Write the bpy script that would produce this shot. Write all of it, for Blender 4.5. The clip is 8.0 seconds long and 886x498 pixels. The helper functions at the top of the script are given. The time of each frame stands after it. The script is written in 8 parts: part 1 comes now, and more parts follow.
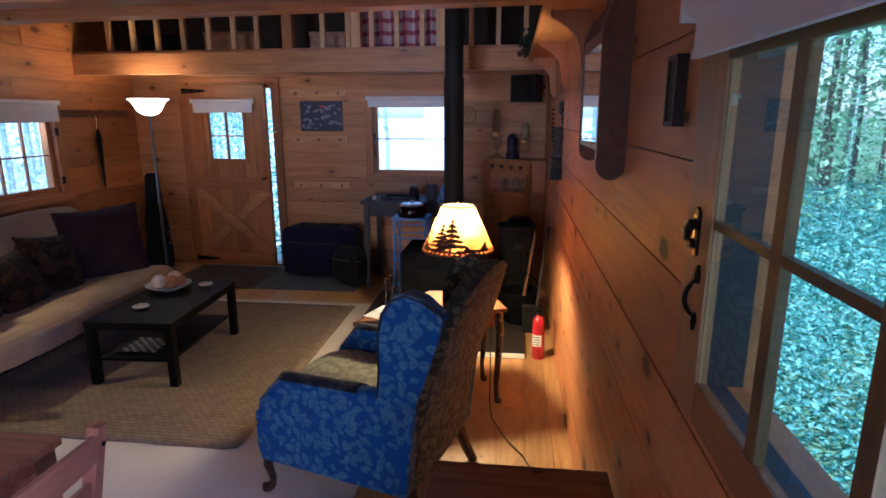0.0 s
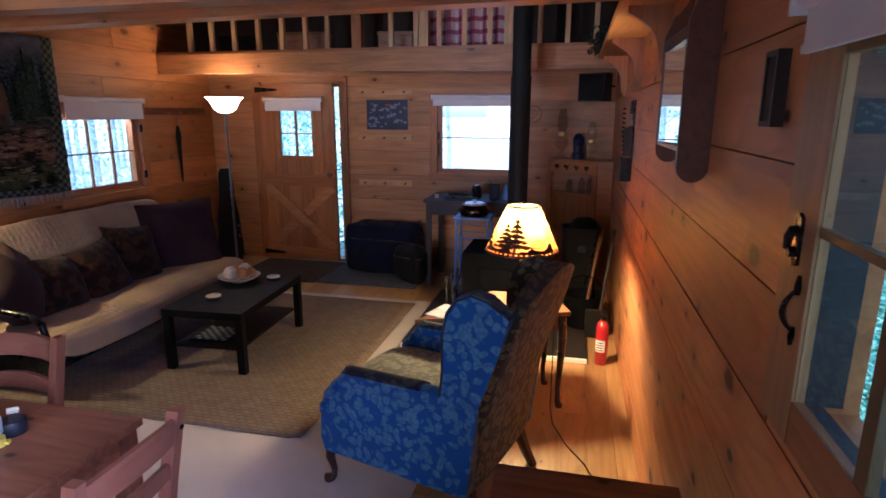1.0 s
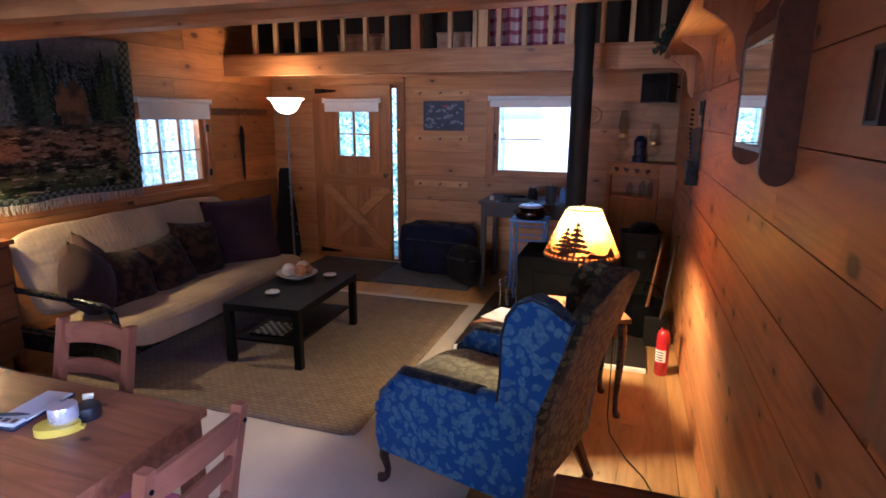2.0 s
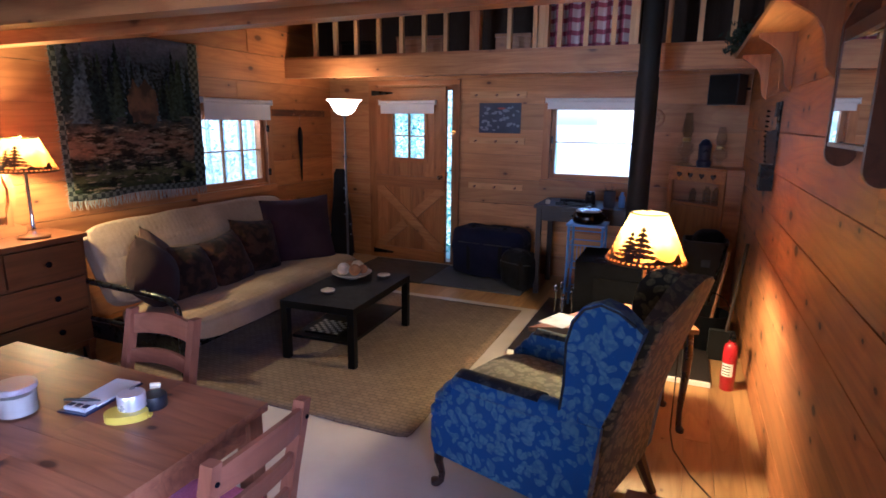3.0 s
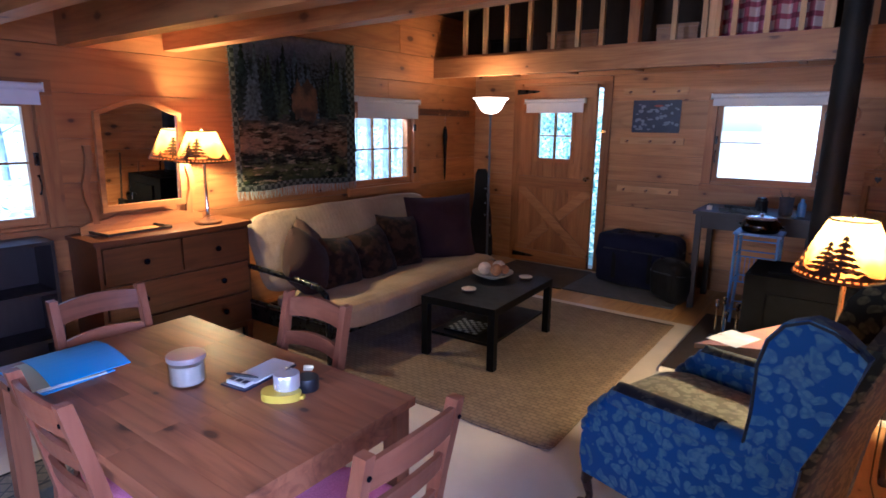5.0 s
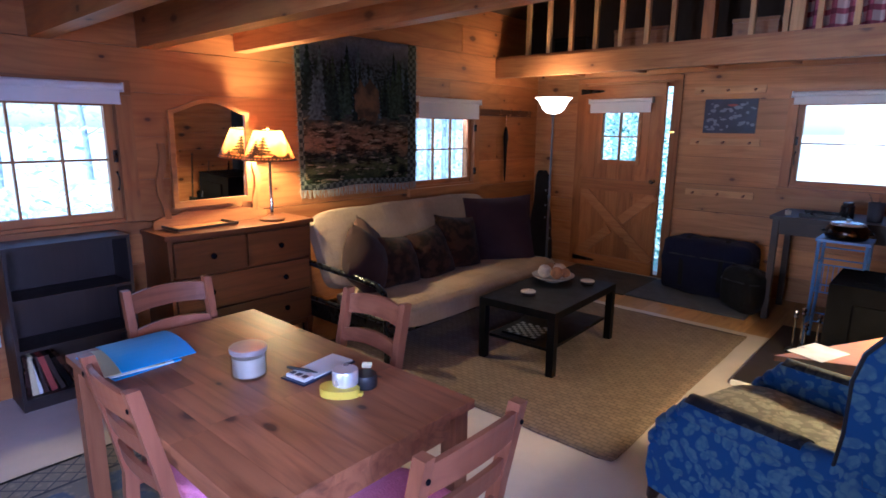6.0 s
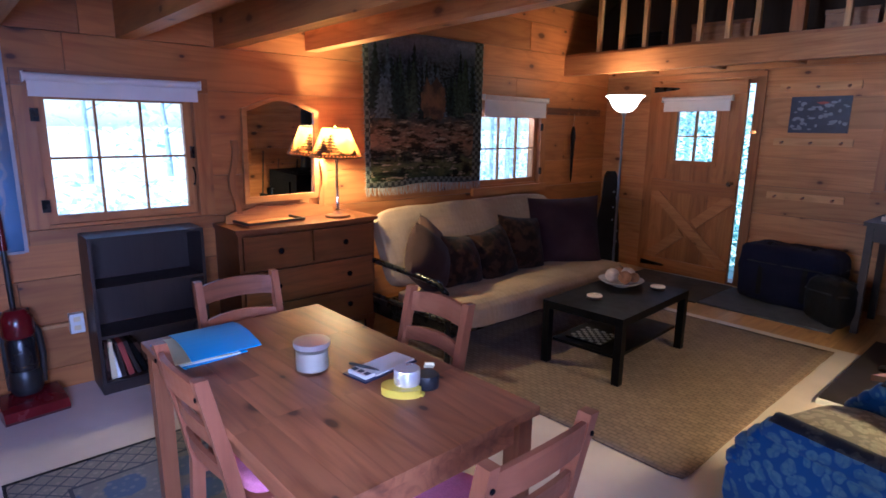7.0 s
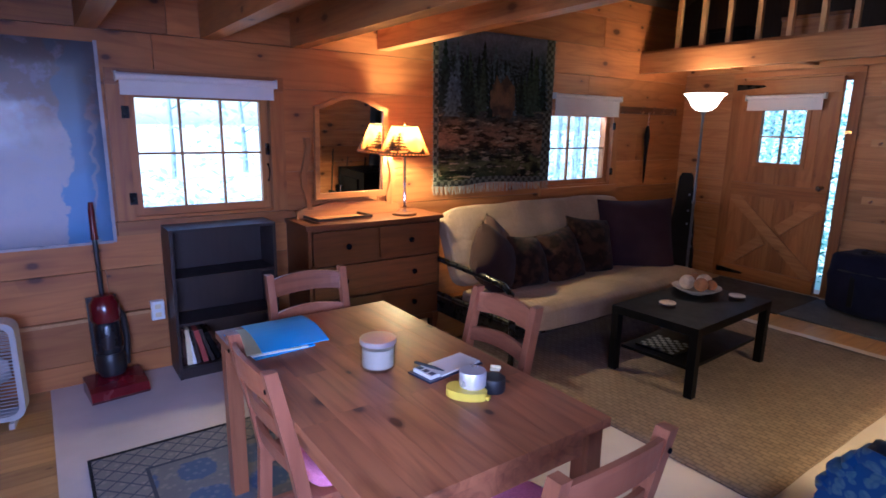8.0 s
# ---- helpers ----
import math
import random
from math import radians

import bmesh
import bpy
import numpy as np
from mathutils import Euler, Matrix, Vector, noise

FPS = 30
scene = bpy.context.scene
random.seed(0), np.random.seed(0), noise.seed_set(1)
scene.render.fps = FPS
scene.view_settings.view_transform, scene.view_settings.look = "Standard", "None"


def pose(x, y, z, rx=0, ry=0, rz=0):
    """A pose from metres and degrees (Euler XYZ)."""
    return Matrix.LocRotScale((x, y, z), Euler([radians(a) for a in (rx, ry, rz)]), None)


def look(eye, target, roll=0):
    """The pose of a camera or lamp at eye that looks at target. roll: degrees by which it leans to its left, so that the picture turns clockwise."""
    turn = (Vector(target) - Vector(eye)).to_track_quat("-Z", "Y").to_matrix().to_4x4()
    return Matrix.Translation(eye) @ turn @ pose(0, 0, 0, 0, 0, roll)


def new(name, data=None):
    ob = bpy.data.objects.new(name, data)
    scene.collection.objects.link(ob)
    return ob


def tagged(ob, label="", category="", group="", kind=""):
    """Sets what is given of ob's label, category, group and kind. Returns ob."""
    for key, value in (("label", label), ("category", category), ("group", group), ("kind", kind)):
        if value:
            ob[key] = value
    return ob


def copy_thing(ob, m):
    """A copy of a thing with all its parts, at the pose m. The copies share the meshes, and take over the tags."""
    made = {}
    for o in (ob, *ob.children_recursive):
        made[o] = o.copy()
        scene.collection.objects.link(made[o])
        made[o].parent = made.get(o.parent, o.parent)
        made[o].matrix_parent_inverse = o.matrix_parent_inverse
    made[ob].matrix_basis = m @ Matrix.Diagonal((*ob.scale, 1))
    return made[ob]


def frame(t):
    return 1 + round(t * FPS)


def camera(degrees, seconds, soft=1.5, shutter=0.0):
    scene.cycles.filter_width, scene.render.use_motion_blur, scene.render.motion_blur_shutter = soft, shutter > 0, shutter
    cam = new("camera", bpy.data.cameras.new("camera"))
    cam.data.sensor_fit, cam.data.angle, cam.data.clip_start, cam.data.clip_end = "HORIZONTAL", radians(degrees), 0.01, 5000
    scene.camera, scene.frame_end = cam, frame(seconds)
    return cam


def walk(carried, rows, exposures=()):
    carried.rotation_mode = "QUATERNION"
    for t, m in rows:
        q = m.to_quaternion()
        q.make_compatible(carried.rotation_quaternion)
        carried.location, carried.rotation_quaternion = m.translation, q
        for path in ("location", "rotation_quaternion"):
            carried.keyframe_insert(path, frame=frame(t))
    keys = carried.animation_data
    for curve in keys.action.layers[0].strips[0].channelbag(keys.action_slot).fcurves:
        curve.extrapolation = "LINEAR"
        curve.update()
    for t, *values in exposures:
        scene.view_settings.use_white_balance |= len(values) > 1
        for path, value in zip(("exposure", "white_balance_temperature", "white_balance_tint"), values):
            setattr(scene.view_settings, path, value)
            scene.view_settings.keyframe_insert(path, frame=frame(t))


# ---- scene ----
# camera and its walk
cam = camera(75.7, 8.0, soft=1.6, shutter=0.3)
PATH = [
    (0, look((0.078, 0.086, 1.695), (-0.155, 2.019, 1.239), -0.12)),
    (0.5, look((0.058, 0.090, 1.692), (-0.269, 2.010, 1.236), 0.15)),
    (1, look((0.039, 0.096, 1.693), (-0.392, 1.995, 1.234), 0.15)),
    (1.5, look((0.021, 0.105, 1.690), (-0.500, 1.981, 1.232), 0.17)),
    (3, look((-0.081, 0.137, 1.656), (-0.836, 1.936, 1.217), 0.64)),
    (3.5, look((-0.116, 0.152, 1.633), (-0.960, 1.913, 1.201), 0.75)),
    (4, look((-0.151, 0.164, 1.625), (-1.099, 1.872, 1.197), 0.93)),
    (4.5, look((-0.197, 0.191, 1.602), (-1.257, 1.832, 1.175), 0.78)),
    (6, look((-0.280, 0.237, 1.552), (-1.586, 1.694, 1.137), 0.58)),
    (6.5, look((-0.302, 0.252, 1.542), (-1.688, 1.632, 1.127), 0.72)),
    (7, look((-0.330, 0.261, 1.534), (-1.785, 1.568, 1.119), 0.71)),
    (7.5, look((-0.351, 0.260, 1.526), (-1.873, 1.489, 1.111), 0.94)),
    (8, look((-0.372, 0.267, 1.527), (-1.963, 1.403, 1.107), 0.96)),
]
walk(cam, PATH, exposures=[(0, 1.14, 4520, 12), (1.5, 1.30, 4760, 17), (3.5, 1.36, 4640, 15), (8, 1.36, 4640, 15)])

# the room: left wall, right wall, back wall, wall behind the camera
XL, XR, YB, YF = -4.155, 0.417, 6.23, -2.2
DECK_END = 2.47
RIDGE_X, RIDGE_Z = (XL + XR) / 2, 4.35

# daylight: a bright sky over woods, the sun from behind the cabin
world = bpy.data.worlds.new("world")
scene.world = world
world.use_nodes = True
wn = world.node_tree.nodes
sky = wn.new("ShaderNodeTexSky")
sky.sky_type = "NISHITA"
sky.sun_disc = False
sky.sun_elevation, sky.sun_rotation = radians(64), radians(180)
world.node_tree.links.new(sky.outputs[0], wn["Background"].inputs[0])
wn["Background"].inputs[1].default_value = 0.15
sun_data = bpy.data.lights.new("sun", "SUN")
sun_data.energy, sun_data.angle, sun_data.color = 5.0, radians(0.6), (1.0, 0.96, 0.88)
sun = new("sun", sun_data)
sun.matrix_world = look((0.0, -8.0, 16.4), (0, 0, 0))


def window_light(name, at, towards, w, h, power, color):
    """Sky light standing in a window's opening, up behind the blind; the gable one is added fill."""
    d = bpy.data.lights.new(name, "AREA")
    d.shape, d.size, d.size_y, d.energy, d.color = "RECTANGLE", w, h, power, color
    ob = new(name, d)
    ob.matrix_world = look(at, towards)
    return ob


def bulb(name, at, power, color, radius=0.035):
    d = bpy.data.lights.new(name, "POINT")
    d.energy, d.color, d.shadow_soft_size = power, color, radius
    ob = new(name, d)
    ob.location = at
    return ob


DAY = (0.63, 0.655, 1.0)
WARM = (1.0, 0.68, 0.25)
south = window_light("daylight_south", (-1.3, YF - 0.02, 1.45), (-1.3, 6.2, 1.40), 1.7, 0.95, 3.6, (1.0, 0.93, 0.92))
south.data.spread = radians(50)
# added fill towards the loft edge; no window is built in this gable
gable = window_light("daylight_gable", (RIDGE_X, YF - 0.02, 3.15), (-0.75, 5.4, 2.35), 0.8, 0.5, 4.8, (1.0, 0.95, 0.88))
gable.data.spread = radians(40)
window_light("daylight_right", (XR - 0.030, -0.12, 1.47), (-1.60, 0.52, 0.46), 1.15, 0.66, 13, DAY).data.spread = radians(84)
window_light("daylight_left_near", (XL - 0.105, 1.13, 1.735), (-2.4, 1.2, 0.3), 0.70, 0.05, 38, DAY)
window_light("daylight_left_far", (XL - 0.105, 4.57, 1.70), (-0.9, 5.5, 1.0), 0.75, 0.05, 5, (0.85, 0.88, 1.0))
window_light("daylight_back", (-0.95, YB + 0.105, 1.835), (-1.4, 4.4, 0.2), 0.75, 0.05, 3, DAY)
bulb("bulb_reading", (-0.235, 3.44, 0.978), 58, WARM, 0.06)
bulb("bulb_dresser", (-3.86, 2.41, 1.395), 42, (1.0, 0.73, 0.27), 0.045)
bulb("bulb_torchiere", (-3.34, 5.26, 1.835), 6.5, (1.0, 0.70, 0.34), 0.05)


# ---- materials ----
def material(name):
    m = bpy.data.materials.new(name)
    m.use_nodes = True
    return m, m.node_tree.nodes, m.node_tree.links, m.node_tree.nodes["Principled BSDF"]


def ramp(n, l, source, stops):
    r = n.new("ShaderNodeValToRGB")
    while len(r.color_ramp.elements) < len(stops):
        r.color_ramp.elements.new(0.5)
    for e, (p, c) in zip(r.color_ramp.elements, stops):
        e.position, e.color = p, (*c, 1.0)
    l.new(source, r.inputs[0])
    return r.outputs[0]


def coords(n, l, scale, random_shift=False):
    tc = n.new("ShaderNodeTexCoord")
    mp = n.new("ShaderNodeMapping")
    mp.inputs["Scale"].default_value = scale
    l.new(tc.outputs["Object"], mp.inputs[0])
    if random_shift:
        oi = n.new("ShaderNodeObjectInfo")
        mul = n.new("ShaderNodeVectorMath")
        mul.operation = "SCALE"
        mul.inputs[0].default_value = (37.0, 53.0, 71.0)
        l.new(oi.outputs["Random"], mul.inputs["Scale"])
        l.new(mul.outputs[0], mp.inputs["Location"])
    return mp.outputs[0]


def noise_tex(n, l, vec, scale, detail=4.0, rough=0.55):
    t = n.new("ShaderNodeTexNoise")
    t.inputs["Scale"].default_value, t.inputs["Detail"].default_value, t.inputs["Roughness"].default_value = scale, detail, rough
    l.new(vec, t.inputs["Vector"])
    return t.outputs[0]


def mix(n, l, fac, a, b, kind="MIX"):
    x = n.new("ShaderNodeMix")
    x.data_type, x.blend_type = "RGBA", kind
    for sock, v in ((x.inputs[0], fac), (x.inputs[6], a), (x.inputs[7], b)):
        if isinstance(v, bpy.types.NodeSocket):
            l.new(v, sock)
        elif isinstance(v, tuple):
            sock.default_value = (*v, 1.0)
        else:
            sock.default_value = v
    return x.outputs[2]


def math_node(n, l, op, a, b=0.0):
    x = n.new("ShaderNodeMath")
    x.operation = op
    for sock, v in ((x.inputs[0], a), (x.inputs[1], b)):
        if isinstance(v, bpy.types.NodeSocket):
            l.new(v, sock)
        else:
            sock.default_value = v
    return x.outputs[0]


def bump(n, l, bsdf, height, strength=0.2, distance=0.01):
    b = n.new("ShaderNodeBump")
    b.inputs["Strength"].default_value, b.inputs["Distance"].default_value = strength, distance
    l.new(height, b.inputs["Height"])
    l.new(b.outputs[0], bsdf.inputs["Normal"])


def wood(name, light, dark, knot, axis="x", rough=0.45, knots=1.0, grain=1.0, shift=True, coat=0.0, vary=0.46, rings_amount=1.0, rare=0.60):
    """Pine-like wood: long grain along one axis, broad stain, round knots."""
    m, n, l, p = material(name)
    long, across = 0.9 * grain, 14.0 * grain
    sc = {"x": (long, across, across), "y": (across, long, across), "z": (across, across, long)}[axis]
    v = coords(n, l, sc, shift)
    g = noise_tex(n, l, v, 2.2, 7.0, 0.62)
    col = ramp(n, l, g, [(0.30, dark), (0.52, light), (0.75, tuple(min(1, c * 1.15) for c in light))])
    # growth rings cut along the board: contour lines of a stretched noise
    rsc = {"x": (0.30, 2.6, 2.6), "y": (2.6, 0.30, 2.6), "z": (2.6, 2.6, 0.30)}[axis]
    contour = noise_tex(n, l, coords(n, l, rsc, shift), 1.5, 1.5, 0.4)
    rings_f = math_node(n, l, "FRACT", math_node(n, l, "MULTIPLY", contour, 15.0))
    rings_c = ramp(n, l, rings_f, [(0.0, (1, 1, 1)), (0.55, (0.93, 0.90, 0.86)), (0.86, (0.70, 0.62, 0.54)), (1.0, (1, 1, 1))])
    col = mix(n, l, 0.55 * rings_amount, col, rings_c, "MULTIPLY")
    broad = noise_tex(n, l, coords(n, l, (1.1, 1.1, 1.1), shift), 1.6, 3.0)
    col = mix(n, l, ramp(n, l, broad, [(0.35, (0, 0, 0)), (0.75, (0.55, 0.55, 0.55))]), col, dark)
    ksc = {"x": (3.0, 5.0, 5.0), "y": (5.0, 3.0, 5.0), "z": (5.0, 5.0, 3.0)}[axis]
    ks = n.new("ShaderNodeSeparateXYZ")
    l.new(coords(n, l, ksc, shift), ks.inputs[0])
    a_, b_, c_ = {"x": (0, 1, 2), "y": (1, 0, 2), "z": (2, 0, 1)}[axis]
    kc = n.new("ShaderNodeCombineXYZ")
    l.new(ks.outputs[a_], kc.inputs[0])
    l.new(math_node(n, l, "ADD", ks.outputs[b_], ks.outputs[c_]), kc.inputs[1])
    vo = n.new("ShaderNodeTexVoronoi")
    vo.voronoi_dimensions = "2D"
    vo.inputs["Scale"].default_value = 0.9
    l.new(kc.outputs[0], vo.inputs["Vector"])
    wob = math_node(n, l, "MULTIPLY", noise_tex(n, l, v, 3.0), 0.07)
    some = n.new("ShaderNodeSeparateColor")
    l.new(vo.outputs["Color"], some.inputs[0])
    size = math_node(n, l, "ADD", math_node(n, l, "MULTIPLY", some.outputs[1], 1.5), 0.45)
    dist = math_node(n, l, "ADD", math_node(n, l, "MULTIPLY", vo.outputs["Distance"], size), wob)
    k = ramp(n, l, dist, [(0.070, (1, 1, 1)), (0.088, (0.62, 0.62, 0.62)), (0.115, (0.24, 0.24, 0.24)), (0.30, (0, 0, 0))])
    k = math_node(n, l, "MULTIPLY", k, math_node(n, l, "GREATER_THAN", some.outputs[0], rare))
    kf = math_node(n, l, "MULTIPLY", k, 0.85 * knots)
    col = mix(n, l, kf, col, knot)
    if shift:
        oi = n.new("ShaderNodeObjectInfo")
        f = math_node(n, l, "MULTIPLY_ADD", oi.outputs["Random"], 0.45)
        hsv = n.new("ShaderNodeHueSaturation")
        val = math_node(n, l, "ADD", math_node(n, l, "MULTIPLY", oi.outputs["Random"], vary), 0.97 - vary / 2)
        l.new(val, hsv.inputs["Value"])
        l.new(col, hsv.inputs["Color"])
        col = hsv.outputs[0]
    l.new(col, p.inputs["Base Color"])
    l.new(math_node(n, l, "ADD", math_node(n, l, "MULTIPLY", g, 0.25), rough - 0.12), p.inputs["Roughness"])
    p.inputs["Coat Weight"].default_value = coat
    p.inputs["Coat Roughness"].default_value = 0.30
    bump(n, l, p, g, 0.18, 0.004)
    return m


def plain(name, color, rough=0.5, metal=0.0, vary=0.18, scale=9.0, relief=0.1, relief_scale=60.0, coat=0.0, spec=0.5):
    """A paint, plastic or metal with slight mottling and fine relief."""
    m, n, l, p = material(name)
    v = coords(n, l, (1, 1, 1), True)
    a = noise_tex(n, l, v, scale, 5.0)
    lo, hi = tuple(c * (1 - vary) for c in color), tuple(min(1, c * (1 + vary)) for c in color)
    l.new(ramp(n, l, a, [(0.3, lo), (0.7, hi)]), p.inputs["Base Color"])
    f = noise_tex(n, l, v, relief_scale, 3.0)
    l.new(math_node(n, l, "ADD", math_node(n, l, "MULTIPLY", a, 0.2), rough - 0.1), p.inputs["Roughness"])
    p.inputs["Metallic"].default_value = metal
    p.inputs["Coat Weight"].default_value = coat
    p.inputs["Specular IOR Level"].default_value = spec
    if relief:
        bump(n, l, p, f, relief, 0.003)
    return m


def cloth(name, color, second, scale=70.0, rough=0.9, pattern_scale=6.0, contrast=(0.42, 0.58), weave=0.35):
    """Woven cloth: two tones in soft patches, thread relief."""
    m, n, l, p = material(name)
    v = coords(n, l, (1, 1, 1), True)
    a = noise_tex(n, l, v, pattern_scale, 3.0)
    col = ramp(n, l, a, [(contrast[0], color), (contrast[1], second)])
    fine = noise_tex(n, l, v, scale * 3, 2.0)
    col = mix(n, l, 0.25, col, ramp(n, l, fine, [(0.3, tuple(c * 0.5 for c in color)), (0.7, tuple(min(1, c * 1.4) for c in second))]))
    l.new(col, p.inputs["Base Color"])
    p.inputs["Roughness"].default_value = rough
    p.inputs["Specular IOR Level"].default_value = 0.15
    p.inputs["Sheen Weight"].default_value = 0.04
    w = n.new("ShaderNodeTexVoronoi")
    w.inputs["Scale"].default_value = scale * 2
    l.new(v, w.inputs["Vector"])
    bump(n, l, p, w.outputs["Distance"], weave, 0.004)
    return m


def glass_material(name, tint=(0.93, 0.97, 0.98)):
    m, n, l, p = material(name)
    p.inputs["Base Color"].default_value = (*tint, 1)
    p.inputs["Roughness"].default_value = 0.01
    p.inputs["IOR"].default_value = 1.45
    p.inputs["Transmission Weight"].default_value = 1.0
    return m


def thin_glass(name):
    """Thin clear glass: mostly see-through with a sharp sheen."""
    m, n, l, p = material(name)
    tr = n.new("ShaderNodeBsdfTransparent")
    tr.inputs[0].default_value = (0.93, 0.95, 0.94, 1)
    gl = n.new("ShaderNodeBsdfGlossy")
    gl.inputs["Roughness"].default_value = 0.05
    lw = n.new("ShaderNodeLayerWeight")
    lw.inputs[0].default_value = 0.35
    mx = n.new("ShaderNodeMixShader")
    l.new(math_node(n, l, "ADD", math_node(n, l, "MULTIPLY", lw.outputs["Facing"], 0.30), 0.04), mx.inputs[0])
    l.new(tr.outputs[0], mx.inputs[1])
    l.new(gl.outputs[0], mx.inputs[2])
    l.new(mx.outputs[0], n["Material Output"].inputs[0])
    return m


def damask(name, ground, figure, rough=0.62):
    """Floral damask: rounded leaf-like figures on a plain ground."""
    m, n, l, p = material(name)
    v = coords(n, l, (1, 1, 1))
    warp = n.new("ShaderNodeTexNoise")
    warp.inputs["Scale"].default_value = 9.0
    l.new(v, warp.inputs["Vector"])
    wv = n.new("ShaderNodeVectorMath")
    wv.operation = "SCALE"
    wv.inputs["Scale"].default_value = 0.085
    l.new(warp.outputs["Color"], wv.inputs[0])
    add = n.new("ShaderNodeVectorMath")
    l.new(v, add.inputs[0])
    l.new(wv.outputs[0], add.inputs[1])
    flower = n.new("ShaderNodeTexVoronoi")
    flower.inputs["Scale"].default_value = 7.0
    l.new(add.outputs[0], flower.inputs["Vector"])
    petal = n.new("ShaderNodeTexVoronoi")
    petal.inputs["Scale"].default_value = 26.0
    l.new(add.outputs[0], petal.inputs["Vector"])
    which = n.new("ShaderNodeTexVoronoi")
    which.inputs["Scale"].default_value = 26.0
    l.new(add.outputs[0], which.inputs["Vector"])
    pick = n.new("ShaderNodeSeparateColor")
    l.new(which.outputs["Color"], pick.inputs[0])
    big = ramp(n, l, flower.outputs["Distance"], [(0.46, (0.45, 0.45, 0.45)), (0.54, (0, 0, 0))])
    chosen = math_node(n, l, "GREATER_THAN", math_node(n, l, "ADD", pick.outputs[0], big), 0.22)
    petals = ramp(n, l, petal.outputs["Distance"], [(0.0, (0.75, 0.75, 0.75)), (0.30, (1, 1, 1)), (0.50, (0.85, 0.85, 0.85)), (0.57, (0, 0, 0))])
    vein = n.new("ShaderNodeTexVoronoi")
    vein.inputs["Scale"].default_value = 58.0
    l.new(add.outputs[0], vein.inputs["Vector"])
    veins = ramp(n, l, vein.outputs["Distance"], [(0.42, (1, 1, 1)), (0.62, (0.58, 0.58, 0.58))])
    fig = math_node(n, l, "MULTIPLY", math_node(n, l, "MULTIPLY", chosen, petals), veins)
    tone = noise_tex(n, l, v, 4.0)
    fcol = ramp(n, l, tone, [(0.35, tuple(c * 0.75 for c in figure)), (0.65, figure)])
    col = mix(n, l, fig, ground, fcol)
    l.new(col, p.inputs["Base Color"])
    p.inputs["Roughness"].default_value = rough
    p.inputs["Specular IOR Level"].default_value = 0.2
    p.inputs["Sheen Weight"].default_value = 0.1
    bump(n, l, p, fig, 0.12, 0.003)
    return m


def stripes(n, l, vec, axis, scale):
    """0..1 repeating bands along one axis."""
    sx = n.new("ShaderNodeSeparateXYZ")
    l.new(vec, sx.inputs[0])
    return math_node(n, l, "FRACT", math_node(n, l, "MULTIPLY", sx.outputs["XYZ".index(axis)], scale))


M = {}
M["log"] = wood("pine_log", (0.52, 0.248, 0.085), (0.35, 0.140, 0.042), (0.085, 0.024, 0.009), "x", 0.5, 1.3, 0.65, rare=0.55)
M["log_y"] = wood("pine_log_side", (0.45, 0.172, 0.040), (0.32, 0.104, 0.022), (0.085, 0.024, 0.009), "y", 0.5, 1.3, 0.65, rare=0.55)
# east logs: more knots, and paler for lamp glow missing on that wall
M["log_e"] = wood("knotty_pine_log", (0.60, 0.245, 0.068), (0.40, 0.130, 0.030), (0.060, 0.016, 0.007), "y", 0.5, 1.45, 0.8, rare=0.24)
M["beam_x"] = wood("pine_beam", (0.46, 0.205, 0.06), (0.31, 0.112, 0.03), (0.07, 0.022, 0.010), "x", 0.5)
M["beam_y"] = wood("pine_beam_long", (0.46, 0.205, 0.06), (0.31, 0.112, 0.03), (0.07, 0.022, 0.010), "y", 0.5)
M["trim_x"] = wood("pine_trim", (0.42, 0.168, 0.044), (0.30, 0.102, 0.026), (0.08, 0.026, 0.011), "x", 0.45, 0.5)
M["trim_y"] = wood("pine_trim_side", (0.42, 0.168, 0.044), (0.30, 0.102, 0.026), (0.08, 0.026, 0.011), "y", 0.45, 0.5)
M["trim_z"] = wood("pine_trim_upright", (0.42, 0.168, 0.044), (0.30, 0.102, 0.026), (0.08, 0.026, 0.011), "z", 0.45, 0.5)
M["brace"] = wood("pale_brace_pine", (0.50, 0.225, 0.070), (0.38, 0.15, 0.042), (0.10, 0.03, 0.012), "x", 0.45, 0.8)
# the loft's deep shade as a near-black colour
M["loft_shade"] = wood("loft_shade_boarding", (0.040, 0.022, 0.012), (0.026, 0.014, 0.008), (0.004, 0.003, 0.002), "z", 0.8, 0.3)
# paler than the rail pine, standing for the light on the balusters
M["baluster"] = wood("pale_baluster_pine", (0.66, 0.40, 0.18), (0.54, 0.30, 0.12), (0.2, 0.08, 0.03), "z", 0.5, 0.3)
M["sash_y"] = wood("brown_sash_side", (0.20, 0.118, 0.038), (0.14, 0.078, 0.024), (0.05, 0.02, 0.01), "y", 0.5, 0.3)
M["sash_z"] = wood("brown_sash_upright", (0.20, 0.118, 0.038), (0.14, 0.078, 0.024), (0.05, 0.02, 0.01), "z", 0.5, 0.3)
M["casing_z"] = wood("pale_brown_casing", (0.40, 0.205, 0.072), (0.29, 0.135, 0.042), (0.09, 0.03, 0.012), "z", 0.45, 0.7)
M["floor_pine"] = wood("pine_floor", (0.47, 0.262, 0.084), (0.35, 0.175, 0.050), (0.14, 0.05, 0.02), "y", 0.42, 0.8)
M["table"] = wood("stained_pine_top", (0.36, 0.138, 0.058), (0.20, 0.066, 0.027), (0.05, 0.014, 0.008), "x", 0.44, 1.35, 0.8, True, 0.08, 0.50, 1.35, 0.30)
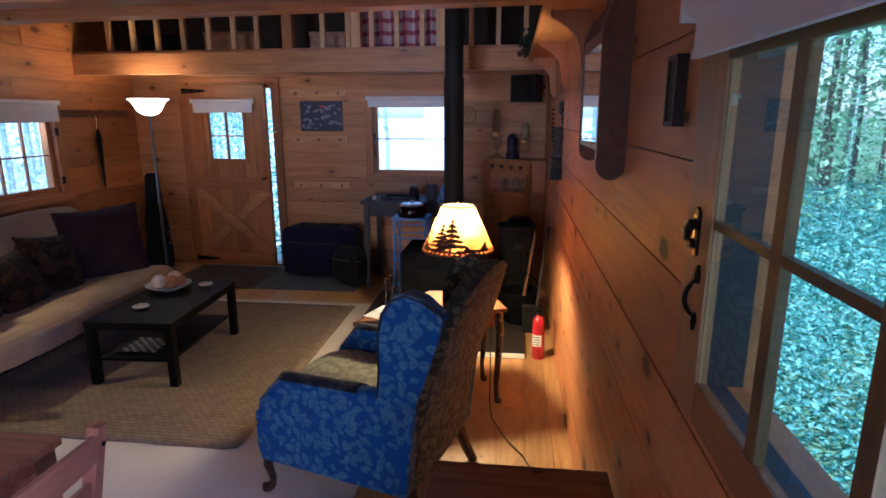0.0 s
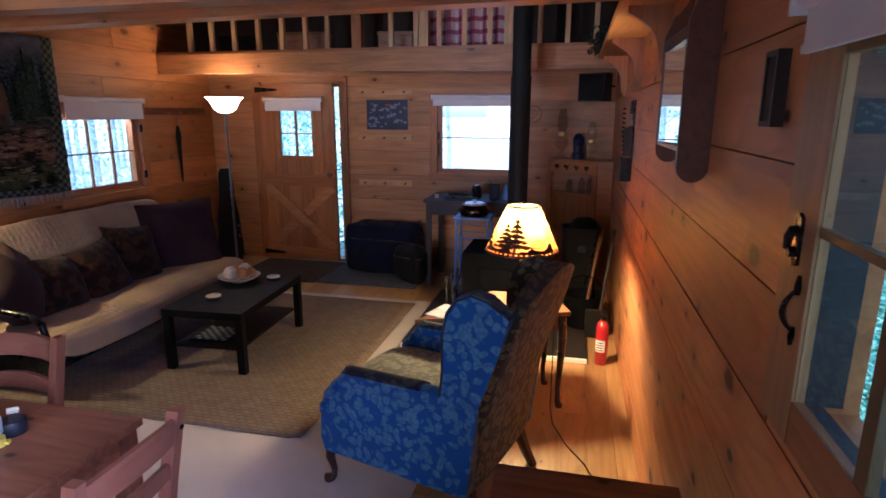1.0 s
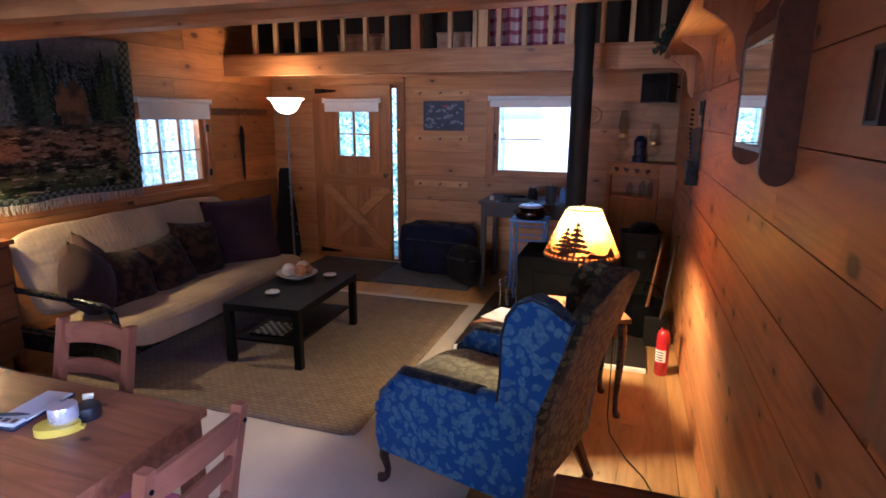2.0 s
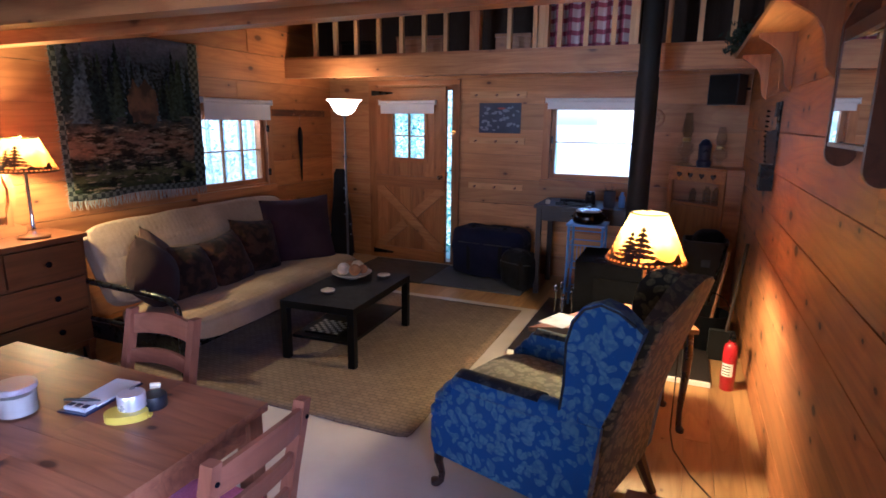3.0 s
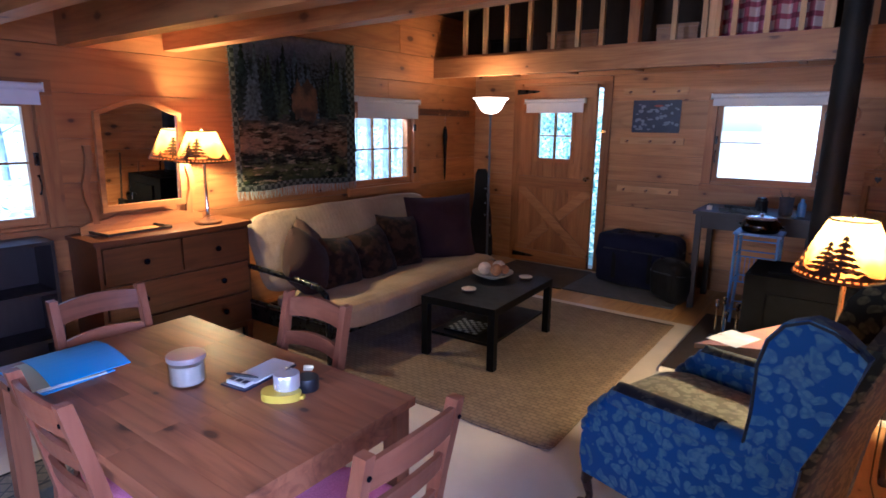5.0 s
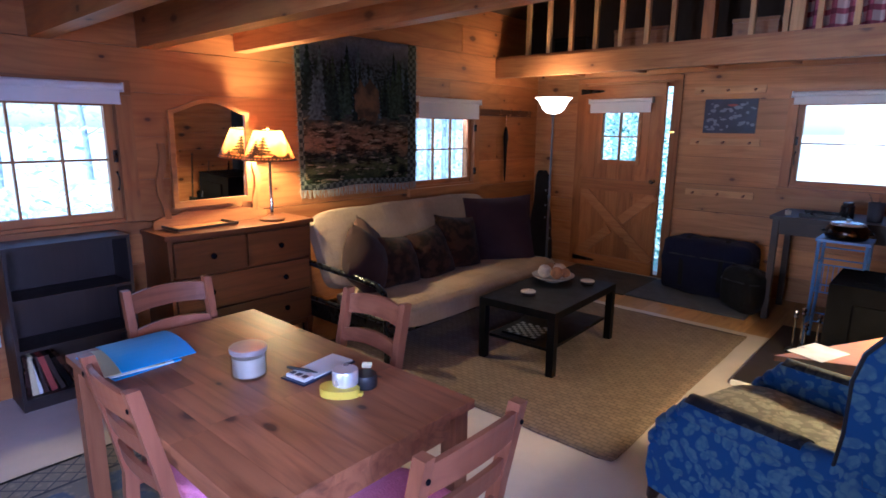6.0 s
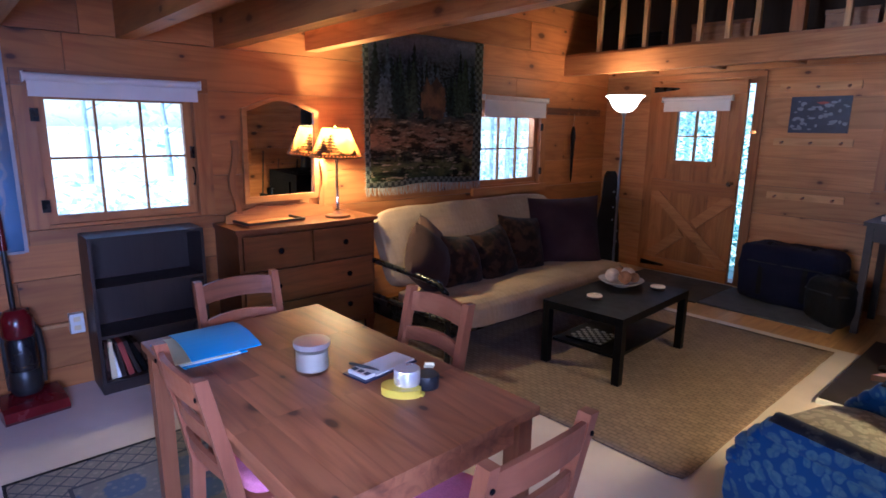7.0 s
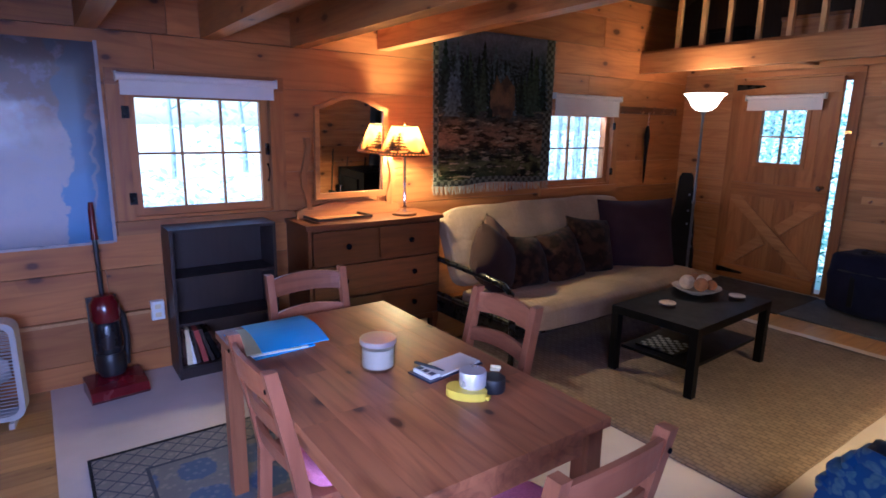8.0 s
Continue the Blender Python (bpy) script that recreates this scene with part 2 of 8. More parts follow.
M["table_leg"] = wood("stained_pine", (0.32, 0.122, 0.052), (0.22, 0.075, 0.030), (0.08, 0.025, 0.012), "z", 0.38, 0.3, 1.0, True, 0.15)
M["chair_x"] = wood("stained_chair_slat", (0.300, 0.108, 0.052), (0.21, 0.068, 0.032), (0.07, 0.020, 0.010), "x", 0.4, 0.3, 1.0, True, 0.12)
M["chair_z"] = wood("stained_chair_post", (0.300, 0.108, 0.052), (0.21, 0.068, 0.032), (0.07, 0.020, 0.010), "z", 0.4, 0.3, 1.0, True, 0.12)
M["dresser"] = wood("dresser_pine", (0.135, 0.042, 0.011), (0.080, 0.022, 0.006), (0.06, 0.018, 0.008), "y", 0.36, 0.9, 1.0, True, 0.1)
M["dark_wood"] = wood("dark_desk_wood", (0.034, 0.018, 0.013), (0.020, 0.010, 0.008), (0.02, 0.01, 0.008), "x", 0.5, 0.2)
M["maple"] = wood("honey_side_table", (0.26, 0.105, 0.034), (0.18, 0.066, 0.02), (0.12, 0.04, 0.015), "x", 0.35, 0.2, 1.0, True, 0.2)
M["shelf_grey"] = wood("dark_laminate", (0.023, 0.014, 0.012), (0.015, 0.009, 0.008), (0.05, 0.03, 0.02), "z", 0.45, 0.1)
M["black_lack"] = plain("black_brown_lacquer", (0.005, 0.0045, 0.0045), 0.45, 0, 0.3, 12, 0.06, 90, 0, 0.09)
M["black_metal"] = plain("black_metal", (0.012, 0.012, 0.013), 0.28, 0.6, 0.3, 20, 0.05)
M["iron"] = plain("cast_iron", (0.0035, 0.0035, 0.0048), 0.70, 0.0, 0.35, 14, 0.25, 80, 0, 0.03)
M["pipe"] = plain("stove_pipe_black", (0.013, 0.014, 0.015), 0.6, 0.0, 0.3, 5, 0.06, 60, 0, 0.2)
M["white_plastic"] = plain("white_plastic", (0.74, 0.73, 0.70), 0.4, 0, 0.06)
M["fan_plastic"] = plain("greyed_fan_plastic", (0.44, 0.42, 0.41), 0.45, 0, 0.08)
M["blind"] = plain("white_blind_fabric", (0.74, 0.70, 0.70), 0.8, 0, 0.05, 6, 0.15, 200)
M["sheet"] = plain("pale_floor_sheet", (0.54, 0.46, 0.42), 0.36, 0, 0.10, 3.0, 0.06, 40)
M["chrome"] = plain("chrome", (0.75, 0.75, 0.76), 0.14, 1.0, 0.05, 10, 0.02)
M["pole_grey"] = plain("dull_grey_metal", (0.16, 0.16, 0.17), 0.4, 0.6, 0.15, 10, 0.03)
M["navy_glass"] = plain("navy_glazed_pottery", (0.006, 0.012, 0.042), 0.3, 0, 0.3, 14, 0.03)
M["brass"] = plain("old_brass", (0.55, 0.36, 0.14), 0.3, 1.0, 0.2, 20, 0.05)
M["copper"] = plain("dark_polished_pan", (0.045, 0.038, 0.040), 0.20, 1.0, 0.25, 14, 0.05)
M["red"] = plain("red_enamel", (0.42, 0.012, 0.010), 0.3, 0, 0.12, 8, 0.03, 60, 0.3)
M["vac_red"] = plain("dark_red_plastic", (0.11, 0.004, 0.008), 0.25, 0, 0.15, 8, 0.02, 60, 0.3)
M["black_plastic"] = plain("black_plastic", (0.014, 0.014, 0.016), 0.4, 0, 0.3, 10, 0.05)
M["smoke"] = plain("smoked_grey_plastic", (0.010, 0.010, 0.013), 0.25, 0, 0.2, 6, 0.02)
M["blue_paint"] = plain("pale_blue_metal_paint", (0.13, 0.28, 0.62), 0.4, 0.1, 0.15, 12, 0.05)
M["navy"] = cloth("navy_canvas", (0.0055, 0.0065, 0.022), (0.010, 0.011, 0.032), 120, 0.85, 4.0)
M["black_cloth"] = cloth("black_nylon", (0.0045, 0.0045, 0.005), (0.009, 0.009, 0.010), 120, 0.7, 5.0)


def quilted():
    """Cream quilted cotton: small puffed diamonds and loose wrinkles."""
    m = cloth("cream_quilted_cotton", (0.29, 0.195, 0.115), (0.36, 0.245, 0.150), 60, 0.92, 3.0)
    n, l = m.node_tree.nodes, m.node_tree.links
    p = n["Principled BSDF"]
    v = coords(n, l, (1, 1, 1))
    cells = n.new("ShaderNodeTexVoronoi")
    cells.inputs["Scale"].default_value, cells.inputs["Randomness"].default_value = 24.0, 0.35
    l.new(v, cells.inputs["Vector"])
    wrinkle = noise_tex(n, l, v, 9.0, 4.0)
    h = math_node(n, l, "SUBTRACT", math_node(n, l, "MULTIPLY", wrinkle, 0.8), cells.outputs["Distance"])
    bump(n, l, p, h, 0.24, 0.02)
    return m


M["futon"] = quilted()
M["mauve"] = cloth("mauve_brown_cotton", (0.026, 0.012, 0.016), (0.038, 0.018, 0.023), 90, 0.9, 3.0)
M["taupe"] = cloth("light_taupe_cotton", (0.060, 0.030, 0.020), (0.080, 0.040, 0.026), 90, 0.9, 3.0)
M["tan_pillow"] = cloth("dark_mauve_cotton", (0.024, 0.010, 0.008), (0.036, 0.015, 0.012), 90, 0.9, 3.0)
M["kilim"] = cloth("patterned_brown_weave", (0.006, 0.0028, 0.0016), (0.040, 0.016, 0.008), 90, 0.9, 15.0, (0.46, 0.56))
M["pink"] = cloth("pink_cotton_pad", (0.66, 0.16, 0.25), (0.74, 0.24, 0.34), 90, 0.9, 4.0)
M["damask"] = damask("blue_floral_damask", (0.012, 0.064, 0.225), (0.100, 0.190, 0.300))
# same fabric as the blue, its look under lamplight put into the colour
M["damask_lamplit"] = damask("lamplit_floral_damask", (0.018, 0.017, 0.012), (0.150, 0.122, 0.058))
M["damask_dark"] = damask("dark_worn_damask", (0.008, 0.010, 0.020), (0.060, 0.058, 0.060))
M["piping"] = plain("dark_navy_piping", (0.008, 0.009, 0.016), 0.7, 0, 0.2)
M["damask_pale"] = damask("pale_floral_damask", (0.24, 0.225, 0.185), (0.46, 0.43, 0.34))
M["mahogany"] = plain("dark_mahogany", (0.034, 0.011, 0.008), 0.28, 0, 0.25, 14, 0.03, 60, 0.3)
M["folder"] = plain("blue_card_folder", (0.05, 0.33, 0.68), 0.45, 0, 0.06, 4, 0.05)
M["paper"] = plain("white_paper", (0.78, 0.77, 0.74), 0.7, 0, 0.04, 6, 0.04)
M["cream"] = plain("cream_paper", (0.70, 0.60, 0.36), 0.7, 0, 0.06, 6, 0.04)
M["yellow"] = plain("yellow_plastic", (0.62, 0.46, 0.05), 0.35, 0, 0.06, 8, 0.02)
M["wax"] = plain("white_wax", (0.70, 0.59, 0.48), 0.5, 0, 0.05, 6, 0.05)
M["tin"] = plain("brushed_tin", (0.46, 0.39, 0.36), 0.42, 0.5, 0.08, 20, 0.05)
M["ceramic"] = plain("glazed_ceramic", (0.62, 0.56, 0.47), 0.25, 0, 0.1, 8, 0.03)
M["ball_pale"] = plain("pale_wicker_ball", (0.62, 0.50, 0.38), 0.75, 0, 0.25, 25, 0.5, 60)
M["ball_brown"] = plain("brown_wicker_ball", (0.34, 0.16, 0.07), 0.75, 0, 0.3, 25, 0.5, 60)
M["glass"] = glass_material("window_glass")
M["jar_glass"] = thin_glass("clear_jar_glass")
M["mat_brown"] = cloth("brown_coir_mat", (0.045, 0.030, 0.024), (0.065, 0.045, 0.035), 140, 0.97, 9.0)
M["mat_grey"] = cloth("grey_blue_rubber_mat", (0.055, 0.058, 0.078), (0.075, 0.078, 0.10), 140, 0.8, 9.0)
M["ash_floor"] = plain("dark_hearth_pad", (0.016, 0.010, 0.009), 0.7, 0, 0.2, 7, 0.1)


def mirror_material():
    m, n, l, p = material("mirror_glass")
    p.inputs["Base Color"].default_value = (0.93, 0.93, 0.92, 1)
    p.inputs["Metallic"].default_value, p.inputs["Roughness"].default_value = 1.0, 0.015
    return m


def rug_material():
    """Sisal-like rug: rows of small raised knots in tan."""
    m, n, l, p = material("woven_tan_rug")
    v = coords(n, l, (1, 1, 1))
    br = n.new("ShaderNodeTexBrick")
    br.inputs["Scale"].default_value = 17.0
    br.inputs["Mortar Size"].default_value = 0.14
    br.inputs["Mortar Smooth"].default_value = 1.0
    br.inputs["Brick Width"].default_value, br.inputs["Row Height"].default_value = 0.95, 0.52
    br.inputs["Color1"].default_value = (0.225, 0.152, 0.106, 1)
    br.inputs["Color2"].default_value = (0.155, 0.102, 0.071, 1)
    br.inputs["Mortar"].default_value = (0.085, 0.056, 0.040, 1)
    l.new(v, br.inputs["Vector"])
    stain = noise_tex(n, l, v, 14.0, 7.0, 0.7)
    col = mix(n, l, 0.35, br.outputs["Color"], ramp(n, l, stain, [(0.3, (0.135, 0.092, 0.066)), (0.7, (0.28, 0.20, 0.148))]))
    l.new(col, p.inputs["Base Color"])
    p.inputs["Roughness"].default_value = 0.95
    bump(n, l, p, br.outputs["Fac"], -0.9, 0.008)
    return m


def blue_rug_material():
    m, n, l, p = material("blue_beige_rug")
    v = coords(n, l, (1, 1, 1))
    sx = n.new("ShaderNodeSeparateXYZ")
    l.new(v, sx.inputs[0])
    ux = math_node(n, l, "ABSOLUTE", math_node(n, l, "ADD", sx.outputs[0], 2.265))
    uy = math_node(n, l, "ABSOLUTE", math_node(n, l, "SUBTRACT", sx.outputs[1], 1.065))
    edge = math_node(n, l, "MINIMUM", math_node(n, l, "SUBTRACT", 0.915, ux), math_node(n, l, "SUBTRACT", 0.735, uy))
    vo = n.new("ShaderNodeTexVoronoi")
    vo.distance = "MINKOWSKI"
    vo.inputs["Exponent"].default_value = 2.6
    vo.inputs["Scale"].default_value, vo.inputs["Randomness"].default_value = 4.2, 0.0
    l.new(v, vo.inputs["Vector"])
    wob = math_node(n, l, "MULTIPLY", noise_tex(n, l, v, 34.0, 2.0), 0.16)
    big = ramp(n, l, math_node(n, l, "ADD", vo.outputs["Distance"], wob), [(0.40, (0.045, 0.085, 0.17)), (0.44, (0.15, 0.14, 0.13)), (0.60, (0.13, 0.125, 0.12))])
    v2 = n.new("ShaderNodeTexVoronoi")
    v2.inputs["Scale"].default_value = 30.0
    l.new(v, v2.inputs["Vector"])
    small = ramp(n, l, v2.outputs["Distance"], [(0.22, (0.23, 0.20, 0.17)), (0.42, (0.075, 0.078, 0.09))])
    field = mix(n, l, 0.30, big, small)
    # lattice of crossing lines in the border
    la = math_node(n, l, "FRACT", math_node(n, l, "MULTIPLY", math_node(n, l, "ADD", sx.outputs[0], sx.outputs[1]), 11.0))
    lb = math_node(n, l, "FRACT", math_node(n, l, "MULTIPLY", math_node(n, l, "SUBTRACT", sx.outputs[0], sx.outputs[1]), 11.0))
    line = math_node(n, l, "MAXIMUM", math_node(n, l, "LESS_THAN", la, 0.13), math_node(n, l, "LESS_THAN", lb, 0.13))
    border = mix(n, l, line, mix(n, l, 0.4, (0.20, 0.175, 0.15), small), (0.055, 0.06, 0.075))
    col = mix(n, l, math_node(n, l, "LESS_THAN", edge, 0.20), field, border)
    col = mix(n, l, math_node(n, l, "LESS_THAN", math_node(n, l, "ABSOLUTE", math_node(n, l, "SUBTRACT", edge, 0.20)), 0.008), col, (0.03, 0.035, 0.05))
    l.new(col, p.inputs["Base Color"])
    p.inputs["Roughness"].default_value = 0.95
    bump(n, l, p, noise_tex(n, l, v, 160.0, 2.0), 0.4, 0.004)
    return m


def plaid_material():
    m, n, l, p = material("pink_plaid_cotton")
    v = coords(n, l, (1, 1, 1))
    a = stripes(n, l, v, "X", 9.0)
    b = stripes(n, l, v, "Z", 9.0)
    s1 = ramp(n, l, a, [(0.30, (0, 0, 0)), (0.34, (1, 1, 1)), (0.66, (1, 1, 1)), (0.70, (0, 0, 0))])
    s2 = ramp(n, l, b, [(0.30, (0, 0, 0)), (0.34, (1, 1, 1)), (0.66, (1, 1, 1)), (0.70, (0, 0, 0))])
    f = math_node(n, l, "MULTIPLY", math_node(n, l, "ADD", s1, s2), 0.5)
    col = ramp(n, l, f, [(0.0, (0.70, 0.58, 0.60)), (0.5, (0.40, 0.10, 0.16)), (1.0, (0.17, 0.028, 0.06))])
    l.new(col, p.inputs["Base Color"])
    p.inputs["Roughness"].default_value = 0.9
    return m


def tapestry_material():
    """Forest scene in woven wool: lilac sky, dark woods, rusty meadow, dark pond, leafy foot."""
    m, n, l, p = material("woven_forest_scene")
    v = coords(n, l, (1, 1, 1))
    sx = n.new("ShaderNodeSeparateXYZ")
    l.new(v, sx.inputs[0])
    rough_edge = math_node(n, l, "MULTIPLY", noise_tex(n, l, coords(n, l, (1, 3.0, 3.0)), 3.0, 6.0, 0.7), 0.26)
    h = math_node(n, l, "ADD", math_node(n, l, "MULTIPLY", sx.outputs[2], 0.82), math_node(n, l, "SUBTRACT", rough_edge, 0.13))
    band = ramp(n, l, h, [(0.07, (0.035, 0.045, 0.020)), (0.14, (0.11, 0.10, 0.035)), (0.20, (0.030, 0.034, 0.026)), (0.27, (0.26, 0.140, 0.070)), (0.36, (0.20, 0.115, 0.062)), (0.44, (0.055, 0.052, 0.038)), (0.52, (0.070, 0.085, 0.078)), (0.72, (0.055, 0.075, 0.080)), (0.88, (0.095, 0.10, 0.12)), (1.0, (0.18, 0.18, 0.23))])
    # boughs: mottled light and dark tufts over the woods
    tuft = noise_tex(n, l, coords(n, l, (1, 9, 13)), 3.4, 5.0, 0.75)
    high = ramp(n, l, h, [(0.46, (0, 0, 0)), (0.54, (1, 1, 1)), (0.78, (1, 1, 1)), (0.90, (0.2, 0.2, 0.2))])
    col = mix(n, l, math_node(n, l, "MULTIPLY", ramp(n, l, tuft, [(0.44, (0, 0, 0)), (0.54, (0.9, 0.9, 0.9))]), high), band, (0.006, 0.010, 0.009))
    col = mix(n, l, math_node(n, l, "MULTIPLY", ramp(n, l, noise_tex(n, l, coords(n, l, (1, 11, 15)), 4.1, 4.0, 0.7), [(0.56, (0, 0, 0)), (0.66, (0.55, 0.55, 0.55))]), high), col, (0.10, 0.125, 0.10))
    # ground: dark pools, pale grass streaks and rusty tussocks
    low = ramp(n, l, h, [(0.40, (1, 1, 1)), (0.50, (0.3, 0.3, 0.3)), (0.62, (0, 0, 0))])
    blot = noise_tex(n, l, coords(n, l, (1, 1.5, 5)), 3.2, 6.0, 0.66)
    col = mix(n, l, math_node(n, l, "MULTIPLY", ramp(n, l, blot, [(0.46, (0, 0, 0)), (0.56, (0.92, 0.92, 0.92))]), low), col, (0.007, 0.008, 0.006))
    pale = noise_tex(n, l, coords(n, l, (1, 1.6, 7)), 3.5, 5.0, 0.66)
    col = mix(n, l, math_node(n, l, "MULTIPLY", ramp(n, l, pale, [(0.55, (0, 0, 0)), (0.63, (0.85, 0.85, 0.85))]), low), col, (0.36, 0.27, 0.15))
    weave = noise_tex(n, l, coords(n, l, (1, 60, 60)), 3.0, 2.0)
    col = mix(n, l, 0.5, col, ramp(n, l, weave, [(0.35, (0.45, 0.45, 0.45)), (0.65, (1, 1, 1))]), "MULTIPLY")
    l.new(col, p.inputs["Base Color"])
    p.inputs["Roughness"].default_value = 0.95
    p.inputs["Specular IOR Level"].default_value = 0.1
    w = noise_tex(n, l, v, 150.0, 2.0)
    bump(n, l, p, w, 0.5, 0.005)
    return m


def tapestry_border_material():
    m, n, l, p = material("woven_check_border")
    v = coords(n, l, (1, 1, 1))
    ch = n.new("ShaderNodeTexChecker")
    ch.inputs["Scale"].default_value = 30.0
    ch.inputs["Color1"].default_value = (0.17, 0.175, 0.13, 1)
    ch.inputs["Color2"].default_value = (0.008, 0.010, 0.008, 1)
    l.new(v, ch.inputs["Vector"])
    l.new(mix(n, l, noise_tex(n, l, v, 30.0), ch.outputs[0], (0.03, 0.034, 0.02)), p.inputs["Base Color"])
    p.inputs["Roughness"].default_value = 0.95
    bump(n, l, p, noise_tex(n, l, v, 150.0, 2.0), 0.5, 0.005)
    return m


def map_material():
    m, n, l, p = material("printed_map_sheet")
    v = coords(n, l, (1, 1, 1))
    a = noise_tex(n, l, v, 1.5, 6.0, 0.55)
    sx = n.new("ShaderNodeSeparateXYZ")
    l.new(v, sx.inputs[0])
    # coast: land to the south-west, a broad water along the edge, a thin spit in it
    f = math_node(n, l, "ADD", math_node(n, l, "MULTIPLY", sx.outputs[1], 0.75), math_node(n, l, "MULTIPLY", a, 0.9))
    f = math_node(n, l, "ADD", f, math_node(n, l, "MULTIPLY", math_node(n, l, "SUBTRACT", 1.5, sx.outputs[2]), 0.12))
    water = ramp(n, l, f, [(0.675, (0, 0, 0)), (0.69, (1, 1, 1)), (0.825, (1, 1, 1)), (0.835, (0.45, 0.45, 0.45)), (0.855, (0.45, 0.45, 0.45)), (0.865, (0.95, 0.95, 0.95))])
    # land and water tones both darken towards the top of the sheet
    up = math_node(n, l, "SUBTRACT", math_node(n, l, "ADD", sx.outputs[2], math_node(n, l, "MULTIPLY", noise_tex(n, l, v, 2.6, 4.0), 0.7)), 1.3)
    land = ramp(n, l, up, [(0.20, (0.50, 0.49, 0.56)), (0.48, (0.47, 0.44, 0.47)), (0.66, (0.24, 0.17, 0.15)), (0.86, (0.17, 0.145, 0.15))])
    mottled = noise_tex(n, l, v, 11.0, 5.0, 0.65)
    land = mix(n, l, ramp(n, l, mottled, [(0.52, (0, 0, 0)), (0.62, (0.35, 0.35, 0.35))]), land, (0.42, 0.44, 0.56))
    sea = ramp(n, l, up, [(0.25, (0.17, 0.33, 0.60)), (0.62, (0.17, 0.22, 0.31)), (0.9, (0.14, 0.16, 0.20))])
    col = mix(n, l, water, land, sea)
    l.new(col, p.inputs["Base Color"])
    p.inputs["Roughness"].default_value = 0.42
    p.inputs["Coat Weight"].default_value = 0.15
    bump(n, l, p, noise_tex(n, l, v, 3.0, 2.0), 0.15, 0.02)
    return m


def shade_material():
    """Parchment lampshade that lets the bulb's light through."""
    m, n, l, p = material("parchment_lampshade")
    tr = n.new("ShaderNodeBsdfTranslucent")
    df = n.new("ShaderNodeBsdfDiffuse")
    v = coords(n, l, (1, 1, 1))
    sx = n.new("ShaderNodeSeparateXYZ")
    l.new(v, sx.inputs[0])
    # colour runs from deep orange at the foot to pale above
    h = math_node(n, l, "ADD", math_node(n, l, "MULTIPLY", sx.outputs[2], 1.0), math_node(n, l, "MULTIPLY", noise_tex(n, l, v, 16.0, 4.0), 0.30))
    col = ramp(n, l, h, [(0.15, (0.080, 0.018, 0.0015)), (0.22, (0.14, 0.042, 0.004)), (0.29, (0.22, 0.095, 0.018)), (0.38, (0.28, 0.165, 0.052))])
    l.new(col, tr.inputs[0])
    df.inputs[0].default_value = (0.40, 0.28, 0.14, 1)
    mx = n.new("ShaderNodeMixShader")
    mx.inputs[0].default_value = 0.65
    l.new(df.outputs[0], mx.inputs[1])
    l.new(tr.outputs[0], mx.inputs[2])
    l.new(mx.outputs[0], n["Material Output"].inputs[0])
    return m


def glow(name, color, strength):
    m, n, l, p = material(name)
    p.inputs["Base Color"].default_value = (*color, 1)
    p.inputs["Emission Color"].default_value = (*color, 1)
    p.inputs["Emission Strength"].default_value = strength
    return m


def leaf_material(name, a, b):
    m, n, l, p = material(name)
    g = n.new("ShaderNodeNewGeometry")
    col = ramp(n, l, g.outputs["Random Per Island"], [(0.0, a), (1.0, b)])
    l.new(col, p.inputs["Base Color"])
    p.inputs["Roughness"].default_value = 0.6
    tr = n.new("ShaderNodeBsdfTranslucent")
    l.new(col, tr.inputs[0])
    mx = n.new("ShaderNodeMixShader")
    mx.inputs[0].default_value = 0.45
    l.new(p.outputs[0], mx.inputs[1])
    l.new(tr.outputs[0], mx.inputs[2])
    l.new(mx.outputs[0], n["Material Output"].inputs[0])
    return m


M["mirror"] = mirror_material()
M["rug"] = rug_material()
M["blue_rug"] = blue_rug_material()
M["plaid"] = plaid_material()
M["tapestry"] = tapestry_material()
M["tap_border"] = tapestry_border_material()
M["fringe"] = plain("pale_wool_fringe", (0.34, 0.31, 0.25), 0.95, 0, 0.25, 30, 0.3)
M["map"] = map_material()
M["sleeve"] = plain("cloudy_plastic_edge", (0.36, 0.34, 0.37), 0.3, 0, 0.3, 8, 0.05)
M["shade"] = shade_material()
M["silhouette"] = plain("dark_metal_cutout", (0.02, 0.010, 0.005), 0.6, 0.2, 0.2)
M["lamp_glass"] = glow("lit_opal_glass", (1.0, 0.80, 0.52), 3.6)
M["leaf"] = leaf_material("green_leaves", (0.08, 0.21, 0.10), (0.46, 0.68, 0.40))
M["bark"] = plain("tree_bark", (0.095, 0.095, 0.085), 0.9, 0, 0.3, 6, 0.6, 14)
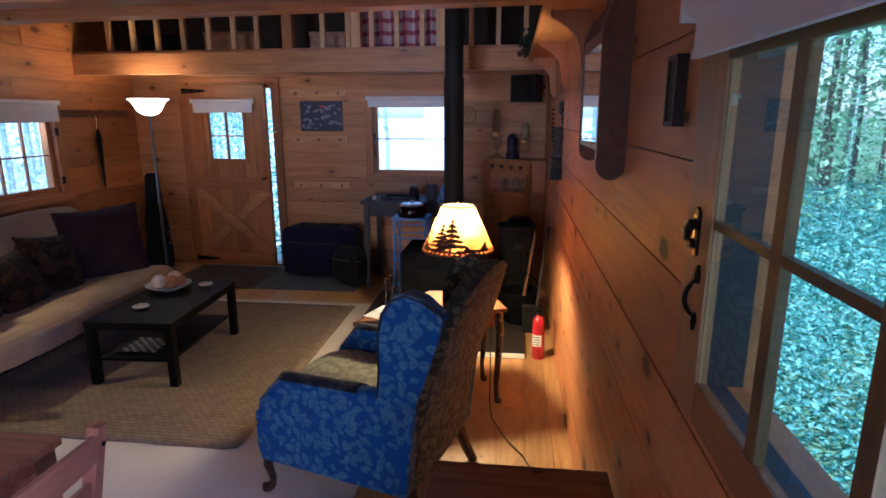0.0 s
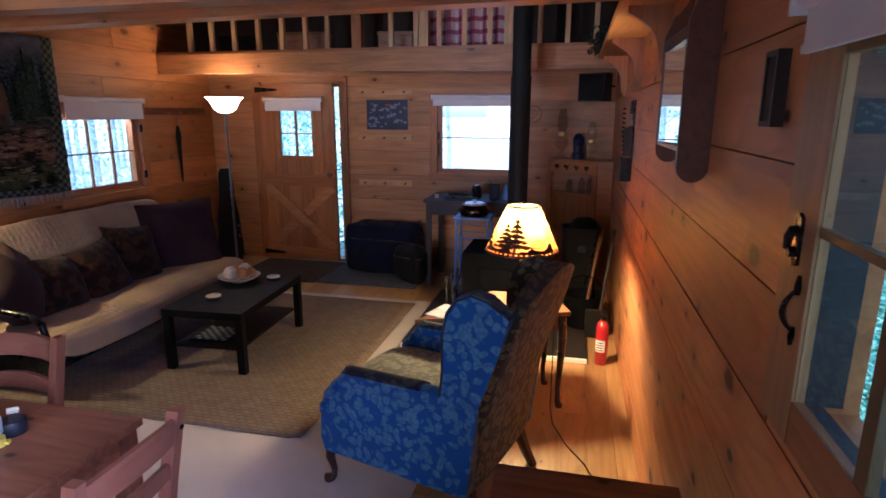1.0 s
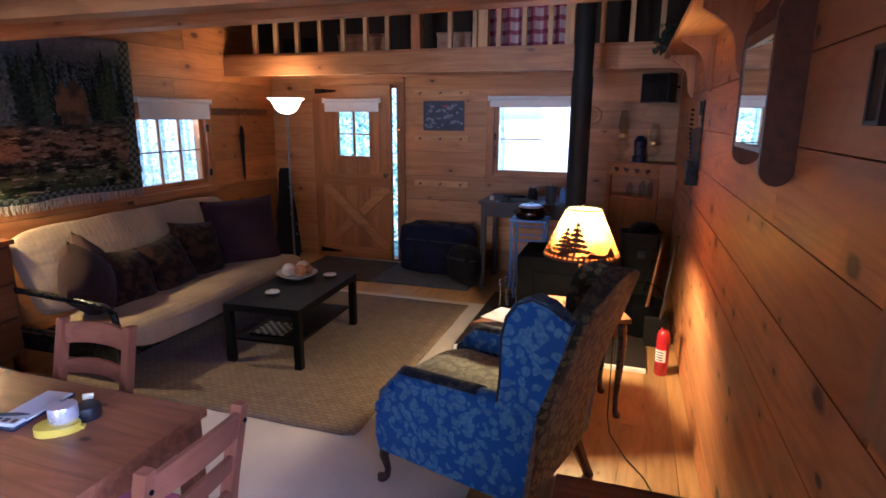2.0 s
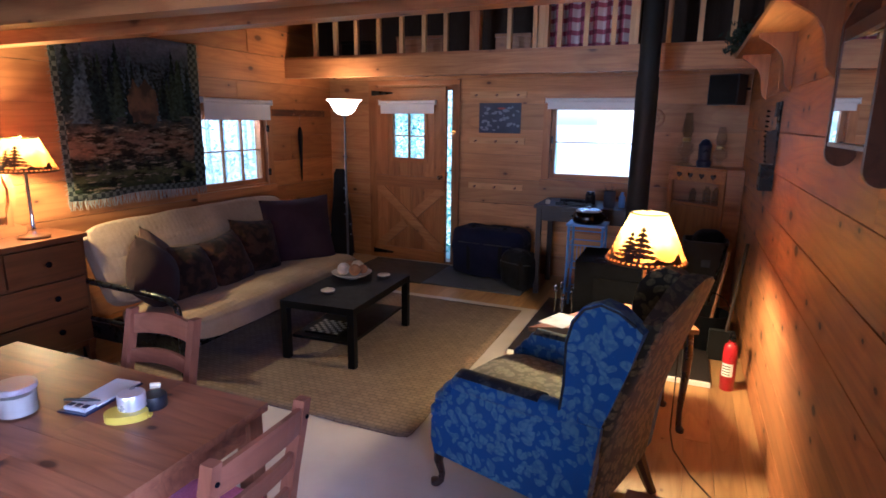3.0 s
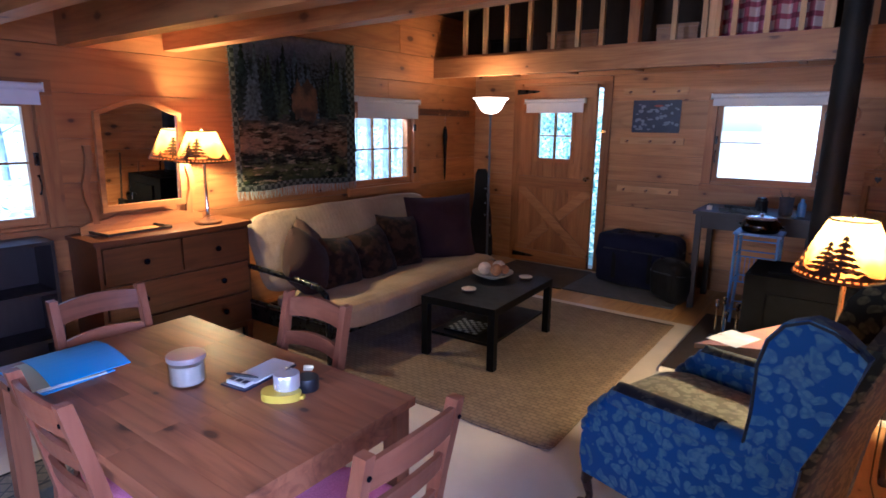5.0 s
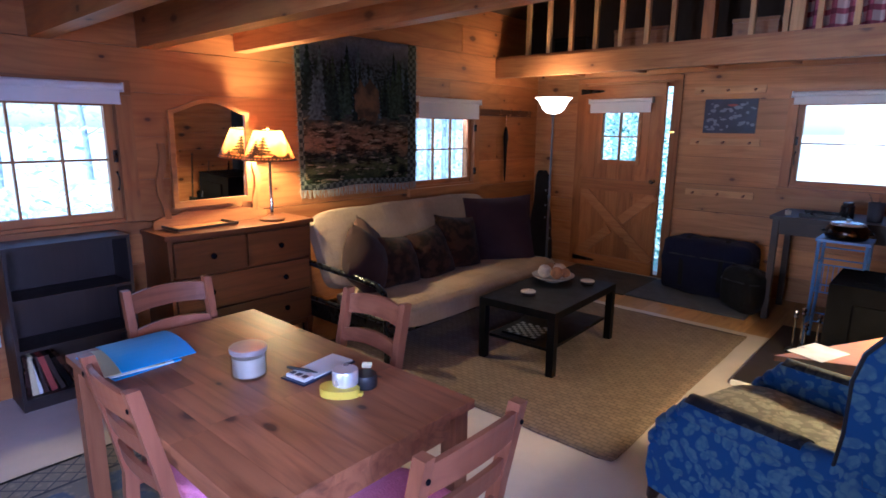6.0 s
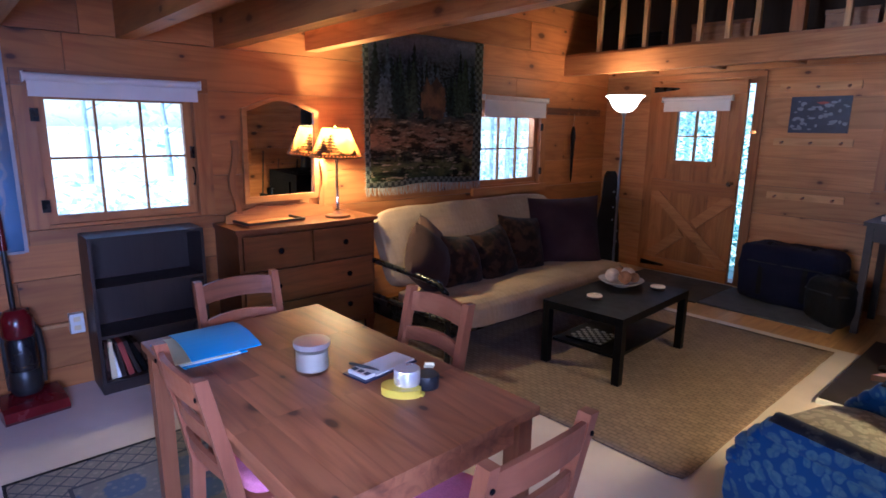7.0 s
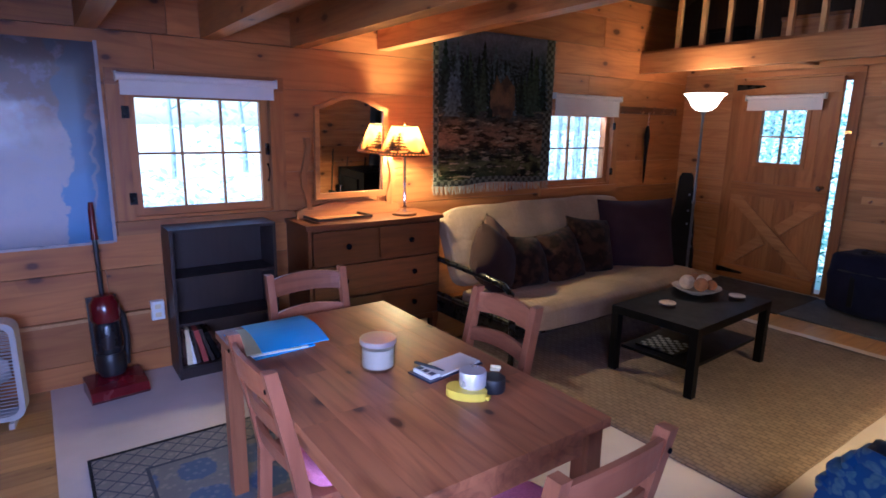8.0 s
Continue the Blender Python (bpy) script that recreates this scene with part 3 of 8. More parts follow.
def ground_material():
    """Pale dry grass, turning to dark green forest floor east of the cabin."""
    m, n, l, p = material("dry_grass_and_forest_floor")
    v = coords(n, l, (1, 1, 1))
    sx = n.new("ShaderNodeSeparateXYZ")
    l.new(v, sx.inputs[0])
    a = noise_tex(n, l, v, 1.2, 5.0)
    edge = math_node(n, l, "ADD", math_node(n, l, "MULTIPLY", sx.outputs[0], 0.55), a)
    east = ramp(n, l, edge, [(0.62, (0, 0, 0)), (0.95, (1, 1, 1))])
    pale = ramp(n, l, noise_tex(n, l, v, 2.5, 6.0), [(0.3, (0.44, 0.48, 0.40)), (0.7, (0.60, 0.62, 0.54))])
    green = ramp(n, l, noise_tex(n, l, v, 5.0, 6.0), [(0.3, (0.05, 0.10, 0.05)), (0.7, (0.13, 0.22, 0.11))])
    l.new(mix(n, l, east, pale, green), p.inputs["Base Color"])
    p.inputs["Roughness"].default_value = 0.95
    bump(n, l, p, noise_tex(n, l, v, 9.0), 0.8, 0.05)
    return m


M["grass"] = ground_material()
M["brown_wool"] = cloth("brown_wool", (0.030, 0.026, 0.020), (0.17, 0.090, 0.042), 150, 0.95, 9.0, (0.40, 0.62))
M["fir_far"] = plain("grey_green_wool", (0.062, 0.082, 0.088), 0.95, 0, 0.7, 34, 0.5, 150, 0, 0.1)
M["fir_mid"] = plain("moss_green_wool", (0.032, 0.048, 0.030), 0.95, 0, 0.6, 30, 0.5, 150, 0, 0.1)
M["fir_wool"] = plain("dark_green_wool", (0.014, 0.022, 0.019), 0.95, 0, 0.7, 30, 0.5, 150, 0, 0.1)
M["poster"] = plain("dark_blue_print", (0.02, 0.026, 0.06), 0.35, 0, 0.3, 10, 0.03)
M["poster_light"] = plain("pale_print", (0.17, 0.19, 0.26), 0.4, 0, 0.2, 14, 0.02)
M["terracotta"] = plain("rust_red_print", (0.30, 0.05, 0.04), 0.5, 0, 0.2)
M["board_grey"] = plain("grey_board_square", (0.22, 0.21, 0.20), 0.6, 0, 0.1)
M["dark_leaf"] = plain("dark_green_foliage", (0.010, 0.022, 0.010), 0.6, 0, 0.4)
M["peg_pine"] = wood("pale_peg_board_pine", (0.60, 0.33, 0.13), (0.48, 0.24, 0.085), (0.16, 0.06, 0.025), "x", 0.5, 0.4)
M["low_leaf"] = leaf_material("pale_undergrowth_leaves", (0.06, 0.22, 0.18), (0.36, 0.66, 0.57))
# haze and glare put into the colour of the farther leaves and bark
M["hazy_leaf"] = leaf_material("haze_paled_leaves", (0.34, 0.46, 0.48), (0.58, 0.70, 0.74))
M["hazy_bark"] = plain("haze_paled_bark", (0.36, 0.42, 0.46), 0.9, 0, 0.3, 6, 0.4, 14)
M["weathered"] = wood("weathered_outer_wood", (0.055, 0.052, 0.05), (0.03, 0.028, 0.028), (0.015, 0.013, 0.01), "y", 0.7, 0.4)
# roof pine darkened so that less light bounces into the loft
M["roof"] = wood("darkened_roof_boards", (0.11, 0.062, 0.030), (0.07, 0.036, 0.016), (0.03, 0.012, 0.006), "y", 0.7)
M["steel"] = plain("polished_steel", (0.82, 0.82, 0.84), 0.28, 0.6, 0.05, 10, 0.02)


# ---- building helpers ----
def bx(b, lo, hi, m=None):
    """A box between two corners, with an optional pose."""
    x0, y0, z0 = lo
    x1, y1, z1 = hi
    vs = [b.verts.new(Vector(c) if m is None else m @ Vector(c)) for c in
          ((x0, y0, z0), (x1, y0, z0), (x1, y1, z0), (x0, y1, z0), (x0, y0, z1), (x1, y0, z1), (x1, y1, z1), (x0, y1, z1))]
    for f in ((3, 2, 1, 0), (4, 5, 6, 7), (0, 1, 5, 4), (1, 2, 6, 5), (2, 3, 7, 6), (3, 0, 4, 7)):
        b.faces.new([vs[i] for i in f])
    return vs


def rings(b, loops, cap=True, closed=True):
    """Skins loops of points into a surface."""
    made = [[b.verts.new(p) for p in loop] for loop in loops]
    k = len(made[0])
    for a, c in zip(made, made[1:]):
        for i in range(k if closed else k - 1):
            j = (i + 1) % k
            b.faces.new((a[i], a[j], c[j], c[i]))
    if cap and closed:
        b.faces.new(list(reversed(made[0])))
        b.faces.new(made[-1])
    return made


def tube(b, pts, r, seg=10, cap=True):
    """A round bar along points; r is one radius or one for each point."""
    pts = [Vector(p) for p in pts]
    rs = r if isinstance(r, (list, tuple)) else [r] * len(pts)
    loops = []
    side = None
    for i, p in enumerate(pts):
        d = (pts[min(i + 1, len(pts) - 1)] - pts[max(i - 1, 0)]).normalized()
        if side is None:
            side = d.orthogonal().normalized()
        side = (side - d * side.dot(d)).normalized()
        up = d.cross(side)
        loops.append([p + (side * math.cos(2 * math.pi * k / seg) + up * math.sin(2 * math.pi * k / seg)) * rs[i] for k in range(seg)])
    return rings(b, loops, cap)


def lathe(b, profile, at=(0, 0, 0), seg=24, cap=True):
    """Turns (radius, height) pairs about the upright axis."""
    loops = [[Vector((at[0] + r * math.cos(2 * math.pi * k / seg), at[1] + r * math.sin(2 * math.pi * k / seg), at[2] + z)) for k in range(seg)] for r, z in profile]
    return rings(b, loops, cap)


def prism(b, outline, axis, a, c):
    """An outline of (u, v) pairs drawn out from a to c along an axis."""
    def place(u, v, w):
        return {"x": (w, u, v), "y": (u, w, v), "z": (u, v, w)}[axis]
    lo = [b.verts.new(place(u, v, a)) for u, v in outline]
    hi = [b.verts.new(place(u, v, c)) for u, v in outline]
    n = len(outline)
    b.faces.new(lo)
    b.faces.new(list(reversed(hi)))
    for i in range(n):
        j = (i + 1) % n
        b.faces.new((lo[j], lo[i], hi[i], hi[j]))


def soften(b, width, segments=2):
    es = [e for e in b.edges if len(e.link_faces) == 2 and e.calc_face_angle(0) > 0.5]
    bmesh.ops.bevel(b, geom=es, offset=width, segments=segments, profile=0.6, affect="EDGES")


def to_mesh(name, b, mat, smooth=False):
    bmesh.ops.recalc_face_normals(b, faces=b.faces)
    me = bpy.data.meshes.new(name)
    b.to_mesh(me)
    b.free()
    me.materials.append(mat)
    if smooth:
        for p in me.polygons:
            p.use_smooth = True
        me.set_sharp_from_angle(angle=radians(38))
    return me


def part(name, b, mat, parent=None, label="", smooth=False):
    ob = new(name, to_mesh(name, b, mat, smooth))
    if parent is not None:
        ob.parent = parent
    if label:
        tagged(ob, label)
    return ob


def thing(name, label, category, at=(0, 0, 0), rz=0, group="", kind=""):
    ob = new(name)
    ob.matrix_world = pose(*at, 0, 0, rz)
    return tagged(ob, label, category, group, kind)


def box_part(name, lo, hi, mat, parent=None, bevel=0.004, label="", segments=2):
    b = bmesh.new()
    bx(b, lo, hi)
    if bevel:
        soften(b, bevel, segments)
    return part(name, b, mat, parent, label)


def minus(rects, hole):
    """Rectangles (u0, u1, z0, z1) with one hole cut out of them."""
    out = []
    h0, h1, g0, g1 = hole
    for u0, u1, z0, z1 in rects:
        if h1 <= u0 or h0 >= u1 or g1 <= z0 or g0 >= z1:
            out.append((u0, u1, z0, z1))
            continue
        if u0 < h0:
            out.append((u0, h0, z0, z1))
        if h1 < u1:
            out.append((h1, u1, z0, z1))
        a, c = max(u0, h0), min(u1, h1)
        if z0 < g0:
            out.append((a, c, z0, g0))
        if g1 < z1:
            out.append((a, c, g1, z1))
    return out


# openings as (from, to, sill, head) along each wall
OPEN_LEFT = [(0.72, 1.555, 0.973, 1.708), (4.13, 5.02, 1.0, 1.685)]
OPEN_RIGHT = [(-0.84, 1.172, 1.165, 1.84)]
OPEN_BACK = [(-3.50, -2.53, 0.0, 2.03), (-1.425, -0.545, 1.075, 1.821)]
TOP = 2.75

rng = random.Random(7)
logs_todo = []


def log_wall(name, axis, at, outward, u0, u1, z1, holes, label, course=(-0.05, 0.27)):
    """A backing wall with openings; its squared logs are added at the end of the file."""
    b = bmesh.new()
    rects = [(u0, u1, -0.1, z1)]
    for h in holes:
        rects = minus(rects, h)
    n0, n1 = sorted((at + 0.03 * outward, at + 0.15 * outward))
    for a, c, g0, g1 in rects:
        if axis == "x":
            bx(b, (n0, a, g0), (n1, c, g1))
        else:
            bx(b, (a, n0, g0), (c, n1, g1))
    wall = part(name, b, M["log_y" if axis == "x" else "log"])
    tagged(wall, label, "wall", "", "structure")
    logs_todo.append((wall, axis, at, outward, u0, u1, z1, holes, course))
    return wall


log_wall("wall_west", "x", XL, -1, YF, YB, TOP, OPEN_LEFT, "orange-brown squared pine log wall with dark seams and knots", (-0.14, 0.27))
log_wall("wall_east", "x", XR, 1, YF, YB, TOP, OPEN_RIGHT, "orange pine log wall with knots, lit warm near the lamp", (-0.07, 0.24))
log_wall("wall_north", "y", YB, 1, XL - 0.15, XR + 0.15, 4.4, OPEN_BACK, "golden pine log wall around the door and window")
log_wall("wall_south", "y", YF, -1, XL - 0.15, XR + 0.15, 4.4, [(-2.3, -0.6, 0.97, 1.93)], "plain pine log wall closing the cabin")

# roof: two sloping board planes, their pine darkened to dim the loft
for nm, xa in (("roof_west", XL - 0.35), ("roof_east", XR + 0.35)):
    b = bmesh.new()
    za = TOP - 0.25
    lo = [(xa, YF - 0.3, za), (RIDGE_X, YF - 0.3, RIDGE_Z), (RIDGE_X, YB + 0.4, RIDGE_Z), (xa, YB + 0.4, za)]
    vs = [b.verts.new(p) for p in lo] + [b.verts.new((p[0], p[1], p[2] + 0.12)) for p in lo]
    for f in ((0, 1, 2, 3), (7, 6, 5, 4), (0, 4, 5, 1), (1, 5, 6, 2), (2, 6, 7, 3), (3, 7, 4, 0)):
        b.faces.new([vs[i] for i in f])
    tagged(part(nm, b, M["roof"]), "pine board roof underside, darkened to dim the loft", "roof", "", "structure")

# floor: pine planks, the pale sheet lies on them
floor = tagged(box_part("floor", (XL, YF, -0.12), (XR, YB, -0.012), M["floor_pine"], None, 0), "honey-coloured pine plank floor with a worn finish", "floor", "", "structure")
PLANK = 0.14
plank_mesh = {}
k = 0
x = XL
while x < XR - 0.01:
    w = min(PLANK, XR - x)
    y = YF + (k % 3) * -0.9
    while y < YB:
        y1 = min(y + 2.7, YB)
        y0 = max(y, YF)
        key = (round(w, 3), round(y1 - y0, 3))
        if key not in plank_mesh:
            b = bmesh.new()
            bx(b, (0.001, 0.001, -0.011), (w - 0.001, key[1] - 0.001, 0.0))
            soften(b, 0.0015, 1)
            plank_mesh[key] = to_mesh("plank", b, M["floor_pine"])
        ob = new("plank", plank_mesh[key])
        ob.parent = floor
        ob.location = (x, y0, 0)
        y += 2.7
    x += PLANK
    k += 1

b = bmesh.new()
bx(b, (XL + 0.01, 0.20, 0.0005), (-0.60, 2.62, 0.004))
bx(b, (-3.0, 2.62, 0.0005), (-0.60, 4.98, 0.004))
tagged(part("floor_sheet", b, M["sheet"]), "pale pinkish-white smooth floor covering sheet", "floor sheet", "", "structure")

# ceiling over the near half: joists under board decking
tagged(box_part("ceiling", (XL, YF, 2.225), (XR, DECK_END, 2.265), M["beam_y"], None, 0), "pine board ceiling over the dining corner", "ceiling", "", "structure")
for i, y in enumerate((2.36, 1.715, 1.155, 0.52, -0.10, -0.72, -1.34)):
    b = bmesh.new()
    vs = bx(b, (XL, y, 2.055 if y > 2 else 2.015), (XR, y + 0.10, 2.224))
    for k in (1, 2):
        vs[k].co.z += 0.055 if y > 2 else 0.01
    soften(b, 0.008)
    tagged(part("joist", b, M["beam_x"]), "heavy orange pine ceiling joist spanning the room", "joist", "ceiling joists", "structure")

# loft over the far end
LF = 5.38
beam = tagged(box_part("loft_beam", (XL, LF, 2.085), (XR, LF + 0.10, 2.272), M["beam_x"], None, 0.01), "thick golden pine beam along the loft edge", "beam", "", "structure")
tagged(box_part("loft_floor", (XL, LF + 0.10, 2.212), (XR, YB, 2.252), M["beam_x"], None, 0), "pine board loft floor seen from below", "loft floor", "", "structure")
for x in (-3.6, -2.9, -2.2, -1.5, -0.8, -0.1):
    tagged(box_part("loft_joist", (x, LF + 0.101, 2.135), (x + 0.06, YB, 2.211), M["beam_y"], None, 0.004), "pine joist under the loft floor", "joist", "loft joists", "structure")
# added board, near black in place of the loft's shade
tagged(box_part("loft_partition", (XL + 0.001, 6.02, 2.2525), (XR - 0.001, 6.05, 3.6), M["loft_shade"], None, 0), "added near-black board standing for the shade in the loft", "partition", "", "structure")
rail = thing("loft_railing", "pale pine loft railing with square balusters", "railing", (0, 0, 0), 0, "", "structure")
box_part("bottom_rail", (XL, LF + 0.02, 2.274), (XR, LF + 0.09, 2.300), M["trim_x"], rail, 0.004)
box_part("top_rail", (XL, LF + 0.01, 3.02), (XR, LF + 0.10, 3.06), M["trim_x"], rail, 0.004)
for x in (-3.779, -3.532, -3.283, -3.022, -2.768, -2.524, -2.296, -1.669, -1.431, -1.21, -0.979, -0.749, -0.307, -0.07, 0.17):
    box_part("baluster", (x - 0.02, LF + 0.035, 2.3005), (x + 0.02, LF + 0.075, 3.02), M["baluster"], rail, 0.004)
for x, w, mt in ((-1.995, 0.046, "trim_z"), (-1.35, 0.044, "baluster"), (-0.58, 0.037, "baluster")):
    box_part("post", (x - w, LF + 0.01, 2.3005), (x + w, LF + 0.10, 3.02), M[mt], rail, 0.005)



# ---- windows, door ----
def frame_boxes(axis, at, inward):
    """Returns a function that makes a box from (u, w, z) ranges, w measured from the wall face into the room."""
    def make(name, u, w, z, mat, parent, bevel=0.004, label=""):
        n0, n1 = sorted((at + w[0] * inward, at + w[1] * inward))
        lo, hi = ((n0, u[0], z[0]), (n1, u[1], z[1])) if axis == "x" else ((u[0], n0, z[0]), (u[1], n1, z[1]))
        return box_part(name, lo, hi, mat, parent, bevel, label)
    return make


def window(name, axis, at, inward, hole, cols, rows, casing, label, latch_side=1, s=0.055, mw=0.0065):
    """A sash window: casing on the wall, sash in the opening, muntins, single panes."""
    u0, u1, z0, z1 = hole
    win = thing(name, label, "window", (0, 0, 0), 0, "", "structure")
    mk = frame_boxes(axis, at, inward)
    along = M["trim_y" if axis == "x" else "trim_x"]
    up = M["trim_z"]
    mk("casing", (u0 - casing, u0 + 0.004), (-0.028, 0.022), (z0 - 0.02, z1 + 0.02), up, win)
    mk("casing", (u1 - 0.004, u1 + casing), (-0.028, 0.022), (z0 - 0.02, z1 + 0.02), up, win)
    mk("head_casing", (u0 - casing, u1 + casing), (-0.028, 0.026), (z1 + 0.021, z1 + 0.02 + casing), along, win)
    mk("window_sill", (u0 - casing - 0.01, u1 + casing + 0.01), (-0.028, 0.04), (z0 - 0.02 - casing * 0.9, z0 - 0.021), along, win)
    mk("stile", (u0 + 0.005, u0 + s), (-0.075, -0.03), (z0, z1), up, win)
    mk("stile", (u1 - s, u1 - 0.005), (-0.075, -0.03), (z0, z1), up, win)
    mk("sash_rail", (u0 + s, u1 - s), (-0.075, -0.03), (z0 - 0.018, z0 + s - 0.01), along, win)
    mk("sash_rail", (u0 + s, u1 - s), (-0.075, -0.03), (z1 - s + 0.01, z1 + 0.018), along, win)
    g0, g1, h0, h1 = u0 + s, u1 - s, z0 + s - 0.01, z1 - s + 0.01
    for c in range(1, cols):
        u = g0 + (g1 - g0) * c / cols
        mk("muntin", (u - mw, u + mw), (-0.066, -0.036), (h0, h1), up, win, 0.003)
    for r in range(1, rows):
        z = h0 + (h1 - h0) * r / rows
        for c in range(cols):
            a, e = g0 + (g1 - g0) * c / cols + (mw if c else 0), g0 + (g1 - g0) * (c + 1) / cols - (mw if c < cols - 1 else 0)
            mk("muntin", (a, e), (-0.064, -0.038), (z - mw, z + mw), along, win, 0.003)
    for c in range(cols):
        for r in range(rows):
            a = g0 + (g1 - g0) * c / cols
            e = g0 + (g1 - g0) * (c + 1) / cols
            p = h0 + (h1 - h0) * r / rows
            q = h0 + (h1 - h0) * (r + 1) / rows
            ob = mk("pane", (a, e), (-0.0535, -0.0505), (p, q), M["glass"], win, 0)
            ob.visible_shadow = False
    hu = u0 - 0.002 if latch_side > 0 else u1 + 0.002
    for zh in (z0 + 0.11, z1 - 0.13):
        mk("hinge", (hu - 0.02, hu + 0.02), (0.0225, 0.030), (zh - 0.035, zh + 0.035), M["black_metal"], win, 0.004, "black iron hinge")
    lu = u1 - 0.02 if latch_side > 0 else u0 + 0.02
    zl = z0 + (z1 - z0) * 0.52
    mk("latch", (lu - 0.008, lu + 0.008), (-0.03, 0.008), (zl - 0.03, zl + 0.045), M["black_metal"], win, 0.006, "black iron window latch")
    b = bmesh.new()
    pts = []
    for i in range(9):
        a = i / 8
        w = 0.012 + 0.032 * math.sin(math.pi * a)
        z = zl - 0.09 - 0.11 * a
        n = at + (w - 0.03) * inward
        pts.append((n, lu, z) if axis == "x" else (lu, n, z))
    tube(b, pts, [0.008, 0.005, 0.004, 0.004, 0.004, 0.004, 0.004, 0.005, 0.008], 8)
    part("pull_handle", b, M["black_metal"], win, "black iron pull handle", True)
    return win


def blind(axis, at, inward, u0, u1, z0, z1, label):
    """A roller blind drawn up to a short drop."""
    t = thing("roller_blind", label, "blind", (0, 0, 0), 0, "roller blinds")
    b = bmesh.new()
    w = at + 0.058 * inward
    if axis == "x":
        tube(b, [(w, u0, z1 - 0.022), (w, u1, z1 - 0.022)], 0.022, 14)
    else:
        tube(b, [(u0, w, z1 - 0.022), (u1, w, z1 - 0.022)], 0.022, 14)
    part("roller", b, M["blind"], t, "", True)
    mk = frame_boxes(axis, at, inward)
    mk("fabric", (u0 + 0.012, u1 - 0.012), (0.058, 0.062), (z0 + 0.012, z1 - 0.024), M["blind"], t, 0)
    mk("hem_bar", (u0 + 0.012, u1 - 0.012), (0.055, 0.065), (z0, z0 + 0.0125), M["blind"], t, 0.003)
    for u in (u0 - 0.008, u1):
        mk("bracket", (u, u + 0.008), (0.027, 0.082), (z1 - 0.05, z1 + 0.004), M["white_plastic"], t, 0.002)
    return t


window("window_1", "x", XL, 1, (0.72, 1.555, 0.973, 1.708), 3, 2, 0.09, "bright six-pane pine window above the bookcase")
window("window_2", "x", XL, 1, (4.13, 5.02, 1.0, 1.685), 3, 2, 0.08, "small six-pane pine window above the sofa", -1)
window("window_3", "y", YB, -1, (-1.425, -0.545, 1.075, 1.821), 1, 2, 0.075, "sunlit pine window over the dark desk", -1, 0.05, 0.006)
blind("x", XL, 1, 0.685, 1.58, 1.672, 1.795, "white roller blind drawn up above the near window")
blind("x", XL, 1, 4.13, 5.045, 1.645, 1.838, "white roller blind drawn up above the sofa window")
blind("y", YB, -1, -1.465, -0.48, 1.785, 1.895, "white roller blind drawn up above the desk")
blind("x", XR, -1, -0.88, 1.075, 1.780, 1.885, "white roller blind drawn up over the casement window")



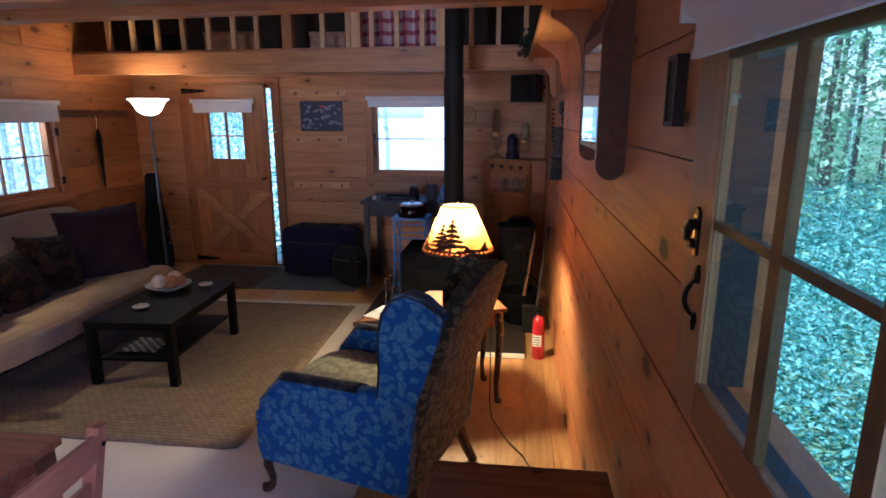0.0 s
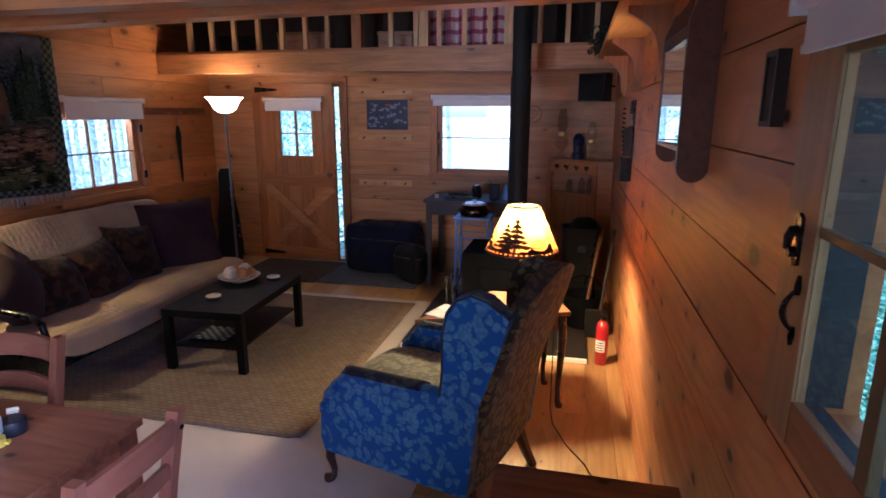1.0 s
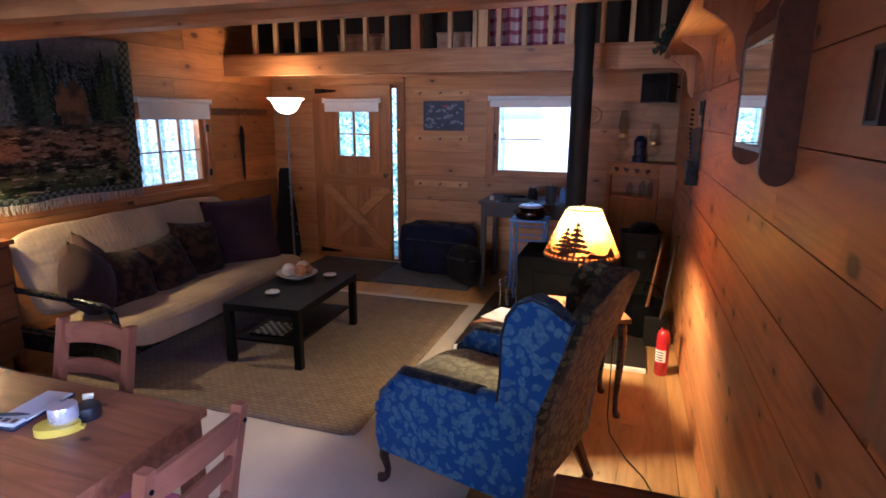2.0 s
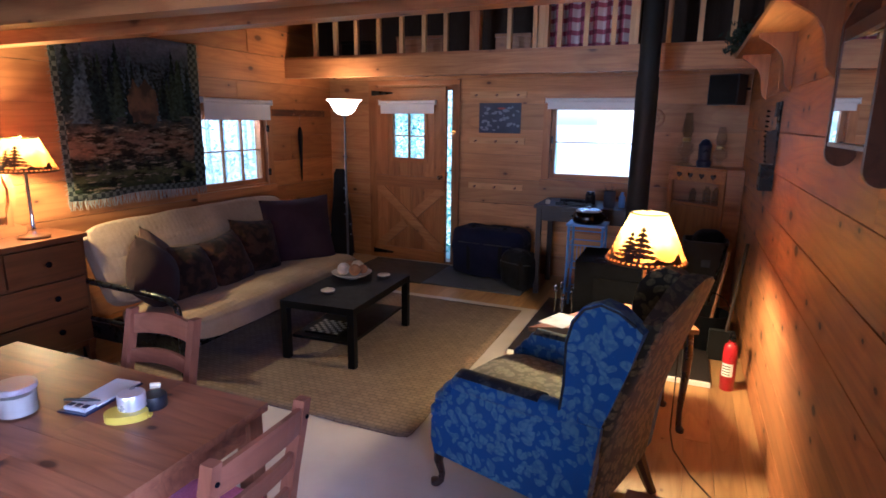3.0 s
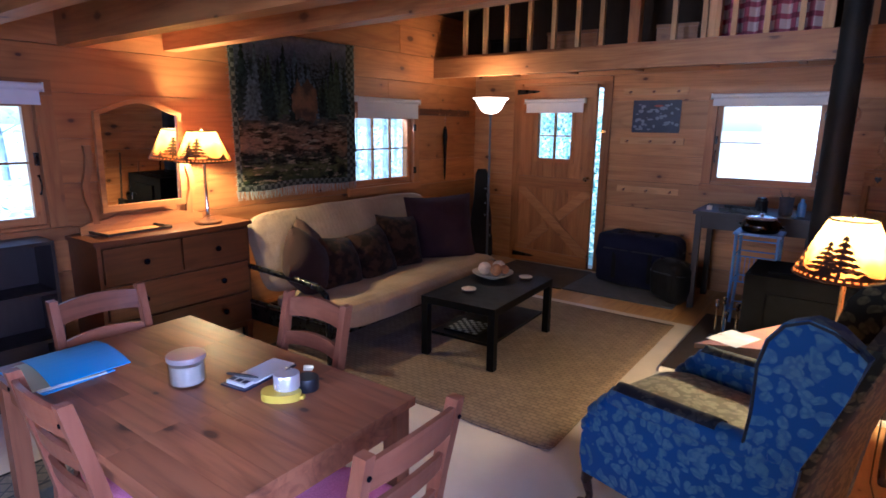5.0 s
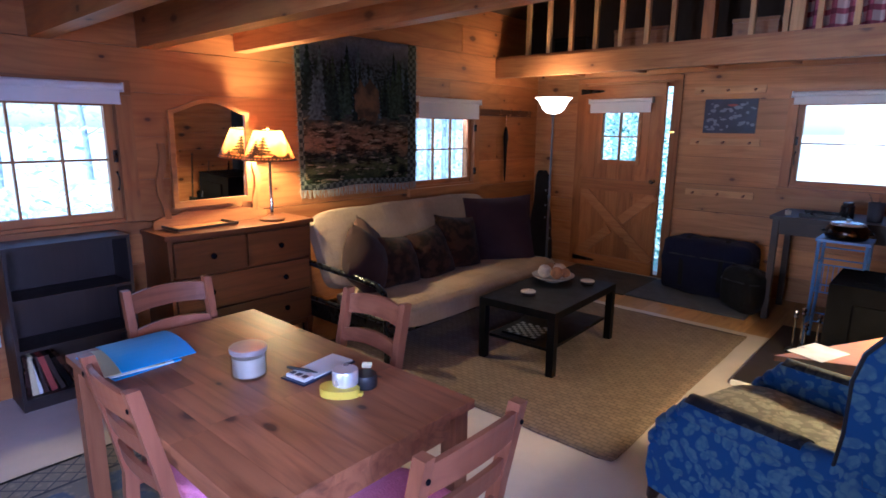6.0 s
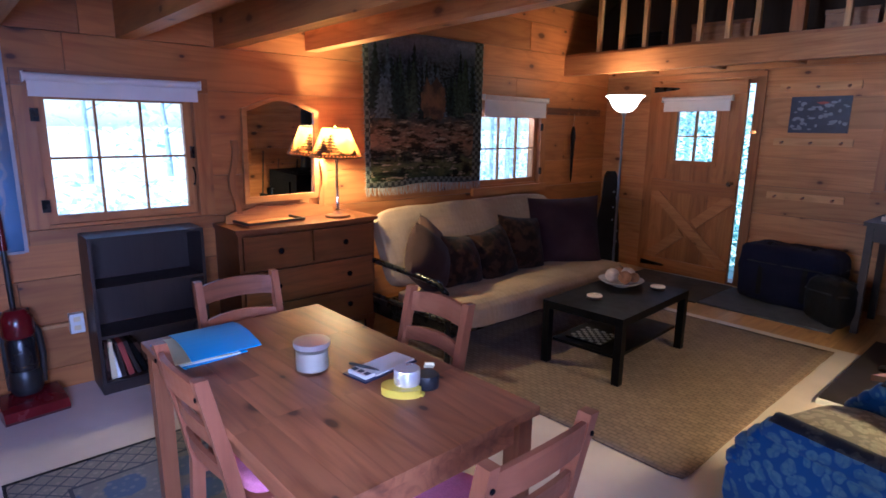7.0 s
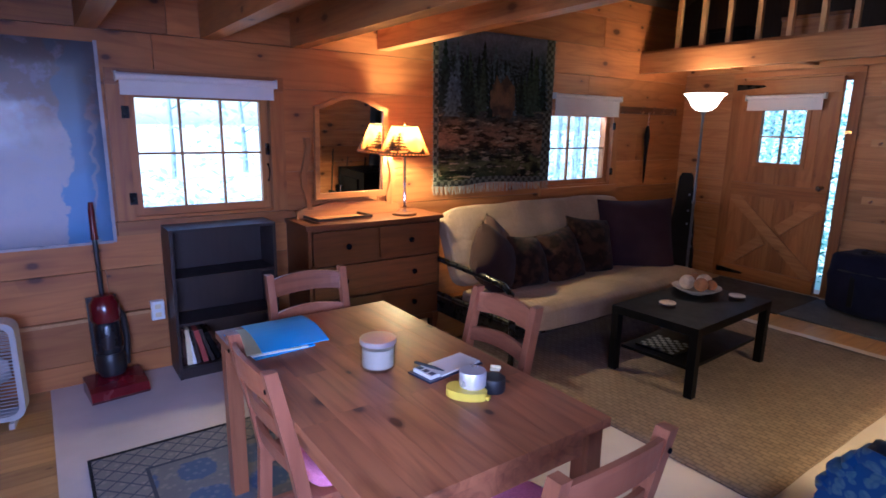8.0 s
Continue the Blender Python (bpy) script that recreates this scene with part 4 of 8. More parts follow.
def casement():
    """A pine sash hung flush in the wall, with iron latch and pull, eight panes long and two high."""
    win = thing("window_4", "pine casement window onto green woods", "window", (0, 0, 0), 0, "", "structure")
    u0, u1, z0, z1 = -0.84, 1.172, 1.165, 1.84
    f0, f1 = XR - 0.016, XR + 0.006
    first, pitch, half, lo, hi, mid = 1.040, 0.226, 0.0145, 1.243, 1.778, 1.522
    box_part("stile", (f0, first, z0 + 0.003), (f1, u1 - 0.003, z1), M["casing_z"], win, 0.004)
    last = first - 8 * pitch
    box_part("stile", (f0, u0 + 0.003, z0 + 0.003), (f1, last, z1), M["casing_z"], win, 0.004)
    box_part("sash_rail", (f0 + 0.002, last + 0.0005, z0 + 0.003), (f1, first - 0.0005, lo), M["trim_y"], win, 0.005)
    box_part("sash_rail", (f0 + 0.002, last + 0.0005, hi), (f1, first - 0.0005, z1), M["sash_y"], win, 0.005)
    for k in range(1, 8):
        y = first - pitch * k
        box_part("muntin", (f0 + 0.003, y - half, lo + 0.0005), (f1 - 0.002, y + half, hi - 0.0005), M["sash_z"], win, 0.004)
    for k in range(8):
        ya, yb = first - pitch * (k + 1) + (half if k < 7 else 0.0005), first - pitch * k - (half if k else 0.0005)
        box_part("muntin", (f0 + 0.004, ya, mid - 0.007), (f1 - 0.004, yb, mid + 0.007), M["sash_y"], win, 0.004)
        for za, zb in ((lo, mid), (mid, hi)):
            box_part("pane", (XR - 0.011, first - pitch * (k + 1), za), (XR - 0.008, first - pitch * k, zb), M["glass"], win, 0).visible_shadow = False
    # latch: back plate, drum and turned thumb piece
    yl, zl = 1.098, 1.500
    b = bmesh.new()
    prism(b, [(yl - 0.011, zl - 0.042), (yl + 0.004, zl - 0.047), (yl + 0.013, zl - 0.030), (yl + 0.013, zl + 0.032), (yl + 0.002, zl + 0.042), (yl - 0.011, zl + 0.034)], "x", f0 - 0.006, f0)
    soften(b, 0.002, 1)
    latch = part("latch", b, M["black_metal"], win, "black iron window latch")
    b = bmesh.new()
    tube(b, [(f0 - 0.006, yl, zl + 0.012), (f0 - 0.013, yl, zl + 0.012), (f0 - 0.016, yl + 0.004, zl + 0.004), (f0 - 0.016, yl + 0.010, zl - 0.018)], [0.011, 0.010, 0.008, 0.005], 10)
    part("thumb_turn", b, M["black_metal"], latch, "", True)
    b = bmesh.new()
    tube(b, [(f0 - 0.006, yl, zl - 0.022), (f0 - 0.016, yl, zl - 0.022)], 0.009, 10)
    part("latch_stud", b, M["black_metal"], latch, "", True)
    # pull: a bowed bar between two leaf-shaped ends
    yh, za, zb = 1.066, 1.352, 1.422
    b = bmesh.new()
    pts, rad = [], []
    for i in range(13):
        a = i / 12
        pts.append((f0 - 0.003 - 0.018 * math.sin(math.pi * a) ** 0.8, yh + 0.004, za + (zb - za) * a))
        rad.append(0.0030 + 0.0015 * math.sin(math.pi * a))
    tube(b, pts, rad, 8)
    pull = part("pull_handle", b, M["black_metal"], win, "black iron pull handle", True)
    for z, d in ((za, -1), (zb, 1)):
        b = bmesh.new()
        prism(b, [(yh + 0.004 + w, z + d * h) for w, h in ((-0.004, -0.008), (0.004, -0.008), (0.008, 0.004), (0.004, 0.016), (0.0, 0.024), (-0.004, 0.016), (-0.008, 0.004))], "x", f0 - 0.006, f0)
        part("leaf_end", b, M["black_metal"], pull)
    return win


casement()
# the casement's outer jamb and sill, weathered wood darkened for the reveal's shade
ow = thing("outer_casing", "weathered outer jamb and sill of the casement, darkened for shade", "window casing", (0, 0, 0), 0, "", "structure")
box_part("outer_jamb", (XR + 0.007, 1.150, 1.186), (0.530, 1.1715, 1.84), M["weathered"], ow, 0.003)
box_part("outer_sill", (XR + 0.007, -0.88, 1.150), (0.500, 1.1715, 1.1855), M["weathered"], ow, 0.004)

# a plain window in the wall behind the dining corner
window("window_5", "y", YF, 1, (-2.3, -0.6, 0.97, 1.93), 4, 2, 0.09, "plain pine window in the end wall", 1)

# door in its casing, standing ajar into the room
dc = thing("door_casing", "plain pine door casing", "door casing", (0, 0, 0), 0, "", "structure")
box_part("jamb", (-3.60, YB - 0.026, 0.0), (-3.495, YB + 0.02, 2.05), M["trim_z"], dc)
box_part("jamb", (-2.535, YB - 0.026, 0.0), (-2.445, YB + 0.02, 2.05), M["trim_z"], dc)
box_part("head", (-3.60, YB - 0.028, 2.051), (-2.445, YB + 0.02, 2.095), M["trim_x"], dc)
box_part("door_stop", (-3.494, YB + 0.022, 0.026), (-3.44, YB + 0.05, 2.03), M["trim_z"], dc)
box_part("door_stop", (-3.439, YB + 0.022, 1.99), (-2.536, YB + 0.05, 2.03), M["trim_x"], dc)
box_part("threshold", (-3.494, YB - 0.02, 0.0), (-2.536, YB + 0.14, 0.025), M["trim_x"], dc)
DW, DH = 0.935, 1.99
door = thing("door_1", "pine plank door with cross brace and four-pane window, ajar", "door", (-3.495, YB - 0.03, 0.03), -5.2, "", "structure")
holes = [(0.235, 0.655, 1.20, 1.70)]
n = 0
for i in range(6):
    u0, u1 = DW * i / 6, DW * (i + 1) / 6
    for a, c, g0, g1 in minus([(u0 + 0.0012, u1 - 0.0012, 0, DH)], holes[0]):
        box_part("plank", (a, 0.0, g0), (c, 0.032, g1), M["trim_z"], door, 0.003)
for a, c, g0, g1 in minus([(0.006, DW - 0.006, 0.006, DH - 0.006)], holes[0]):
    box_part("backing", (a, 0.0325, g0), (c, 0.038, g1), M["trim_z"], door, 0)
box_part("rail", (0.0, -0.02, 0.86), (DW, -0.0005, 0.99), M["trim_x"], door, 0.004)
box_part("rail", (0.0, -0.02, 0.0), (DW, -0.0005, 0.13), M["trim_x"], door, 0.004)
box_part("rail", (0.0, -0.02, 1.86), (DW, -0.0005, 1.985), M["trim_x"], door, 0.004)
for s in (1, -1):
    b = bmesh.new()
    ang = math.atan2(0.73, DW - 0.06) * s
    L = math.hypot(0.72, DW - 0.08)
    y0, y1 = (-0.018, -0.001) if s < 0 else (-0.0168, -0.0012)
    if s < 0:
        bx(b, (-L / 2, y0, -0.05), (L / 2, y1, 0.05), Matrix.Translation((DW / 2, 0, 0.495)) @ Matrix.Rotation(-ang, 4, "Y"))
        soften(b, 0.003)
        part("brace", b, M["brace"], door)
    else:
        for lo, hi in ((-L / 2, -0.085), (0.085, L / 2)):
            b2 = bmesh.new()
            bx(b2, (lo, y0, -0.05), (hi, y1, 0.05), Matrix.Translation((DW / 2, 0, 0.495)) @ Matrix.Rotation(-ang, 4, "Y"))
            soften(b2, 0.003)
            part("brace", b2, M["brace"], door)
        b.free()
for lo, hi in (((0.195, -0.012, 1.16), (0.235, 0.036, 1.74)), ((0.655, -0.012, 1.16), (0.695, 0.036, 1.74))):
    box_part("light_stile", lo, hi, M["trim_z"], door, 0.003)
for lo, hi in (((0.235, -0.012, 1.16), (0.655, 0.036, 1.20)), ((0.235, -0.012, 1.70), (0.655, 0.036, 1.74))):
    box_part("light_rail", lo, hi, M["trim_x"], door, 0.003)
box_part("muntin", (0.437, -0.006, 1.20), (0.453, 0.03, 1.70), M["trim_z"], door, 0.002)
for a, c in ((0.235, 0.437), (0.453, 0.655)):
    box_part("muntin", (a, -0.004, 1.443), (c, 0.028, 1.457), M["trim_x"], door, 0.002)
for a in (0.235, 0.445):
    for z in (1.20, 1.45):
        box_part("pane", (a, 0.011, z), (a + 0.21, 0.014, z + 0.25), M["glass"], door, 0).visible_shadow = False
b = bmesh.new()
lathe(b, [(0.006, 0), (0.024, 0.006), (0.013, 0.014), (0.012, 0.03), (0.026, 0.045), (0.028, 0.058), (0.018, 0.068)], (0, 0, 0), 16)
bmesh.ops.transform(b, matrix=Matrix.Translation((DW - 0.06, -0.001, 1.0)) @ Matrix.Rotation(radians(90), 4, "X"), verts=b.verts)
part("knob", b, M["chrome"], door, "bright metal door knob", True)
for z in (0.055, 1.93):
    b = bmesh.new()
    prism(b, [(-0.05, z - 0.03), (0.02, z - 0.025), (0.22, z - 0.012), (0.25, z), (0.22, z + 0.012), (0.02, z + 0.025), (-0.05, z + 0.03)], "y", -0.027, -0.0205)
    part("strap_hinge", b, M["black_metal"], door, "black iron strap hinge")
db = thing("roller_blind", "white roller blind drawn up on the door", "blind", (-3.495, YB - 0.03, 0.03), -5.2, "roller blinds")
b = bmesh.new()
tube(b, [(0.08, -0.045, 1.825), (0.81, -0.045, 1.825)], 0.02, 12)
part("roller", b, M["blind"], db, "", True)
box_part("fabric", (0.09, -0.047, 1.70), (0.80, -0.043, 1.823), M["blind"], db, 0)
for u in (0.07, 0.81):
    box_part("bracket", (u, -0.062, 1.795), (u + 0.01, -0.0205, 1.85), M["white_plastic"], db, 0.002)
# a small iron catch on the jamb
tagged(box_part("door_catch", (-2.530, YB - 0.055, 1.52), (-2.475, YB - 0.0265, 1.545), M["chrome"], None, 0.003), "small bright metal door catch on the jamb", "catch")

# outdoors: ground to the horizon, trunks and leaves near the windows, hazy far woods
g = bmesh.new()
S = 400
bx(g, (-S, -S, -0.55), (S, S, -0.35))
tagged(part("ground", g, M["grass"]), "brushy green forest floor", "ground", "", "structure")


def tree(x, y, h, r, seed, leaves, bark="bark", leaf="leaf"):
    rr = random.Random(seed)
    t = thing("tree", "slender leafy forest tree", "tree", (x, y, -0.4), 0, "trees outside")
    b = bmesh.new()
    pts, rad = [], []
    lean = (rr.uniform(-0.03, 0.03), rr.uniform(-0.03, 0.03))
    for i in range(7):
        a = i / 6
        pts.append((lean[0] * h * a + rr.uniform(-0.05, 0.05), lean[1] * h * a + rr.uniform(-0.05, 0.05), h * a))
        rad.append(r * (1 - 0.75 * a))
    tube(b, pts, rad, 9)
    tips = []
    for k in range(9):
        z = h * rr.uniform(0.2, 0.95)
        a = rr.uniform(0, 6.28)
        L = rr.uniform(0.7, 1.7) * (1.2 - z / h * 0.6)
        p0 = Vector((lean[0] * z, lean[1] * z, z))
        p1 = p0 + Vector((math.cos(a) * L * 0.6, math.sin(a) * L * 0.6, L * 0.35))
        p2 = p0 + Vector((math.cos(a + 0.2) * L, math.sin(a + 0.2) * L, L * 0.45))
        tube(b, [p0, p1, p2], [r * 0.3, r * 0.18, r * 0.06], 5)
        tips += [p1, p2, p2]
    part("trunk", b, M[bark], t, "", True)
    vs, fs = [], []
    for k in range(leaves):
        c = rr.choice(tips) + Vector((rr.gauss(0, 0.55), rr.gauss(0, 0.55), rr.gauss(0, 0.45)))
        s = rr.uniform(0.03, 0.075)
        q = Euler((rr.uniform(-0.9, 0.9), rr.uniform(-0.9, 0.9), rr.uniform(0, 6.28))).to_matrix()
        i0 = len(vs)
        for p in ((-s, 0, 0), (0, -s * 0.5, 0.01), (s, 0, 0), (0, s * 0.5, 0.01)):
            vs.append(c + q @ Vector(p))
        fs.append((i0, i0 + 1, i0 + 2, i0 + 3))
    me = bpy.data.meshes.new("crown")
    me.from_pydata(vs, [], fs)
    me.materials.append(M[leaf])
    new("crown", me).parent = t
    return t


rt = random.Random(21)
for i in range(7):
    tree(rt.uniform(6.0, 13.0), rt.uniform(2.0, 18.0), rt.uniform(5.0, 8.5), rt.uniform(0.05, 0.10), 100 + i, 2800)
for i in range(3):
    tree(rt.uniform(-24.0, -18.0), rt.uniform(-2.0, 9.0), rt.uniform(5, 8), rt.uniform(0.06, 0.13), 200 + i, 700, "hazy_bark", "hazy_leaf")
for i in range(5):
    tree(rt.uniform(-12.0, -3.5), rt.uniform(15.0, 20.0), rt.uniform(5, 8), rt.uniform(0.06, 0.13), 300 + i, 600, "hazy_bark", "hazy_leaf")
# woods farther off, all round but for the end wall's side
rw = random.Random(9)
vs, fs, mats = [], [], []
for k in range(80):
    a = rw.uniform(-0.55, 1.3) if k % 3 == 0 else rw.uniform(1.95, 2.72)
    d = rw.uniform(13, 30)
    x, y, r = -1.8 + d * math.cos(a), 2.5 + d * math.sin(a), rw.uniform(0.03, 0.09)
    i0 = len(vs)
    for z, q in ((-0.4, r), (11.0, r * 0.5)):
        for c in range(6):
            vs.append((x + q * math.cos(c * 1.047), y + q * math.sin(c * 1.047), z))
    for c in range(6):
        fs.append((i0 + c, i0 + (c + 1) % 6, i0 + 6 + (c + 1) % 6, i0 + 6 + c))
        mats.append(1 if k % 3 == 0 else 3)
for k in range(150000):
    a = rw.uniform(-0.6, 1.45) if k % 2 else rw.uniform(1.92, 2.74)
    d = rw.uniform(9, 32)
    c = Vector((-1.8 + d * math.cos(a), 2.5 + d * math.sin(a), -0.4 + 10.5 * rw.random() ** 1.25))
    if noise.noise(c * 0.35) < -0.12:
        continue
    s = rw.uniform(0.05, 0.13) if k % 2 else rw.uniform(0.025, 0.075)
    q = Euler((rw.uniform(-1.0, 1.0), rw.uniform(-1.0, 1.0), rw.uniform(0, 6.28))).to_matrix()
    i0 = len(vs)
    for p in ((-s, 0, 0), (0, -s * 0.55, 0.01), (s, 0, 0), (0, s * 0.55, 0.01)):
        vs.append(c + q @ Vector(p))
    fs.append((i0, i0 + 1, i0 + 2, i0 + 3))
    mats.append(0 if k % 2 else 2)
# the canopy nearer the casement window
for k in range(70000):
    c = Vector((2.6 + 10.5 * rw.random(), 3.5 + 15.0 * rw.random(), 0.2 + 6.5 * rw.random() ** 0.9))
    if noise.noise(c * 0.55) + 0.5 * noise.noise(c * 1.6) < -0.18 or c.x + c.y < 9.0:
        continue
    s = rw.uniform(0.025, 0.06)
    q = Euler((rw.uniform(-1.0, 1.0), rw.uniform(-1.0, 1.0), rw.uniform(0, 6.28))).to_matrix()
    i0 = len(vs)
    for p in ((-s, 0, 0), (0, -s * 0.55, 0.01), (s, 0, 0), (0, s * 0.55, 0.01)):
        vs.append(c + q @ Vector(p))
    fs.append((i0, i0 + 1, i0 + 2, i0 + 3))
    mats.append(0)
# bushes west of the cabin, in the haze-paled leaf colour
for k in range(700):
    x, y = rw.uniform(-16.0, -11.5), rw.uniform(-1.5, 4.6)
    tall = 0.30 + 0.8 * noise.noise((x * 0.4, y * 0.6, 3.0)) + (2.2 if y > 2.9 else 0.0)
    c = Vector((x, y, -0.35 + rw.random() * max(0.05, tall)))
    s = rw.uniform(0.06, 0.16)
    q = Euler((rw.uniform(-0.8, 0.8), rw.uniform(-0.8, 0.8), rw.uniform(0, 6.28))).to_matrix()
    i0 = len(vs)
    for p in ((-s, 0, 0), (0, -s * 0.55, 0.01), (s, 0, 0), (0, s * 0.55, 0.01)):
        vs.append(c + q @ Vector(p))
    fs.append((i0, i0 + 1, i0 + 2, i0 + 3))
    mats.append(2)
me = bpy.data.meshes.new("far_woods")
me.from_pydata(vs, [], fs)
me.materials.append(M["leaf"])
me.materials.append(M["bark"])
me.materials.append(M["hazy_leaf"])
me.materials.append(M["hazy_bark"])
me.polygons.foreach_set("material_index", mats)
tagged(new("far_woods", me), "distant sunlit mixed woods around the cabin", "woods", "", "stuff")

# low brush outside the casement window
rb = random.Random(5)
vs, fs = [], []
for k in range(200000):
    x, y = 1.4 + 9.5 * rb.random() ** 1.3, rb.uniform(-1.5, 13.0)
    if noise.noise((x * 1.5, y * 1.5, 7.0)) + 0.6 * noise.noise((x * 4.0, y * 4.0, 1.0)) < rb.uniform(-0.45, 0.15):
        continue
    if rb.random() > min(1.0, (y + 1.5) / 1.6 + 0.02, (13.0 - y) / 2.5, (10.9 - x) / 3.0):
        continue
    z = -0.35 + rb.random() ** 1.5 * (0.35 + 0.75 * noise.noise((x * 0.7, y * 0.7, 2.0)) ** 2 + 0.5)
    s = rb.uniform(0.009, 0.024) * (1 + 0.22 * x)
    q = Euler((rb.uniform(-0.8, 0.8), rb.uniform(-0.8, 0.8), rb.uniform(0, 6.28))).to_matrix()
    i0 = len(vs)
    for p in ((-s, 0, 0), (0, -s * 0.55, 0.01), (s, 0, 0), (0, s * 0.55, 0.01)):
        vs.append(Vector((x, y, z)) + q @ Vector(p))
    fs.append((i0, i0 + 1, i0 + 2, i0 + 3))
for k in range(9000):
    x, y = rb.uniform(-5.6, -2.5), rb.uniform(7.6, 12.0)
    z = -0.35 + rb.random() ** 1.2 * (2.1 + 0.9 * noise.noise((x * 0.8, y * 0.8, 6.0)))
    s = rb.uniform(0.02, 0.05)
    q = Euler((rb.uniform(-0.8, 0.8), rb.uniform(-0.8, 0.8), rb.uniform(0, 6.28))).to_matrix()
    i0 = len(vs)
    for p in ((-s, 0, 0), (0, -s * 0.55, 0.01), (s, 0, 0), (0, s * 0.55, 0.01)):
        vs.append(Vector((x, y, z)) + q @ Vector(p))
    fs.append((i0, i0 + 1, i0 + 2, i0 + 3))
me = bpy.data.meshes.new("undergrowth")
me.from_pydata(vs, [], fs)
me.materials.append(M["low_leaf"])
tagged(new("undergrowth", me), "dense green undergrowth outside the window and door", "undergrowth", "", "stuff")


# ---- things: dining corner ----
def dining_table():
    t = thing("dining_table", "reddish-brown stained pine dining table with visible knots", "table", (-1.977, 1.163, 0))
    W, D, H = 1.33, 0.765, 0.715
    n = 7
    rs = random.Random(11)
    for i in range(n):
        y0 = -D / 2 + D * i / n
        cuts = [-W / 2, -W / 2 + W * rs.uniform(0.28, 0.45), -W / 2 + W * rs.uniform(0.58, 0.75), W / 2]
        for x0, x1 in zip(cuts, cuts[1:]):
            b = bmesh.new()
            bx(b, (x0 + 0.0002, y0 + 0.0003, H - 0.028), (x1 - 0.0002, y0 + D / n - 0.0003, H))
            soften(b, 0.0008, 1)
            part("top_board", b, M["table"], t)
    for s in (-1, 1):
        box_part("apron", (-W / 2 + 0.06, s * (D / 2 - 0.045) - 0.01, H - 0.115), (W / 2 - 0.06, s * (D / 2 - 0.045) + 0.01, H - 0.0285), M["table"], t, 0.002)
        box_part("end_apron", (s * (W / 2 - 0.045) - 0.01, -D / 2 + 0.055, H - 0.115), (s * (W / 2 - 0.045) + 0.01, D / 2 - 0.055, H - 0.0285), M["table"], t, 0.002)
        for r in (-1, 1):
            x, y = s * (W / 2 - 0.045), r * (D / 2 - 0.045)
            box_part("leg", (x - 0.03, y - 0.03, 0), (x + 0.03, y + 0.03, H - 0.0286), M["table_leg"], t, 0.006)
    return t


def dining_chair(cushion):
    """Faces +y from its back at y = 0."""
    t = thing("dining_chair", "reddish-brown stained pine ladder-back dining chair", "chair", (0, 0, 0), 0, "chairs round the table")
    W = 0.385
    for s in (-1, 1):
        b = bmesh.new()
        x = s * (W / 2 - 0.018)
        loops = []
        for z, y in ((0, 0.035), (0.25, 0.075), (0.45, 0.085), (0.62, 0.055), (0.87, 0.0)):
            h = 0.021 if z < 0.8 else 0.019
            loops.append([Vector((x - 0.016, y - h, z)), Vector((x + 0.016, y - h, z)), Vector((x + 0.016, y + h, z)), Vector((x - 0.016, y + h, z))])
        rings(b, loops)
        soften(b, 0.005)
        part("back_post", b, M["chair_z"], t)
        box_part("front_leg", (x - 0.018, 0.40, 0), (x + 0.018, 0.437, 0.43), M["chair_z"], t, 0.004)
        box_part("side_stretcher", (x - 0.009, 0.10, 0.20), (x + 0.009, 0.40, 0.235), M["chair_z"], t, 0.003)
        box_part("side_rail", (x - 0.010, 0.105, 0.385), (x + 0.010, 0.40, 0.43), M["chair_z"], t, 0.003)
        b = bmesh.new()
        lathe(b, [(0.007, 0), (0.007, 0.003), (0.004, 0.004)], (0, 0, 0), 10)
        bmesh.ops.transform(b, matrix=Matrix.Translation((x, -0.012, 0.815)) @ Matrix.Rotation(radians(90), 4, "X"), verts=b.verts)
        part("bolt", b, M["iron"], t)
    for z0, z1, y in ((0.765, 0.862, 0.012), (0.645, 0.715, 0.045), (0.525, 0.59, 0.068)):
        b = bmesh.new()
        loops = []
        n = 8
        for i in range(n + 1):
            a = -1 + 2 * i / n
            x = a * (W / 2 - 0.034)
            yc = y - 0.022 * (1 - a * a)
            arch = 0.016 * (1 - a * a)
            dip = 0.010 * (1 - a * a)
            loops.append([Vector((x, yc - 0.008, z0 + dip)), Vector((x, yc + 0.008, z0 + dip)), Vector((x, yc + 0.008 - 0.012 * (z1 - z0) / 0.1, z1 - 0.016 + arch)), Vector((x, yc - 0.008 - 0.012 * (z1 - z0) / 0.1, z1 - 0.016 + arch))])
        rings(b, loops)
        soften(b, 0.003, 1)
        part("back_slat", b, M["chair_x"], t)
    box_part("front_rail", (-W / 2 + 0.037, 0.41, 0.385), (W / 2 - 0.037, 0.43, 0.43), M["chair_x"], t, 0.003)
    b = bmesh.new()
    prism(b, [(-W / 2 + 0.0, 0.11), (W / 2, 0.11), (W / 2 + 0.012, 0.45), (-W / 2 - 0.012, 0.45)], "z", 0.431, 0.448)
    soften(b, 0.005)
    part("seat", b, M["chair_x"], t)
    if cushion:
        b = bmesh.new()
        soft_box(b, (0, 0.285, 0.478), (0.185, 0.165, 0.028), 0.35, 9)
        part("seat_pad", b, M["pink"], t, "pink cotton seat pad", True)
    return t


